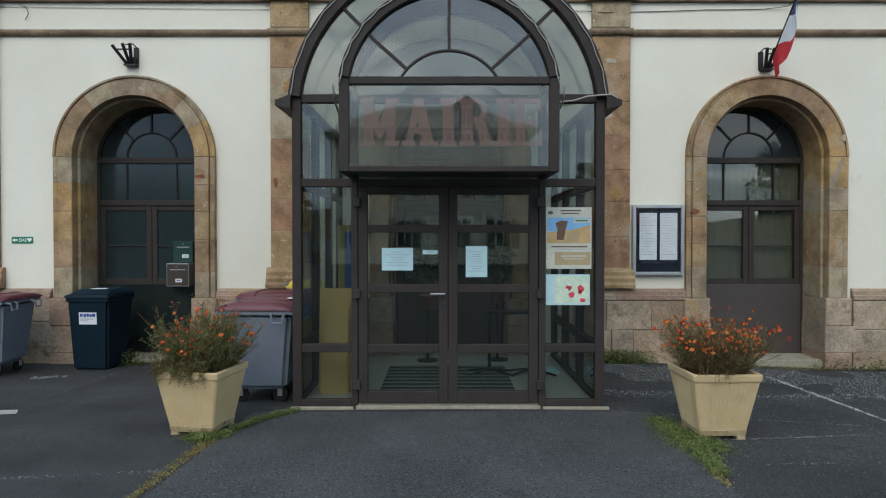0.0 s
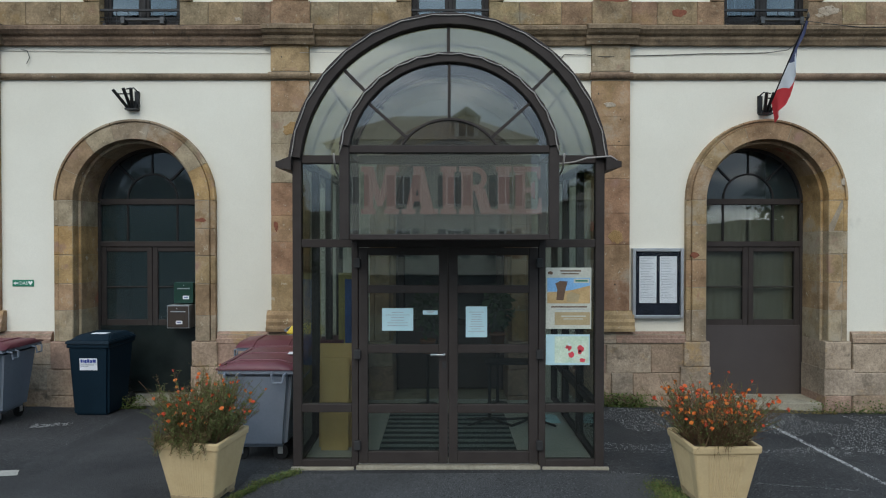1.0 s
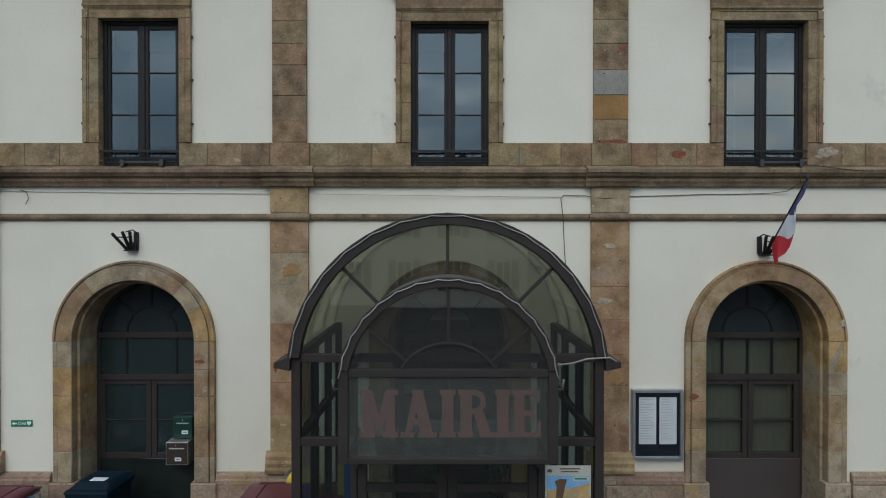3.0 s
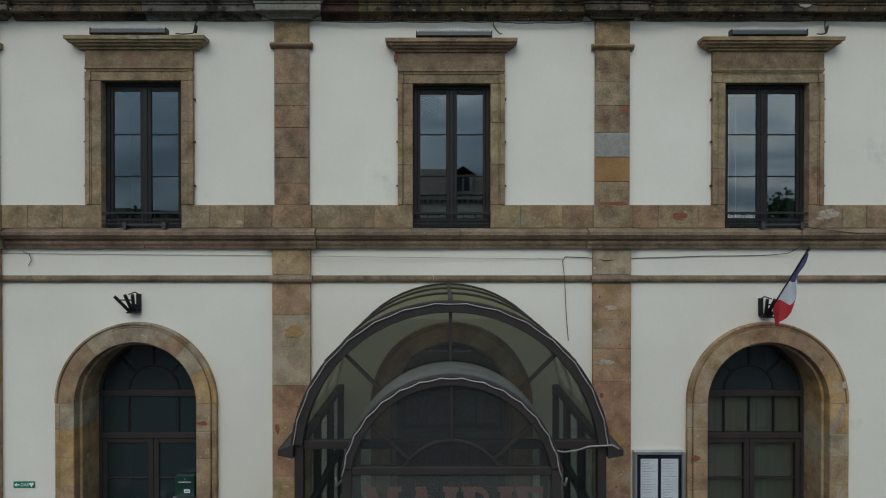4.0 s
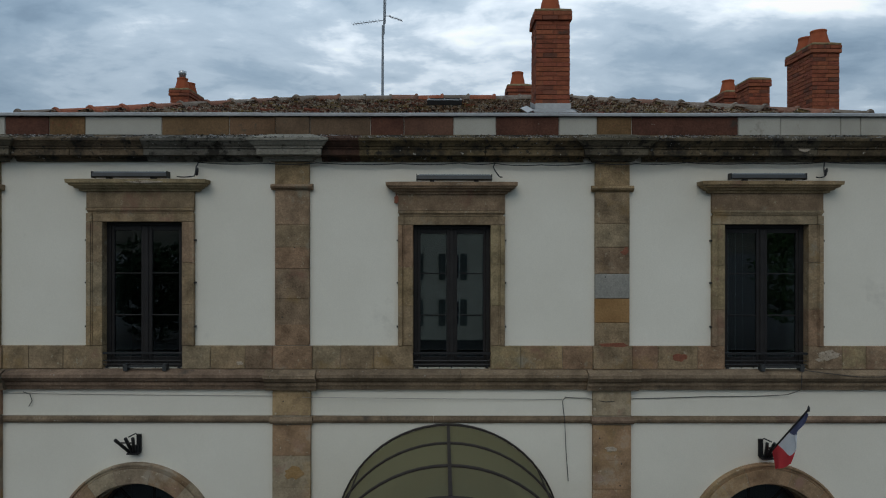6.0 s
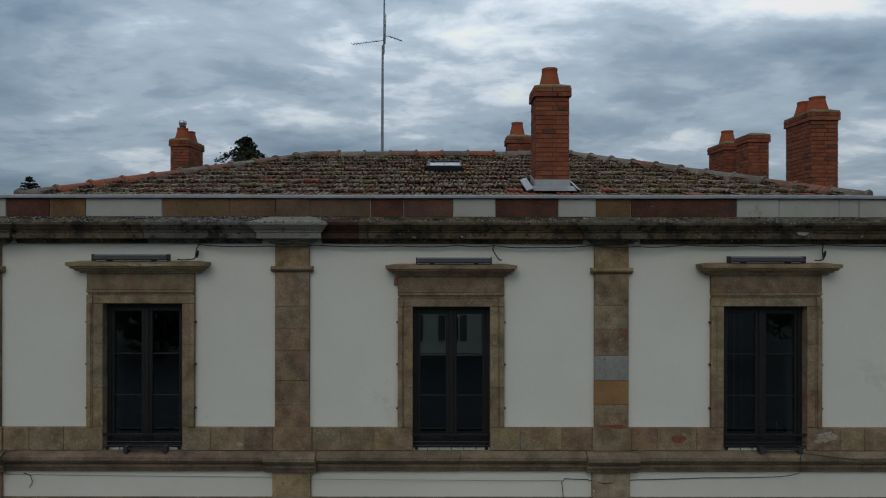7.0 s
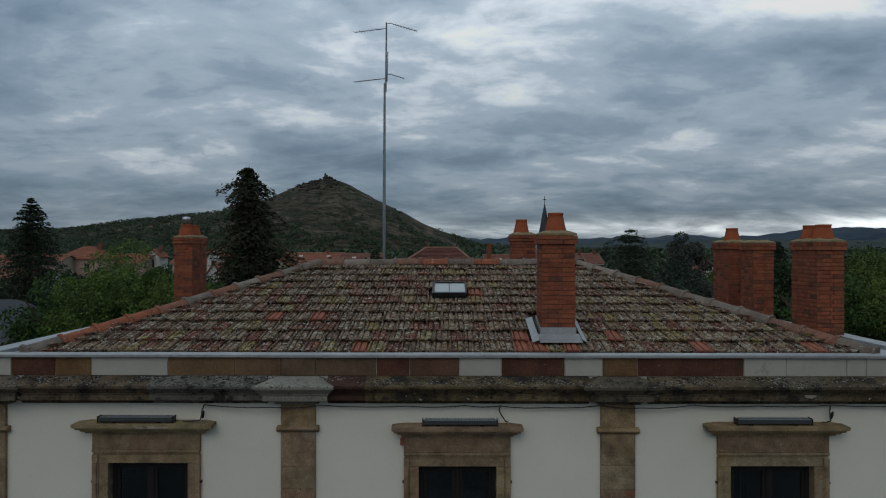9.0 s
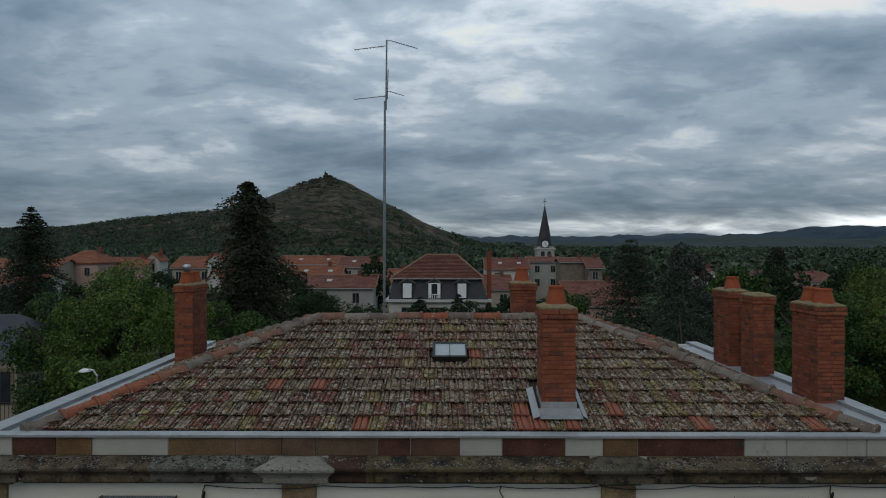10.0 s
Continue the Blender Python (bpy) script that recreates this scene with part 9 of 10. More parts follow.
def broad_tree(x, y, h, r, seed, mat, n, size, label, low=0.22, wide=1.0):
    rng = np.random.default_rng(seed)
    rnd = random.Random(seed)
    th = thing("tree", (x, y, gz(x, y)), label, "tree", "broadleaf trees")
    bm = bmesh.new()
    z0 = gz(x, y)
    tube(bm, [(x, y, z0 - 0.1), (x + 0.1, y, z0 + h * 0.2), (x, y + 0.1, z0 + h * 0.55)], 0.035 * h * 0.7, 8, True, 0.012 * h)
    for i in range(11):
        a = rnd.uniform(0, 2 * math.pi)
        b = z0 + h * rnd.uniform(0.15, 0.45)
        e = Vector((x + r * 0.7 * math.cos(a), y + r * 0.7 * math.sin(a), z0 + h * rnd.uniform(0.45, 0.85)))
        tube(bm, [(x, y, b), Vector((x, y, b)).lerp(e, 0.5) + Vector((0, 0, 0.06 * h)), e], 0.012 * h, 5, True, 0.004 * h)
    part("trunk", bm, M_BARK, th)
    k = 70
    u = rng.normal(size=(k, 3))
    u /= np.linalg.norm(u, axis=1, keepdims=True)
    rad = rng.uniform(0.45, 1.0, (k, 1)) ** 0.6
    cz = z0 + h * (0.5 + low / 2)
    c = np.array([x, y, cz]) + u * rad * np.array([r * wide * 0.82, r * 0.82, h * (0.5 - low / 2) * 0.86])
    cr = r * rng.uniform(0.14, 0.32, k)
    which = rng.integers(0, k, n)
    v = rng.normal(size=(n, 3))
    v /= np.linalg.norm(v, axis=1, keepdims=True)
    shell = rng.uniform(0.35, 1.0, (n, 1)) ** 0.5
    p = c[which] + v * shell * cr[which][:, None] * np.array([1, 1, 0.8])
    d = v * 0.6 + rng.normal(size=(n, 3)) * 0.8 + np.array([0, 0, -0.5])
    leaf_cloud("crown", p, d, size, mat, th, rng, 0.62)
    return th


def conifer(x, y, h, r, seed, mat, label, shape=0.85, droop=0.25, n_lev=26, per=9, leaf=0.45, start=0.08, density=26, ragged=0.3, lump=0.0, rise=0.0):
    rng = np.random.default_rng(seed)
    th = thing("conifer", (x, y, gz(x, y)), label, "tree", "conifers")
    z0 = gz(x, y)
    bm = bmesh.new()
    tube(bm, [(x, y, z0 - 0.1), (x, y, z0 + h * 0.5), (x, y, z0 + h)], 0.017 * h, 8, True, 0.01)
    pts, dirs = [], []
    for i in range(n_lev):
        t = start + (1 - start) * (1 - (1 - (i + rng.uniform(-0.3, 0.3)) / n_lev) ** 1.25)
        t = min(max(t, start), 0.985)
        R = r * (1 - t) ** shape
        for k in range(per):
            a = 2 * math.pi * (k + rng.uniform(0, 1)) / per + i * 1.3
            l = max(R * rng.uniform(1 - ragged, 1 + ragged * 0.5), 0.12)
            l *= 1 + lump * noise.noise(Vector((1.6 * math.cos(a), 1.6 * math.sin(a), t * 11 + seed)))
            if lump and t > 0.8:
                l *= min(max(0.9 + 0.4 * rng.normal(), 0.4), 1.5)
            base = np.array([x, y, z0 + h * t])
            out = np.array([math.cos(a), math.sin(a), 0])
            m = max(4, int(density * l / r) + 3)
            s = np.linspace(0.1, 1, m)
            lift = 0.10 * l * np.sin(s * math.pi) - droop * l * s ** 1.6 + max(t - 0.5, 0) * rise * l * s
            br = base + out * (s * l)[:, None] + np.array([0, 0, 1]) * lift[:, None]
            if i % 2 == 0 and k % 2 == 0:
                tube(bm, [tuple(br[0]), tuple(br[m // 2]), tuple(br[-1])], 0.03 * l, 4, False, 0.008)
            side = np.array([-out[1], out[0], 0])
            for rep in range(3):
                q = br + side * rng.normal(0, 0.14 * l + 0.05, m)[:, None] + np.array([0, 0, 1]) * rng.normal(-0.05, 0.06 * l, m)[:, None]
                pts.append(q)
                dd = out * 0.8 + side * rng.normal(0, 0.9, m)[:, None] + np.array([0, 0, -1]) * rng.uniform(0.1, 0.7, m)[:, None]
                dirs.append(dd)
    part("trunk", bm, M_BARK, th)
    leaf_cloud("crown", np.concatenate(pts), np.concatenate(dirs), leaf, mat, th, rng, 0.42)
    return th


conifer(-42.3, 66, 15.5, 5.6, 1, M_CONIFER, "dark spruce with open drooping branches", 0.78, 0.14, 34, 9, 0.28, 0.1, 66, 0.5, 0.0, 0.9)
conifer(-13.9, 45.8, 16.1, 4.6, 2, M_SEQUOIA, "tall dense brown-green conifer with a columnar crown", 0.66, 0.45, 60, 11, 0.25, 0.03, 70, 0.55, 0.9, 0.5)
conifer(17.8, 62, 12.3, 6.0, 3, M_CONIFER, "spreading dark cedar with flat layers of branches", 0.62, 0.12, 17, 11, 0.22, 0.12, 84, 0.5, 0.5)
conifer(18.1, 50, 10.1, 5.0, 4, M_CEDAR, "blue-green drooping cedar with hanging branches", 0.68, 0.38, 22, 10, 0.20, 0.04, 62, 0.5, 0.5)
broad_tree(21.3, 58, 12.2, 2.9, 40, M_GREYLEAF, 30000, 0.17, "tall grey-leaved tree between the cedars", 0.05)
conifer(47.4, 92, 11.6, 3.4, 5, M_CONIFER, "dark conifer among the far trees", 0.5, 0.2, 24, 10, 0.36, 0.05, 34, 0.4)
conifer(-2.3, 62, 6.6, 2.4, 6, M_CONIFER, "small spruce before the mansard house", 0.8, 0.25, 16, 8, 0.45, 0.05, 18, 0.4)
conifer(1.3, 62, 6.9, 2.2, 7, M_CONIFER, "small spruce before the mansard house", 0.8, 0.25, 16, 8, 0.45, 0.05, 18, 0.4)
conifer(4.3, 63, 6.0, 2.0, 8, M_CONIFER, "small spruce before the mansard house", 0.8, 0.25, 14, 8, 0.45, 0.05, 18, 0.4)
conifer(-8.2, 60, 6.0, 2.2, 9, M_CONIFER, "small dark spruce behind the roof", 0.7, 0.25, 14, 8, 0.45, 0.05, 18, 0.4)
broad_tree(-15.6, 33, 10.6, 4.6, 21, M_LGREEN, 70000, 0.125, "large leafy green tree beside the town hall", 0.1)
broad_tree(-19.2, 34, 9.4, 3.8, 22, M_MGREEN, 40000, 0.155, "leafy green tree beside the town hall", 0.05)
broad_tree(-12.0, 36, 8.8, 3.2, 23, M_MGREEN, 26000, 0.155, "green tree beside the tall conifer", 0.05)
broad_tree(-25.5, 46, 8.2, 4.4, 24, M_DGREEN, 18000, 0.2, "dark green tree by the slate-roofed house", 0.05)
broad_tree(-33.0, 58, 8.6, 5.0, 25, M_DGREEN, 8000, 0.34, "dark green tree behind the spruce", 0.05)
broad_tree(-10.2, 54, 8.0, 3.2, 26, M_DGREEN, 16000, 0.17, "round dark grey-green tree behind the roof", 0.05)
broad_tree(-7.0, 55, 6.9, 2.6, 27, M_DGREEN, 10000, 0.17, "round dark shrub behind the roof", 0.05)
broad_tree(12.6, 50, 6.2, 2.6, 28, M_DGREEN, 10000, 0.18, "dark shrub behind the roof", 0.05)
broad_tree(18.5, 38, 6.4, 3.2, 29, M_MGREEN, 14000, 0.16, "green shrub by the rear chimneys", 0.05)
broad_tree(21.5, 36, 9.0, 3.6, 30, M_MGREEN, 30000, 0.17, "green tree between the chimneys", 0.05)
broad_tree(25.5, 34.5, 10.0, 3.9, 31, M_YGREEN, 46000, 0.125, "light green tree beyond the chimney", 0.05)
broad_tree(29.5, 44, 10.4, 4.6, 32, M_YGREEN, 40000, 0.15, "light green tree at the edge of the garden", 0.05)
broad_tree(20.5, 26, 5.6, 3.0, 33, M_DGREEN, 14000, 0.13, "dark hedge-like shrub beside the town hall", 0.02)
broad_tree(16.2, 27, 4.6, 2.4, 34, M_DGREEN, 10000, 0.13, "dark shrub beside the rear parapet", 0.02)
broad_tree(33.0, 72, 9.6, 4.6, 35, M_MGREEN, 7000, 0.36, "green tree in the gardens", 0.05)
broad_tree(42.0, 80, 9.8, 5.0, 36, M_DGREEN, 7000, 0.4, "dark green tree in the gardens", 0.05)
broad_tree(58.0, 90, 11.0, 5.6, 37, M_DGREEN, 6500, 0.45, "dark green tree in the gardens", 0.05)
for i, (tx, th_) in enumerate(((-7.6, 5.2), (-2.6, 6.0), (0.2, 5.5), (2.9, 6.0), (5.4, 5.9))):
    broad_tree(tx, 66 + 0.6 * i, th_, 2.1, 90 + i, M_DGREEN, 5500, 0.19, "dark garden shrub before the mansard house", 0.04)
broad_tree(-10.8, 100, 10.6, 3.0, 38, M_DGREEN, 5000, 0.4, "dark tree behind the houses", 0.05)
broad_tree(-21.0, 88, 8.4, 3.6, 39, M_DGREEN, 5000, 0.4, "dark tree between the houses", 0.05)


for i, (tx, ty, th_, tr) in enumerate(((-60, 84, 6.5, 4.5), (-50, 100, 8.0, 4.4), (-46, 104, 7.6, 4.0), (-40, 86, 6.6, 4.0), (-30, 80, 6.4, 3.8), (-24, 76, 6.0, 3.4), (-17, 82, 5.6, 3.2), (-3, 70, 4.6, 2.6), (8.5, 82, 5.4, 3.0), (12, 74, 6.0, 3.2), (15, 80, 6.4, 3.4), (27, 70, 7.2, 4.0), (36, 60, 7.0, 4.0), (40, 52, 8.4, 4.2), (48, 64, 9.0, 4.8), (66, 78, 9.0, 5.0))):
    broad_tree(tx, ty, th_, tr, 60 + i, (M_DGREEN, M_MGREEN, M_DGREEN)[i % 3], 7000, 0.30, "dark green garden tree among the houses", 0.04, 1.2)


def far_woods():
    """Woods on the plain and along the foot of the hills."""
    rng = np.random.default_rng(9)
    zones = [(2600, 150, 330, -1.15, 1.15, 6.5), (3200, 330, 800, -1.05, 1.05, 9.0), (1500, 800, 1500, 0.02, 1.0, 12.0), (1700, 700, 1250, -1.0, 0.1, 9.0)]
    P, Dr, S = [], [], []
    for n, y0, y1, a0, a1, hh in zones:
        yy = y0 + (y1 - y0) * rng.random(n) ** 0.8
        xx = yy * rng.uniform(a0, a1, n)
        keep = ~((np.abs(xx / yy + 0.03) < 0.24) & (yy < 230))
        xx, yy = xx[keep], yy[keep]
        n = len(xx)
        h = hh * rng.uniform(0.5, 1.25, n)
        zz = np.array([max(hill_height(a, b), 0) if b > 905 and a < 390 else 0.0 for a, b in zip(xx, yy)])
        zz = zz - 1
        k = 56
        u = rng.normal(size=(n, k, 3))
        u /= np.linalg.norm(u, axis=2, keepdims=True)
        rad = h[:, None, None] * 0.55
        p = np.stack([xx, yy, zz + h * 0.55], axis=1)[:, None, :] + u * rad * np.array([0.95, 0.95, 0.85]) * rng.uniform(0.75, 1.0, (n, k, 1))
        P.append(p.reshape(-1, 3))
        Dr.append((rng.normal(size=(n, k, 3)) + u * 0.2).reshape(-1, 3))
        S.append(np.repeat(h * 0.28, k))
    P, Dr, S = np.concatenate(P), np.concatenate(Dr), np.concatenate(S)
    holder = thing("far_woods", (0, 400, 0), "far dark green woods and hedges on the plain", "woods", "", "stuff")
    ob = leaf_cloud("far_wood_crowns", P, Dr, S, M_FARWOOD, holder, rng, 0.8)
    tagged(ob, "", "", "", "stuff")


# leaf tones raised to stand in for distance haze
M_FARWOOD = leaf_material("far_wood_leaves_hazed", [(0.045, 0.067, 0.041), (0.056, 0.078, 0.046), (0.036, 0.055, 0.037), (0.072, 0.092, 0.052)])
far_woods()


def hill_scrub():
    """Bushes and small trees scattered over the hill, dense on its lower slopes."""
    rng = np.random.default_rng(19)
    n = 21000
    xx = rng.uniform(-1350, 200, n)
    yy = rng.uniform(1150, 1620, n)
    zz = np.array([hill_height(a, b) for a, b in zip(xx, yy)])
    dens = np.clip(1.0 - (zz - 20) / 110, 0.12, 1.0)
    patch = np.array([noise.fractal(Vector((a * 0.009 + b * 0.004, b * 0.010, 5.0)), 0.8, 2.0, 3) for a, b in zip(xx, yy)])
    bare = np.where(xx > -420, -0.12, -0.70) + 0.30 * (xx > -250) * (zz > 35)
    keep = (rng.random(n) < dens) & (patch > bare) & (zz > 2)
    xx, yy, zz = xx[keep], yy[keep], zz[keep]
    n, k = len(xx), 13
    h = rng.uniform(2.4, 7.6, n) * np.where(zz > 110, 0.6, 1.0)
    u = rng.normal(size=(n, k, 3))
    u /= np.linalg.norm(u, axis=2, keepdims=True)
    p = np.stack([xx, yy, zz + h * 0.4], axis=1)[:, None, :] + u * (h * 0.6)[:, None, None] * np.array([1.1, 1.1, 0.75])
    holder = thing("hill_scrub", (-270, 1400, 20), "dark bushes and small trees covering the hill", "scrub", "", "stuff")
    ob = leaf_cloud("scrub_crowns", p.reshape(-1, 3), rng.normal(size=(n * k, 3)), np.repeat(h * 0.5, k), M_FARWOOD, holder, rng, 0.85)
    tagged(ob, "", "", "", "stuff")


hill_scrub()
hill_buildings()
M_LAWN = material("garden_grass", [(0.03, 0.05, 0.018), (0.06, 0.075, 0.03)], 0.15, 0.95, bump=0.3, bump_scale=8)
bm = bmesh.new()
v = [bm.verts.new(p) for p in ((-400, 19, -0.08), (400, 19, -0.08), (1800, 1800, -0.08), (-1800, 1800, -0.08))]
bm.faces.new(v)
structure("ground_gardens", bm, M_LAWN, "grass and gardens behind the town hall")

# ---- houses of the town ----
M_HBEIGE = material("beige_render", [(0.30, 0.255, 0.195), (0.37, 0.32, 0.25)], 0.5, 0.9, bump=0.0, grain=0.06, bump_scale=8)
M_HWHITE = material("white_render", [(0.44, 0.42, 0.385), (0.52, 0.50, 0.46)], 0.5, 0.9, bump=0.0, grain=0.06, bump_scale=8)
M_HGREY = material("grey_render", [(0.30, 0.29, 0.27), (0.38, 0.365, 0.34)], 0.5, 0.9, bump=0.0, grain=0.06, bump_scale=8)
M_HSTONE = material("rubble_stone_wall", [(0.14, 0.115, 0.09), (0.23, 0.19, 0.15)], 1.4, 0.95, bump=0.2, grain=0.25, bump_scale=6)
M_HPINK = material("pink_render", [(0.36, 0.24, 0.20), (0.42, 0.29, 0.24)], 0.5, 0.9, bump=0.0, grain=0.06, bump_scale=8)
M_RTILE = material("orange_roof_tiles", [(0.17, 0.062, 0.036), (0.28, 0.112, 0.065)], 0.7, 0.9, bump=0.3, bump_scale=3, grain=0.5, stretch=(0.8, 0.8, 5.0), spots=[((0.09, 0.05, 0.035), 0.9, 0.60, 0.12), ((0.26, 0.17, 0.12), 2.0, 0.64, 0.08)])
M_RTILE2 = material("red_brown_roof_tiles", [(0.12, 0.046, 0.034), (0.21, 0.092, 0.066)], 0.7, 0.9, bump=0.3, bump_scale=3, grain=0.5, stretch=(0.8, 0.8, 5.0), spots=[((0.07, 0.042, 0.033), 0.9, 0.58, 0.12), ((0.22, 0.15, 0.11), 2.0, 0.63, 0.08)])
M_RTILEPALE = material("faded_ridge_tiles", [(0.22, 0.12, 0.085), (0.30, 0.18, 0.13)], 1.5, 0.9, bump=0.1, grain=0.3)
M_SLATE = material("slate", [(0.018, 0.020, 0.024), (0.034, 0.036, 0.042)], 1.2, 0.65, bump=0.2, bump_scale=12, grain=0.22)
M_DARKPANE = material("dark_far_window", [(0.015, 0.018, 0.022), (0.03, 0.035, 0.04)], 1, 0.25, bump=0.0)
M_SHUTTER = material("painted_shutter", [(0.30, 0.29, 0.27), (0.36, 0.35, 0.32)], 2, 0.8, bump=0.0)


def house_window(parent, x, y, z, w, h, shutters=False):
    f = bmesh.new()
    e = 0.055
    for a, b, c, d in ((-w / 2 - e, -w / 2, -e, h + e), (w / 2, w / 2 + e, -e, h + e), (-w / 2, w / 2, h, h + e), (-w / 2, w / 2, -e, 0), (-0.025, 0.025, 0, h)):
        box(f, x + a, x + b, y - 0.06, y + 0.02, z + c, z + d)
    win = part("window", f, M_SHUTTER, parent)
    p = bmesh.new()
    box(p, x - w / 2, x + w / 2, y - 0.02, y - 0.005, z, z + h)
    part("pane", p, M_DARKPANE, win)
    if shutters:
        for s in (-1, 1):
            q = bmesh.new()
            u = sorted((x + s * (w / 2 + 0.06), x + s * (w / 2 + 0.06 + w * 0.5)))
            box(q, u[0], u[1], y - 0.07, y - 0.02, z - 0.05, z + h + 0.05)
            part("shutter", q, M_SHUTTER, win)


def house(x0, x1, y, depth, eave, ridge, kind, wall_mat, roof_mat, cols, rows, label, skylights=0):
    th = thing("house", ((x0 + x1) / 2, y + depth / 2, 0), label, "house", "houses of the town")
    bm = bmesh.new()
    box(bm, x0, x1, y, y + depth, -0.3, eave)
    ym, xm, o = y + depth / 2, (x0 + x1) / 2, 0.35
    if kind == "gable":
        for x in (x0, x1):
            vs = [bm.verts.new(p) for p in ((x, y, eave), (x, y + depth, eave), (x, ym, ridge - 0.1))]
            bm.faces.new(vs)
    if kind == "gable_front":
        for yy in (y, y + depth):
            vs = [bm.verts.new(p) for p in ((x0, yy, eave), (x1, yy, eave), (xm, yy, ridge - 0.1))]
            bm.faces.new(vs)
    part("wall", bm, wall_mat, th)
    r = bmesh.new()

    def plane(*p):
        lo = [r.verts.new(q) for q in p]
        hi = [r.verts.new((q[0], q[1], q[2] + 0.16)) for q in p]
        r.faces.new(hi)
        r.faces.new(lo[::-1])
        for i in range(len(p)):
            j = (i + 1) % len(p)
            r.faces.new((lo[i], lo[j], hi[j], hi[i]))

    s = (ridge - eave) / (depth / 2)
    if kind == "gable":
        plane((x0 - o, y - o, eave - o * s), (x1 + o, y - o, eave - o * s), (x1 + o, ym, ridge), (x0 - o, ym, ridge))
        plane((x1 + o, y + depth + o, eave - o * s), (x0 - o, y + depth + o, eave - o * s), (x0 - o, ym, ridge), (x1 + o, ym, ridge))
    elif kind == "gable_front":
        s2 = (ridge - eave) / ((x1 - x0) / 2)
        plane((x0 - o, y - o, eave - o * s2), (xm, y - o, ridge), (xm, y + depth + o, ridge), (x0 - o, y + depth + o, eave - o * s2))
        plane((xm, y - o, ridge), (x1 + o, y - o, eave - o * s2), (x1 + o, y + depth + o, eave - o * s2), (xm, y + depth + o, ridge))
    else:
        q = min(depth / 2, (x1 - x0) / 2 * 0.75)
        a, b, c, d = (x0 - o, y - o, eave), (x1 + o, y - o, eave), (x1 + o, y + depth + o, eave), (x0 - o, y + depth + o, eave)
        e, f = (x0 + q, ym, ridge), (x1 - q, ym, ridge)
        plane(a, b, f, e)
        plane(c, d, e, f)
        plane(d, a, e)
        plane(b, c, f)
    part("roof", r, roof_mat, th)
    ch = bmesh.new()
    box(ch, xm + (x1 - x0) * 0.22, xm + (x1 - x0) * 0.22 + 0.6, ym - 0.3, ym + 0.3, ridge - 0.5, ridge + 0.9)
    part("chimney_stack", ch, M_RTILE2, th)
    for j in range(rows):
        for i in range(cols):
            x = x0 + (x1 - x0) * (i + 0.5) / cols
            house_window(th, x, y, eave - 2.2 - 2.8 * j, 0.95, 1.4, rows > 1)
    if kind == "gable":
        g = bmesh.new()
        tube(g, [(x0 - o, ym, ridge + 0.18), (x1 + o, ym, ridge + 0.18)], 0.13, 6)
        for x in (x0 - o, x1 + o):
            tube(g, [(x, y - o, eave - o * s + 0.14), (x, ym, ridge + 0.14)], 0.09, 5)
        part("ridge_cap", g, M_RTILEPALE, th)
        g = bmesh.new()
        tube(g, [(x0 - o, y - o - 0.06, eave - o * s - 0.02), (x1 + o, y - o - 0.06, eave - o * s - 0.02)], 0.07, 6)
        part("gutter", g, M_SHUTTER, th)
        for k in range(skylights):
            x = x0 + (x1 - x0) * (0.3 + 0.45 * k)
            v0, v1 = 0.45, 0.62
            g = bmesh.new()
            yy = [y + depth / 2 * v for v in (v0, v1)]
            zz = [eave + s * depth / 2 * v + 0.20 for v in (v0, v1)]
            vs = [g.verts.new(p) for p in ((x, yy[0], zz[0]), (x + 0.75, yy[0], zz[0]), (x + 0.75, yy[1], zz[1]), (x, yy[1], zz[1]))]
            vs2 = [g.verts.new(v.co - Vector((0, 0, 0.12))) for v in vs]
            g.faces.new(vs)
            for i in range(4):
                g.faces.new((vs[i - 1], vs[i], vs2[i], vs2[i - 1]))
            part("skylight", g, M_HWHITE, th, "small pale skylight")


house(-71.2, -63.4, 118, 9, 8.0, 10.3, "hip", M_HPINK, M_RTILE, 2, 1, "pinkish house with a hipped red tile roof")
house(-66.6, -57.9, 124, 9, 7.2, 8.8, "gable", M_HPINK, M_RTILE, 2, 1, "low terraced house with a red tile roof", 1)
house(-59.5, -56.5, 128, 4, 8.5, 9.8, "gable_front", M_HWHITE, M_RTILE, 1, 1, "narrow white house with a gabled end")
house(-48.9, -42.0, 116, 9, 7.4, 9.1, "gable", M_HBEIGE, M_RTILE, 3, 1, "beige house with a long red tile roof")
house(-41.1, -38.7, 112, 8, 8.7, 9.9, "gable_front", M_HWHITE, M_RTILE, 1, 1, "white gabled house between the trees")
house(-34.0, -31.7, 92, 8, 6.1, 7.9, "gable_front", M_HWHITE, M_RTILE, 1, 2, "white house with a red roof behind the tall conifer")
house(-35.4, -22.1, 138, 8, 7.5, 9.0, "gable", M_HBEIGE, M_RTILE, 3, 1, "long terraced house with orange tile roof", 2)
house(-21.0, -12.7, 128, 9, 7.2, 8.9, "gable", M_HGREY, M_RTILE2, 2, 1, "grey rendered house with a brown tile roof", 1)
house(-26.7, -17.5, 108, 8, 6.0, 7.7, "gable", M_HBEIGE, M_RTILE, 2, 1, "low house with wide red tile roof", 2)
house(-20.6, -10.3, 94, 9, 5.2, 6.7, "gable", M_HGREY, M_RTILE2, 2, 1, "rendered house with a brown-red tile roof", 1)
house(-11.1, -6.4, 112, 9, 5.0, 7.0, "gable", M_HBEIGE, M_RTILE, 2, 1, "small house with an orange tile roof")
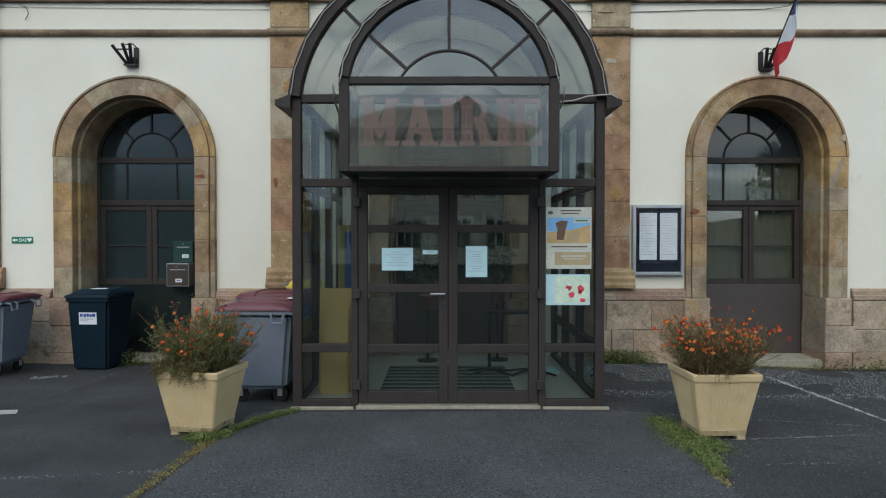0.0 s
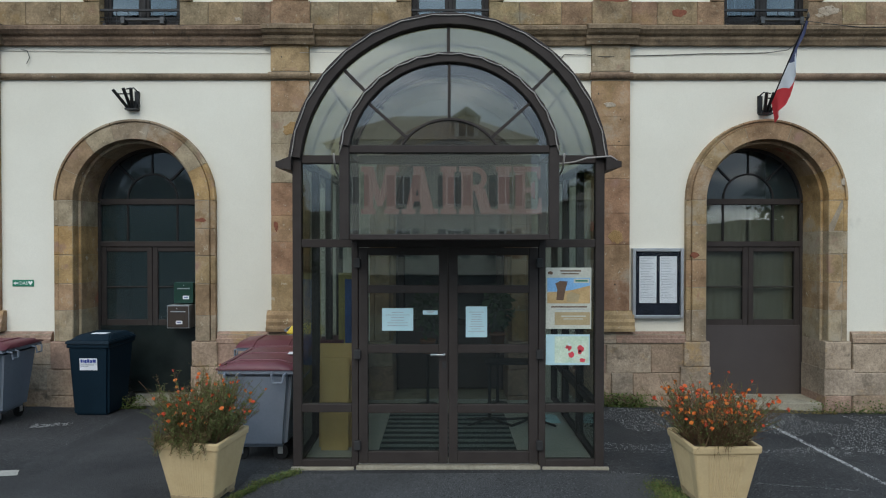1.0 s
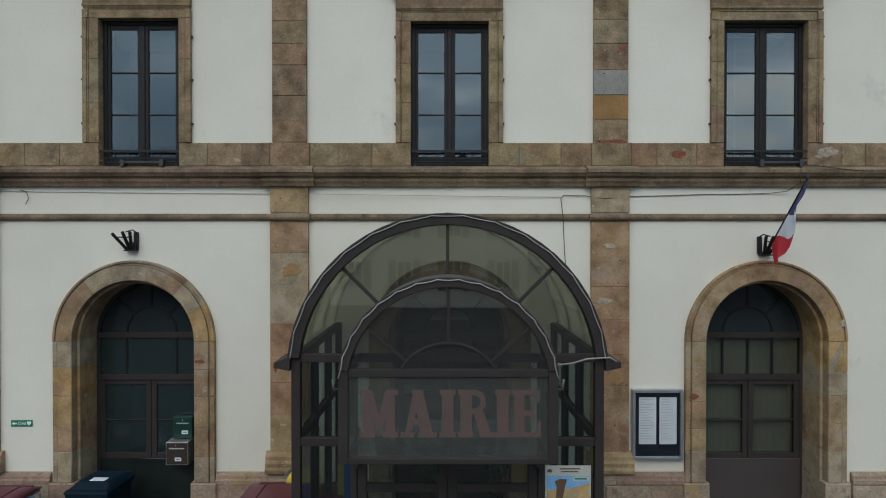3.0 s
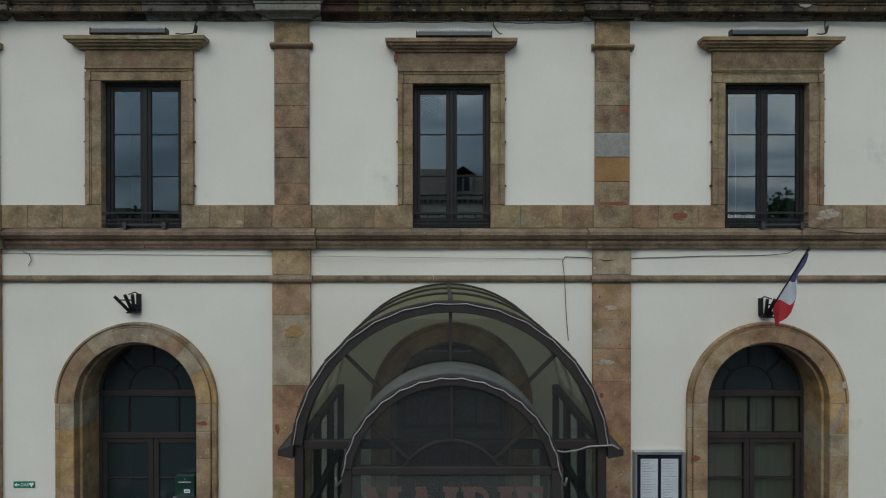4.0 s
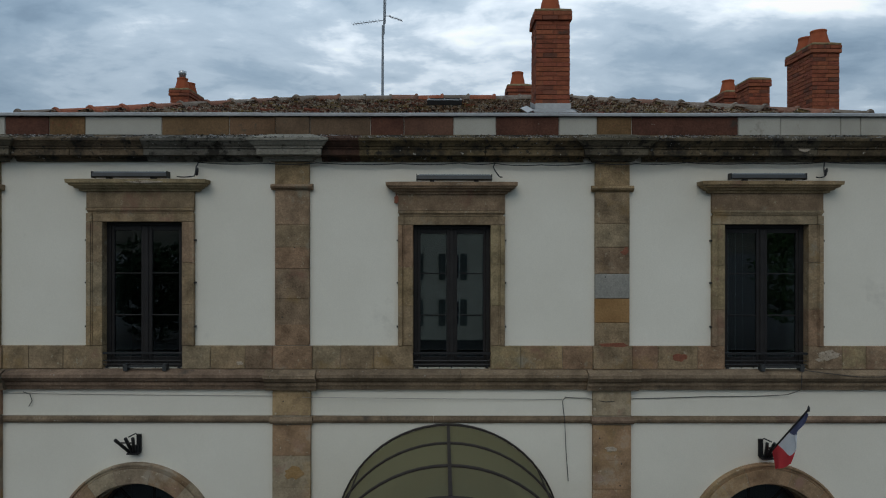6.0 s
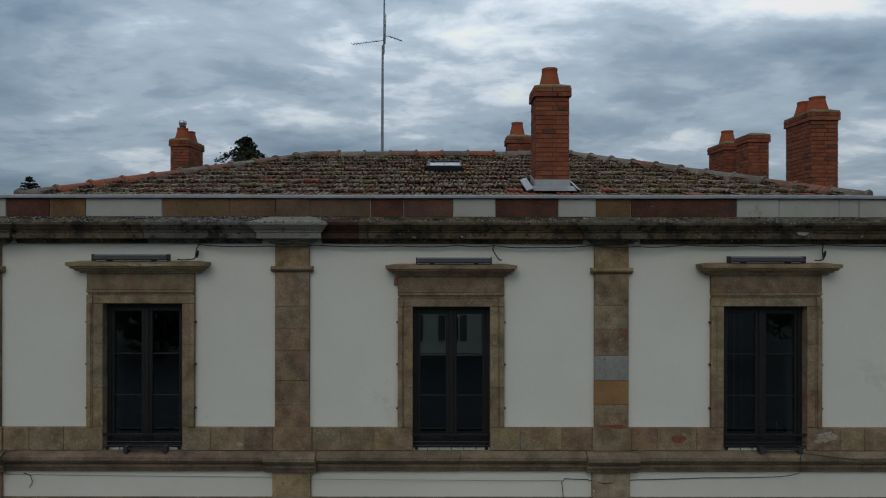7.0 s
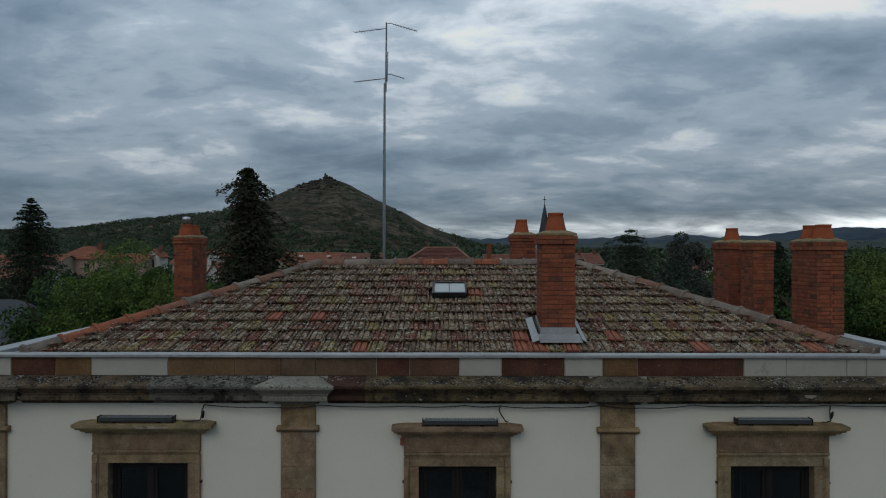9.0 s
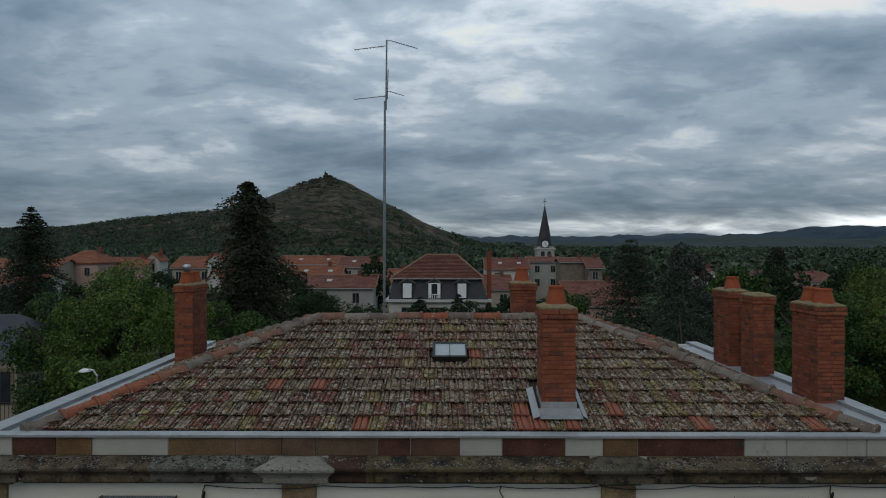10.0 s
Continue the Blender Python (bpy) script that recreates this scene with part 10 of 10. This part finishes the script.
house(8.4, 16.9, 128, 9, 6.8, 8.7, "gable", M_HWHITE, M_RTILE2, 2, 1, "white house with two dark windows and a red-brown roof", 2)
house(5.1, 10.1, 96, 10, 4.9, 6.6, "gable", M_HBEIGE, M_RTILE2, 2, 1, "low outbuilding with a large red tile roof")
house(17.9, 24.5, 135, 9, 8.1, 8.9, "gable", M_HGREY, M_RTILE2, 2, 2, "grey rendered house below the church")
house(22.6, 28.0, 125, 5, 8.3, 8.9, "gable", M_HSTONE, M_RTILE2, 0, 0, "stone barn with a brown roof")
house(27.3, 30.0, 122, 9, 7.3, 9.0, "gable", M_HSTONE, M_RTILE2, 1, 1, "small stone house with one window")
house(17.2, 26.2, 88, 13, 3.2, 6.0, "gable", M_HPINK, M_RTILE2, 2, 1, "low house with a faded red roof behind the cedar")
house(48.5, 51.2, 120, 8, 6.1, 7.1, "gable_front", M_HWHITE, M_RTILE2, 1, 1, "white gabled house among the trees")
house(70.6, 76.7, 150, 9, 4.8, 5.6, "gable", M_HBEIGE, M_RTILE2, 2, 1, "low house among the trees")
house(76.0, 85.0, 140, 10, 4.0, 5.5, "gable", M_HPINK, M_RTILE2, 3, 1, "pinkish low house with a red roof among trees")
house(-83.9, -67.7, 112, 9, 7.2, 8.7, "gable", M_HBEIGE, M_RTILE, 4, 1, "terraced house with a red tile roof")
house(-71.1, -61.0, 96, 9, 5.5, 6.7, "gable", M_HWHITE, M_RTILE, 4, 1, "white low house with a red roof")


# the mansard house behind the roof
def mansard_house():
    y, d = 75.0, 9.0
    th = thing("mansard_house", (-0.8, y + d / 2, 0), "white house with a slate mansard roof and red hip", "house", "houses of the town")
    bm = bmesh.new()
    box(bm, -6.4, 5.0, y, y + d, -0.3, 5.0)
    part("wall", bm, M_HWHITE, th)
    bm = bmesh.new()
    box(bm, -6.9, 5.5, y - 0.45, y + d + 0.45, 4.75, 5.05)
    part("cornice", bm, M_HWHITE, th)
    bm = bmesh.new()
    frustum(bm, (-6.5, 5.1, y - 0.1, y + d + 0.1), (-5.95, 4.3, y + 0.55, y + d - 0.55), 5.05, 7.5, Matrix.Identity(4))
    part("mansard_slope", bm, M_SLATE, th, "dark slate lower slope")
    # courses of flat tiles stepping up to the short ridge
    lo, hi, rows = (-6.25, 4.6, y, y + d), (-2.2, 1.55, y + d / 2 - 0.05, y + d / 2 + 0.05), 17
    for i in range(rows):
        a = [p + (q - p) * i / rows for p, q in zip(lo, hi)]
        b = [p + (q - p) * (i + 1.0) / rows for p, q in zip(lo, hi)]
        bm = bmesh.new()
        frustum(bm, a, b, 7.48 + 2.7 * i / rows + 0.05, 7.48 + 2.7 * (i + 1) / rows, Matrix.Identity(4))
        part("tile_course", bm, M_RTILE2, th)
    bm = bmesh.new()
    frustum(bm, [p + d2 for p, d2 in zip(lo, (0.2, -0.2, 0.2, -0.2))], hi, 7.4, 10.1, Matrix.Identity(4))
    part("roof", bm, M_DECK, th)
    for sx, x, xe in ((-1, -2.2, -6.25), (1, 1.55, 4.6)):
        bm = bmesh.new()
        tube(bm, [(x, y + d / 2, 10.15), (x, y + d / 2, 10.5), (x, y + d / 2, 11.4)], 0.09, 6, True, 0.025)
        part("finial", bm, M_RTILE2, th)
        bm = bmesh.new()
        tube(bm, [(xe, y, 7.55), (x, y + d / 2, 10.2)], 0.13, 6)
        part("hip_cap", bm, M_RTILEPALE, th)
    bm = bmesh.new()
    tube(bm, [(-2.2, y + d / 2, 10.2), (1.55, y + d / 2, 10.2)], 0.13, 6)
    part("ridge_cap", bm, M_RTILEPALE, th)
    bm = bmesh.new()
    box(bm, -6.35, 4.7, y - 0.12, y - 0.02, 7.40, 7.52)
    part("gutter", bm, M_SHUTTER, th)
    for i, x in enumerate((-4.3, -1.15, 2.05)):
        bm = bmesh.new()
        box(bm, x - 0.72, x + 0.72, y - 0.12, y + 0.9, 5.15, 6.95)
        slab(bm, [(x - 0.85, 6.95), (x + 0.85, 6.95), (x, 7.42)], y - 0.16, y + 1.2, 0.01)
        dm = part("dormer", bm, M_SLATE, th)
        bm = bmesh.new()
        for sx in (-1, 1):
            tube(bm, [(x + sx * 0.95, y - 0.22, 6.93), (x, y - 0.22, 7.48)], 0.06, 5)
        part("pediment_trim", bm, M_HSTONE, dm)
        if i == 1:
            bm = bmesh.new()
            for x2, x3 in ((x - 0.70, x - 0.34), (x + 0.34, x + 0.70)):
                box(bm, x2, x3, y - 0.20, y - 0.12, 5.25, 6.85)
            box(bm, x - 0.70, x + 0.70, y - 0.20, y - 0.12, 6.85, 6.95)
            part("window_frame", bm, M_WHITE, dm)
            bm = bmesh.new()
            box(bm, x - 0.34, x + 0.34, y - 0.15, y - 0.125, 5.25, 6.85)
            part("pane", bm, M_DARKPANE, dm)
            bm = bmesh.new()
            for j in range(7):
                box(bm, x - 0.66 + 0.21 * j, x - 0.60 + 0.21 * j, y - 0.30, y - 0.24, 5.1, 5.6)
            box(bm, x - 0.70, x + 0.70, y - 0.32, y - 0.22, 5.6, 5.68)
            part("balustrade", bm, M_WHITE, dm)
        else:
            bm = bmesh.new()
            box(bm, x - 0.5, x + 0.5, y - 0.20, y - 0.13, 5.25, 6.9)
            part("shutter", bm, M_WHITE, dm, "closed white shutter")
    for x in (-4.35, -1.1, 2.15):
        house_window(th, x, y, 2.5, 1.2, 1.6)
    bm = bmesh.new()
    box(bm, 5.05, 5.55, y + 1, y + 1.5, -0.2, 10.7)
    part("chimney_stack", bm, M_BRICK_REST, th)


mansard_house()


def church():
    x, y = 26.6, 170.0
    th = thing("church", (x, y, 0), "stone church tower with a clock and a dark slate spire", "church")
    bm = bmesh.new()
    box(bm, x - 2.2, x + 2.2, y - 2.2, y + 2.2, -0.3, 11.4)
    part("tower", bm, M_HGREY, th)
    bm = bmesh.new()
    box(bm, x - 2.4, x + 2.4, y - 2.4, y + 2.4, 7.5, 7.8)
    box(bm, x - 2.45, x + 2.45, y - 2.45, y + 2.45, 10.6, 11.0)
    part("string_course", bm, M_HWHITE, th)
    for dx in (-0.85, 0.85):
        bm = bmesh.new()
        slab(bm, [(x + dx - 0.5, 8.1)] + [(x + dx + 0.5, 8.1)] + arc(x + dx, 9.6, 0.5, 0, 180, 8), y - 2.26, y - 2.15, 0.01)
        part("belfry_opening", bm, M_DARKPANE, th)
    bm = bmesh.new()
    lathe(bm, [(2.5, 10.9), (2.15, 11.8), (1.75, 13.2), (0.10, 22.0)], x, y, 8)
    part("spire", bm, M_SLATE, th, "dark slate octagonal spire")
    bm = bmesh.new()
    tube(bm, [(x, y, 21.8), (x, y, 24.0)], 0.07, 6)
    box(bm, x - 0.45, x + 0.45, y - 0.05, y + 0.05, 23.1, 23.25)
    part("cross", bm, M_BLACK, th)
    bm = bmesh.new()
    lathe(bm, [(0.05, 0), (0.85, 0), (0.85, 0.1), (0.05, 0.12)], 0, 0, 20)
    bm.transform(pose(x - 0.25, y - 2.35, 12.0, 90, 0, 0))
    ck = part("clock", bm, M_WHITE, th)
    bm = bmesh.new()
    box(bm, -1.05, 1.05, -0.25, 0.6, -1.0, 1.0, pose(x - 0.25, y - 1.95, 12.0))
    slab(bm, [(x - 1.4, 13.0), (x + 0.9, 13.0), (x - 0.25, 13.8)], y - 2.3, y - 1.3, 0.01)
    part("clock_gable", bm, M_SLATE, th)
    for dx, dz in ((0.0, 0.55), (0.35, -0.2)):
        bm = bmesh.new()
        tube(bm, [(x - 0.25, y - 2.5, 12.0), (x - 0.25 + dx, y - 2.5, 12.0 + dz)], 0.06, 4)
        part("clock_pointer", bm, M_BLACK, ck)
    bm = bmesh.new()
    box(bm, x - 3.5, x + 9, y + 2.2, y + 22, -0.3, 6.5)
    part("nave", bm, M_HGREY, th)


church()

# the slate-roofed house by the street, its wall and lamp
sh = thing("slate_house", (-31.0, 42, 0), "stone house with a slate roof beside the street", "house", "houses of the town")
bm = bmesh.new()
box(bm, -36, -26.6, 40, 48, -0.3, 4.2)
part("wall", bm, M_HBEIGE, sh)
bm = bmesh.new()
frustum(bm, (-36.5, -26.1, 39.5, 48.5), (-33.0, -29.2, 43.9, 44.1), 4.15, 6.5, Matrix.Identity(4))
part("roof", bm, M_SLATE, sh)
bm = bmesh.new()
box(bm, -27.75, -26.75, 39.93, 40.05, 1.3, 3.55)
fd = part("door_surround", bm, M_HSTONE, sh)
bm = bmesh.new()
box(bm, -27.55, -26.95, 39.88, 39.92, 1.35, 3.35)
part("door_opening", bm, M_DARKPANE, fd)
bm = bmesh.new()
box(bm, -40, -22.6, 37.6, 38.0, -0.3, 0.75)
structure("garden_wall", bm, M_HSTONE, "low rubble stone garden wall")
rail_t = thing("terrace_railing", (-25.6, 38.6, -0.1), "thin dark iron railing on the terrace", "railing")
for i in range(22):
    bm = bmesh.new()
    tube(bm, [(-28.4 + i * 0.25, 38.6, -0.12), (-28.4 + i * 0.25, 38.6, 1.75)], 0.02, 4)
    part("baluster", bm, M_BLACK, rail_t)
bm = bmesh.new()
tube(bm, [(-28.4, 38.6, 1.75), (-23.1, 38.6, 1.75)], 0.03, 4)
part("top_rail", bm, M_BLACK, rail_t)
sl = thing("street_lamp", (-13.55, 25, 0), "street lamp with a pale dish head on a thin pole", "street lamp")
bm = bmesh.new()
tube(bm, [(-13.55, 25, -0.2), (-13.55, 25, 6.1), (-13.7, 25, 6.32), (-13.85, 25, 6.36)], 0.045, 8, True, 0.03)
part("pole", bm, M_ALU, sl)
bm = bmesh.new()
lathe(bm, [(0.21, 6.26), (0.225, 6.28), (0.17, 6.34), (0.07, 6.38), (0.02, 6.39)], -14.02, 25, 16)
part("head", bm, M_WHITE, sl, "pale dish-shaped lamp head", True)

# the tall aerial mast behind the roof
mast = thing("aerial_mast", (-3.5, 37, 0), "tall steel mast carrying two pairs of comb aerials", "mast")
M_MAST = material("galvanised_steel", [(0.20, 0.215, 0.23), (0.27, 0.285, 0.30)], 4, 0.5, 0.5, bump=0.0)
bm = bmesh.new()
tube(bm, [(-3.5, 37, -0.1), (-3.5, 37, 12), (-3.48, 37, 19.5)], 0.125, 10, True, 0.06)
part("lower_tube", bm, M_MAST, mast)
bm = bmesh.new()
tube(bm, [(-3.42, 37, 19.0), (-3.38, 37, 23.0)], 0.05, 8, True, 0.045)
tube(bm, [(-3.34, 37, 19.6), (-3.30, 37, 21.3)], 0.03, 6)
part("upper_tube", bm, M_MAST, mast)
for z, dx0, dx1, dz in ((22.65, -0.1, -1.85, -0.12), (22.95, 0.25, 1.75, -0.34), (19.78, -0.1, -1.85, -0.12), (20.03, 0.25, 1.0, -0.16)):
    a, b = Vector((-3.4 + dx0, 37, z)), Vector((-3.4 + dx1, 37.3, z + dz))
    bm = bmesh.new()
    tube(bm, [Vector((-3.4, 37, z)), a, b], 0.02, 5)
    boom = part("aerial_boom", bm, M_BLACK, mast)
    for i in range(11):
        p = a.lerp(b, i / 10)
        q = bmesh.new()
        l = 0.10 + 0.10 * (i == 0)
        tube(q, [p + Vector((0, -0.5, -l)), p + Vector((0, 0.5, l))], 0.012, 4)
        part("element", q, M_BLACK, boom)

# ---- across the street, behind the eye ----
def street_house(x0, x1, y, eave, ridge, wall_mat, label, cols, storeys):
    th = thing("street_house", ((x0 + x1) / 2, y - 5, 0), label, "house", "houses across the street")
    bm = bmesh.new()
    box(bm, x0, x1, y - 10, y, -0.3, eave)
    part("wall", bm, wall_mat, th)
    bm = bmesh.new()
    frustum(bm, (x0 - 0.5, x1 + 0.5, y - 10.5, y + 0.5), (x0 + 4, x1 - 4, y - 5.05, y - 4.95), eave, ridge, Matrix.Identity(4))
    part("roof", bm, M_STREETROOF, th)
    if storeys > 1:
        xd = (x0 + x1) / 2 + 2.4
        dm = bmesh.new()
        box(dm, xd - 0.75, xd + 0.75, y - 3.0, y - 0.25, eave, eave + 1.55)
        slab(dm, [(xd - 0.95, eave + 1.55), (xd + 0.95, eave + 1.55), (xd, eave + 2.2)], y - 3.0, y - 0.1, 0.01)
        dormer = part("dormer", dm, M_HWHITE, th)
        for s in (-1, 1):
            f = bmesh.new()
            u = sorted((xd + s * 0.05, xd + s * 0.48))
            box(f, u[0], u[1], y - 0.24, y - 0.22, eave + 0.2, eave + 1.4)
            part("pane", f, M_DARKPANE, dormer)
        for i in range(int((x1 - x0) / 0.42)):
            f = bmesh.new()
            box(f, x0 + 0.1 + i * 0.42, x0 + 0.3 + i * 0.42, y + 0.002, y + 0.22, eave - 0.62, eave - 0.36)
            part("corbel", f, M_HSTONE, th)
    bm = bmesh.new()
    box(bm, x0 - 0.3, x1 + 0.3, y, y + 0.3, eave - 0.35, eave - 0.02)
    part("cornice", bm, M_HWHITE, th)
    for j in range(storeys):
        for i in range(cols):
            x = x0 + (x1 - x0) * (i + 0.5) / cols
            z = 1.0 + j * 3.4
            f = bmesh.new()
            box(f, x - 0.5, x + 0.5, y + 0.002, y + 0.05, z, z + 1.85)
            w = part("window", f, M_WHITE, th)
            f = bmesh.new()
            for a, b in ((-0.43, -0.04), (0.04, 0.43)):
                box(f, x + a, x + b, y + 0.05, y + 0.06, z + 0.08, z + 1.77)
            part("panes", f, M_DARKPANE, w)
            for s in (-1, 1):
                f = bmesh.new()
                u = sorted((x + s * 0.56, x + s * 1.06))
                box(f, u[0], u[1], y + 0.002, y + 0.06, z - 0.05, z + 1.90)
                part("shutter", f, M_GREYDARK, w)


M_STREETWALL = material("pale_street_render", [(0.60, 0.56, 0.46), (0.70, 0.66, 0.55)], 0.6, 0.9, bump=0.0, grain=0.06, bump_scale=8)
M_STREETROOF = material("brown_flat_tiles", [(0.22, 0.185, 0.15), (0.32, 0.27, 0.22)], 1.0, 0.9, bump=0.2, bump_scale=6, grain=0.3, stretch=(1, 1, 5))
M_GREYDARK = material("grey_shutter_paint", [(0.10, 0.11, 0.10), (0.14, 0.15, 0.14)], 2, 0.8, bump=0.0)
street_house(-7.4, 5.6, -30, 8.5, 11.0, M_STREETWALL, "pale house with grey shutters and a hipped roof across the street", 4, 2)
street_house(8.2, 18.5, -27, 4.6, 6.6, M_HWHITE, "white low house with a hipped roof across the street", 3, 1)
bm = bmesh.new()
moulding(bm, [(-26.9, 3.3), (-25.9, 2.7), (-25.9, 2.6), (-26.9, 2.75)], 9.0, 13.5)
tagged(as_object("shop_awning", bm, M_FLAG[2]), "red cloth awning over a shop front across the street", "awning")
for k, (tx, tr) in enumerate(((-15.5, 3.6), (-21.0, 4.4), (-28.5, 5.0), (-36.0, 5.2))):
    broad_tree(tx, -29 - k, 7.2 + 0.5 * (k % 2), tr, 45 + k, M_DGREEN, 5000, 0.42, "dark leafy tree across the street", 0.05)
broad_tree(26, -27, 9.5, 4.5, 41, M_MGREEN, 4000, 0.4, "leafy tree across the street", 0.12)
broad_tree(33, -26, 10.5, 5.0, 42, M_DGREEN, 4000, 0.45, "dark leafy tree across the street", 0.12)
broad_tree(14.5, -46, 9.5, 4.0, 43, M_DGREEN, 3000, 0.45, "dark leafy tree behind the street houses", 0.12)
conifer(-11.2, -33, 9.2, 2.6, 44, M_CONIFER, "dark conifer across the street", 0.7, 0.25, 18, 8, 0.7, 0.06, 14, 0.4)


def south_hills():
    bm = bmesh.new()
    n = 90
    lo, hi = [], []
    for i in range(n + 1):
        x = -2600 + 5200 * i / n
        h = 60 + 40 * math.exp(-((x + 900) / 420) ** 2) + 26 * noise.fractal(Vector((x * 0.003, 7.7, 0)), 0.8, 2.0, 5)
        lo.append(bm.verts.new((x, -900, -2)))
        hi.append(bm.verts.new((x, -1500, h)))
    for i in range(n):
        bm.faces.new((lo[i + 1], lo[i], hi[i], hi[i + 1]))
    tagged(as_object("south_hills", bm, M_HILL, True), "wooded hills behind the street", "hill", "", "structure")


south_hills()
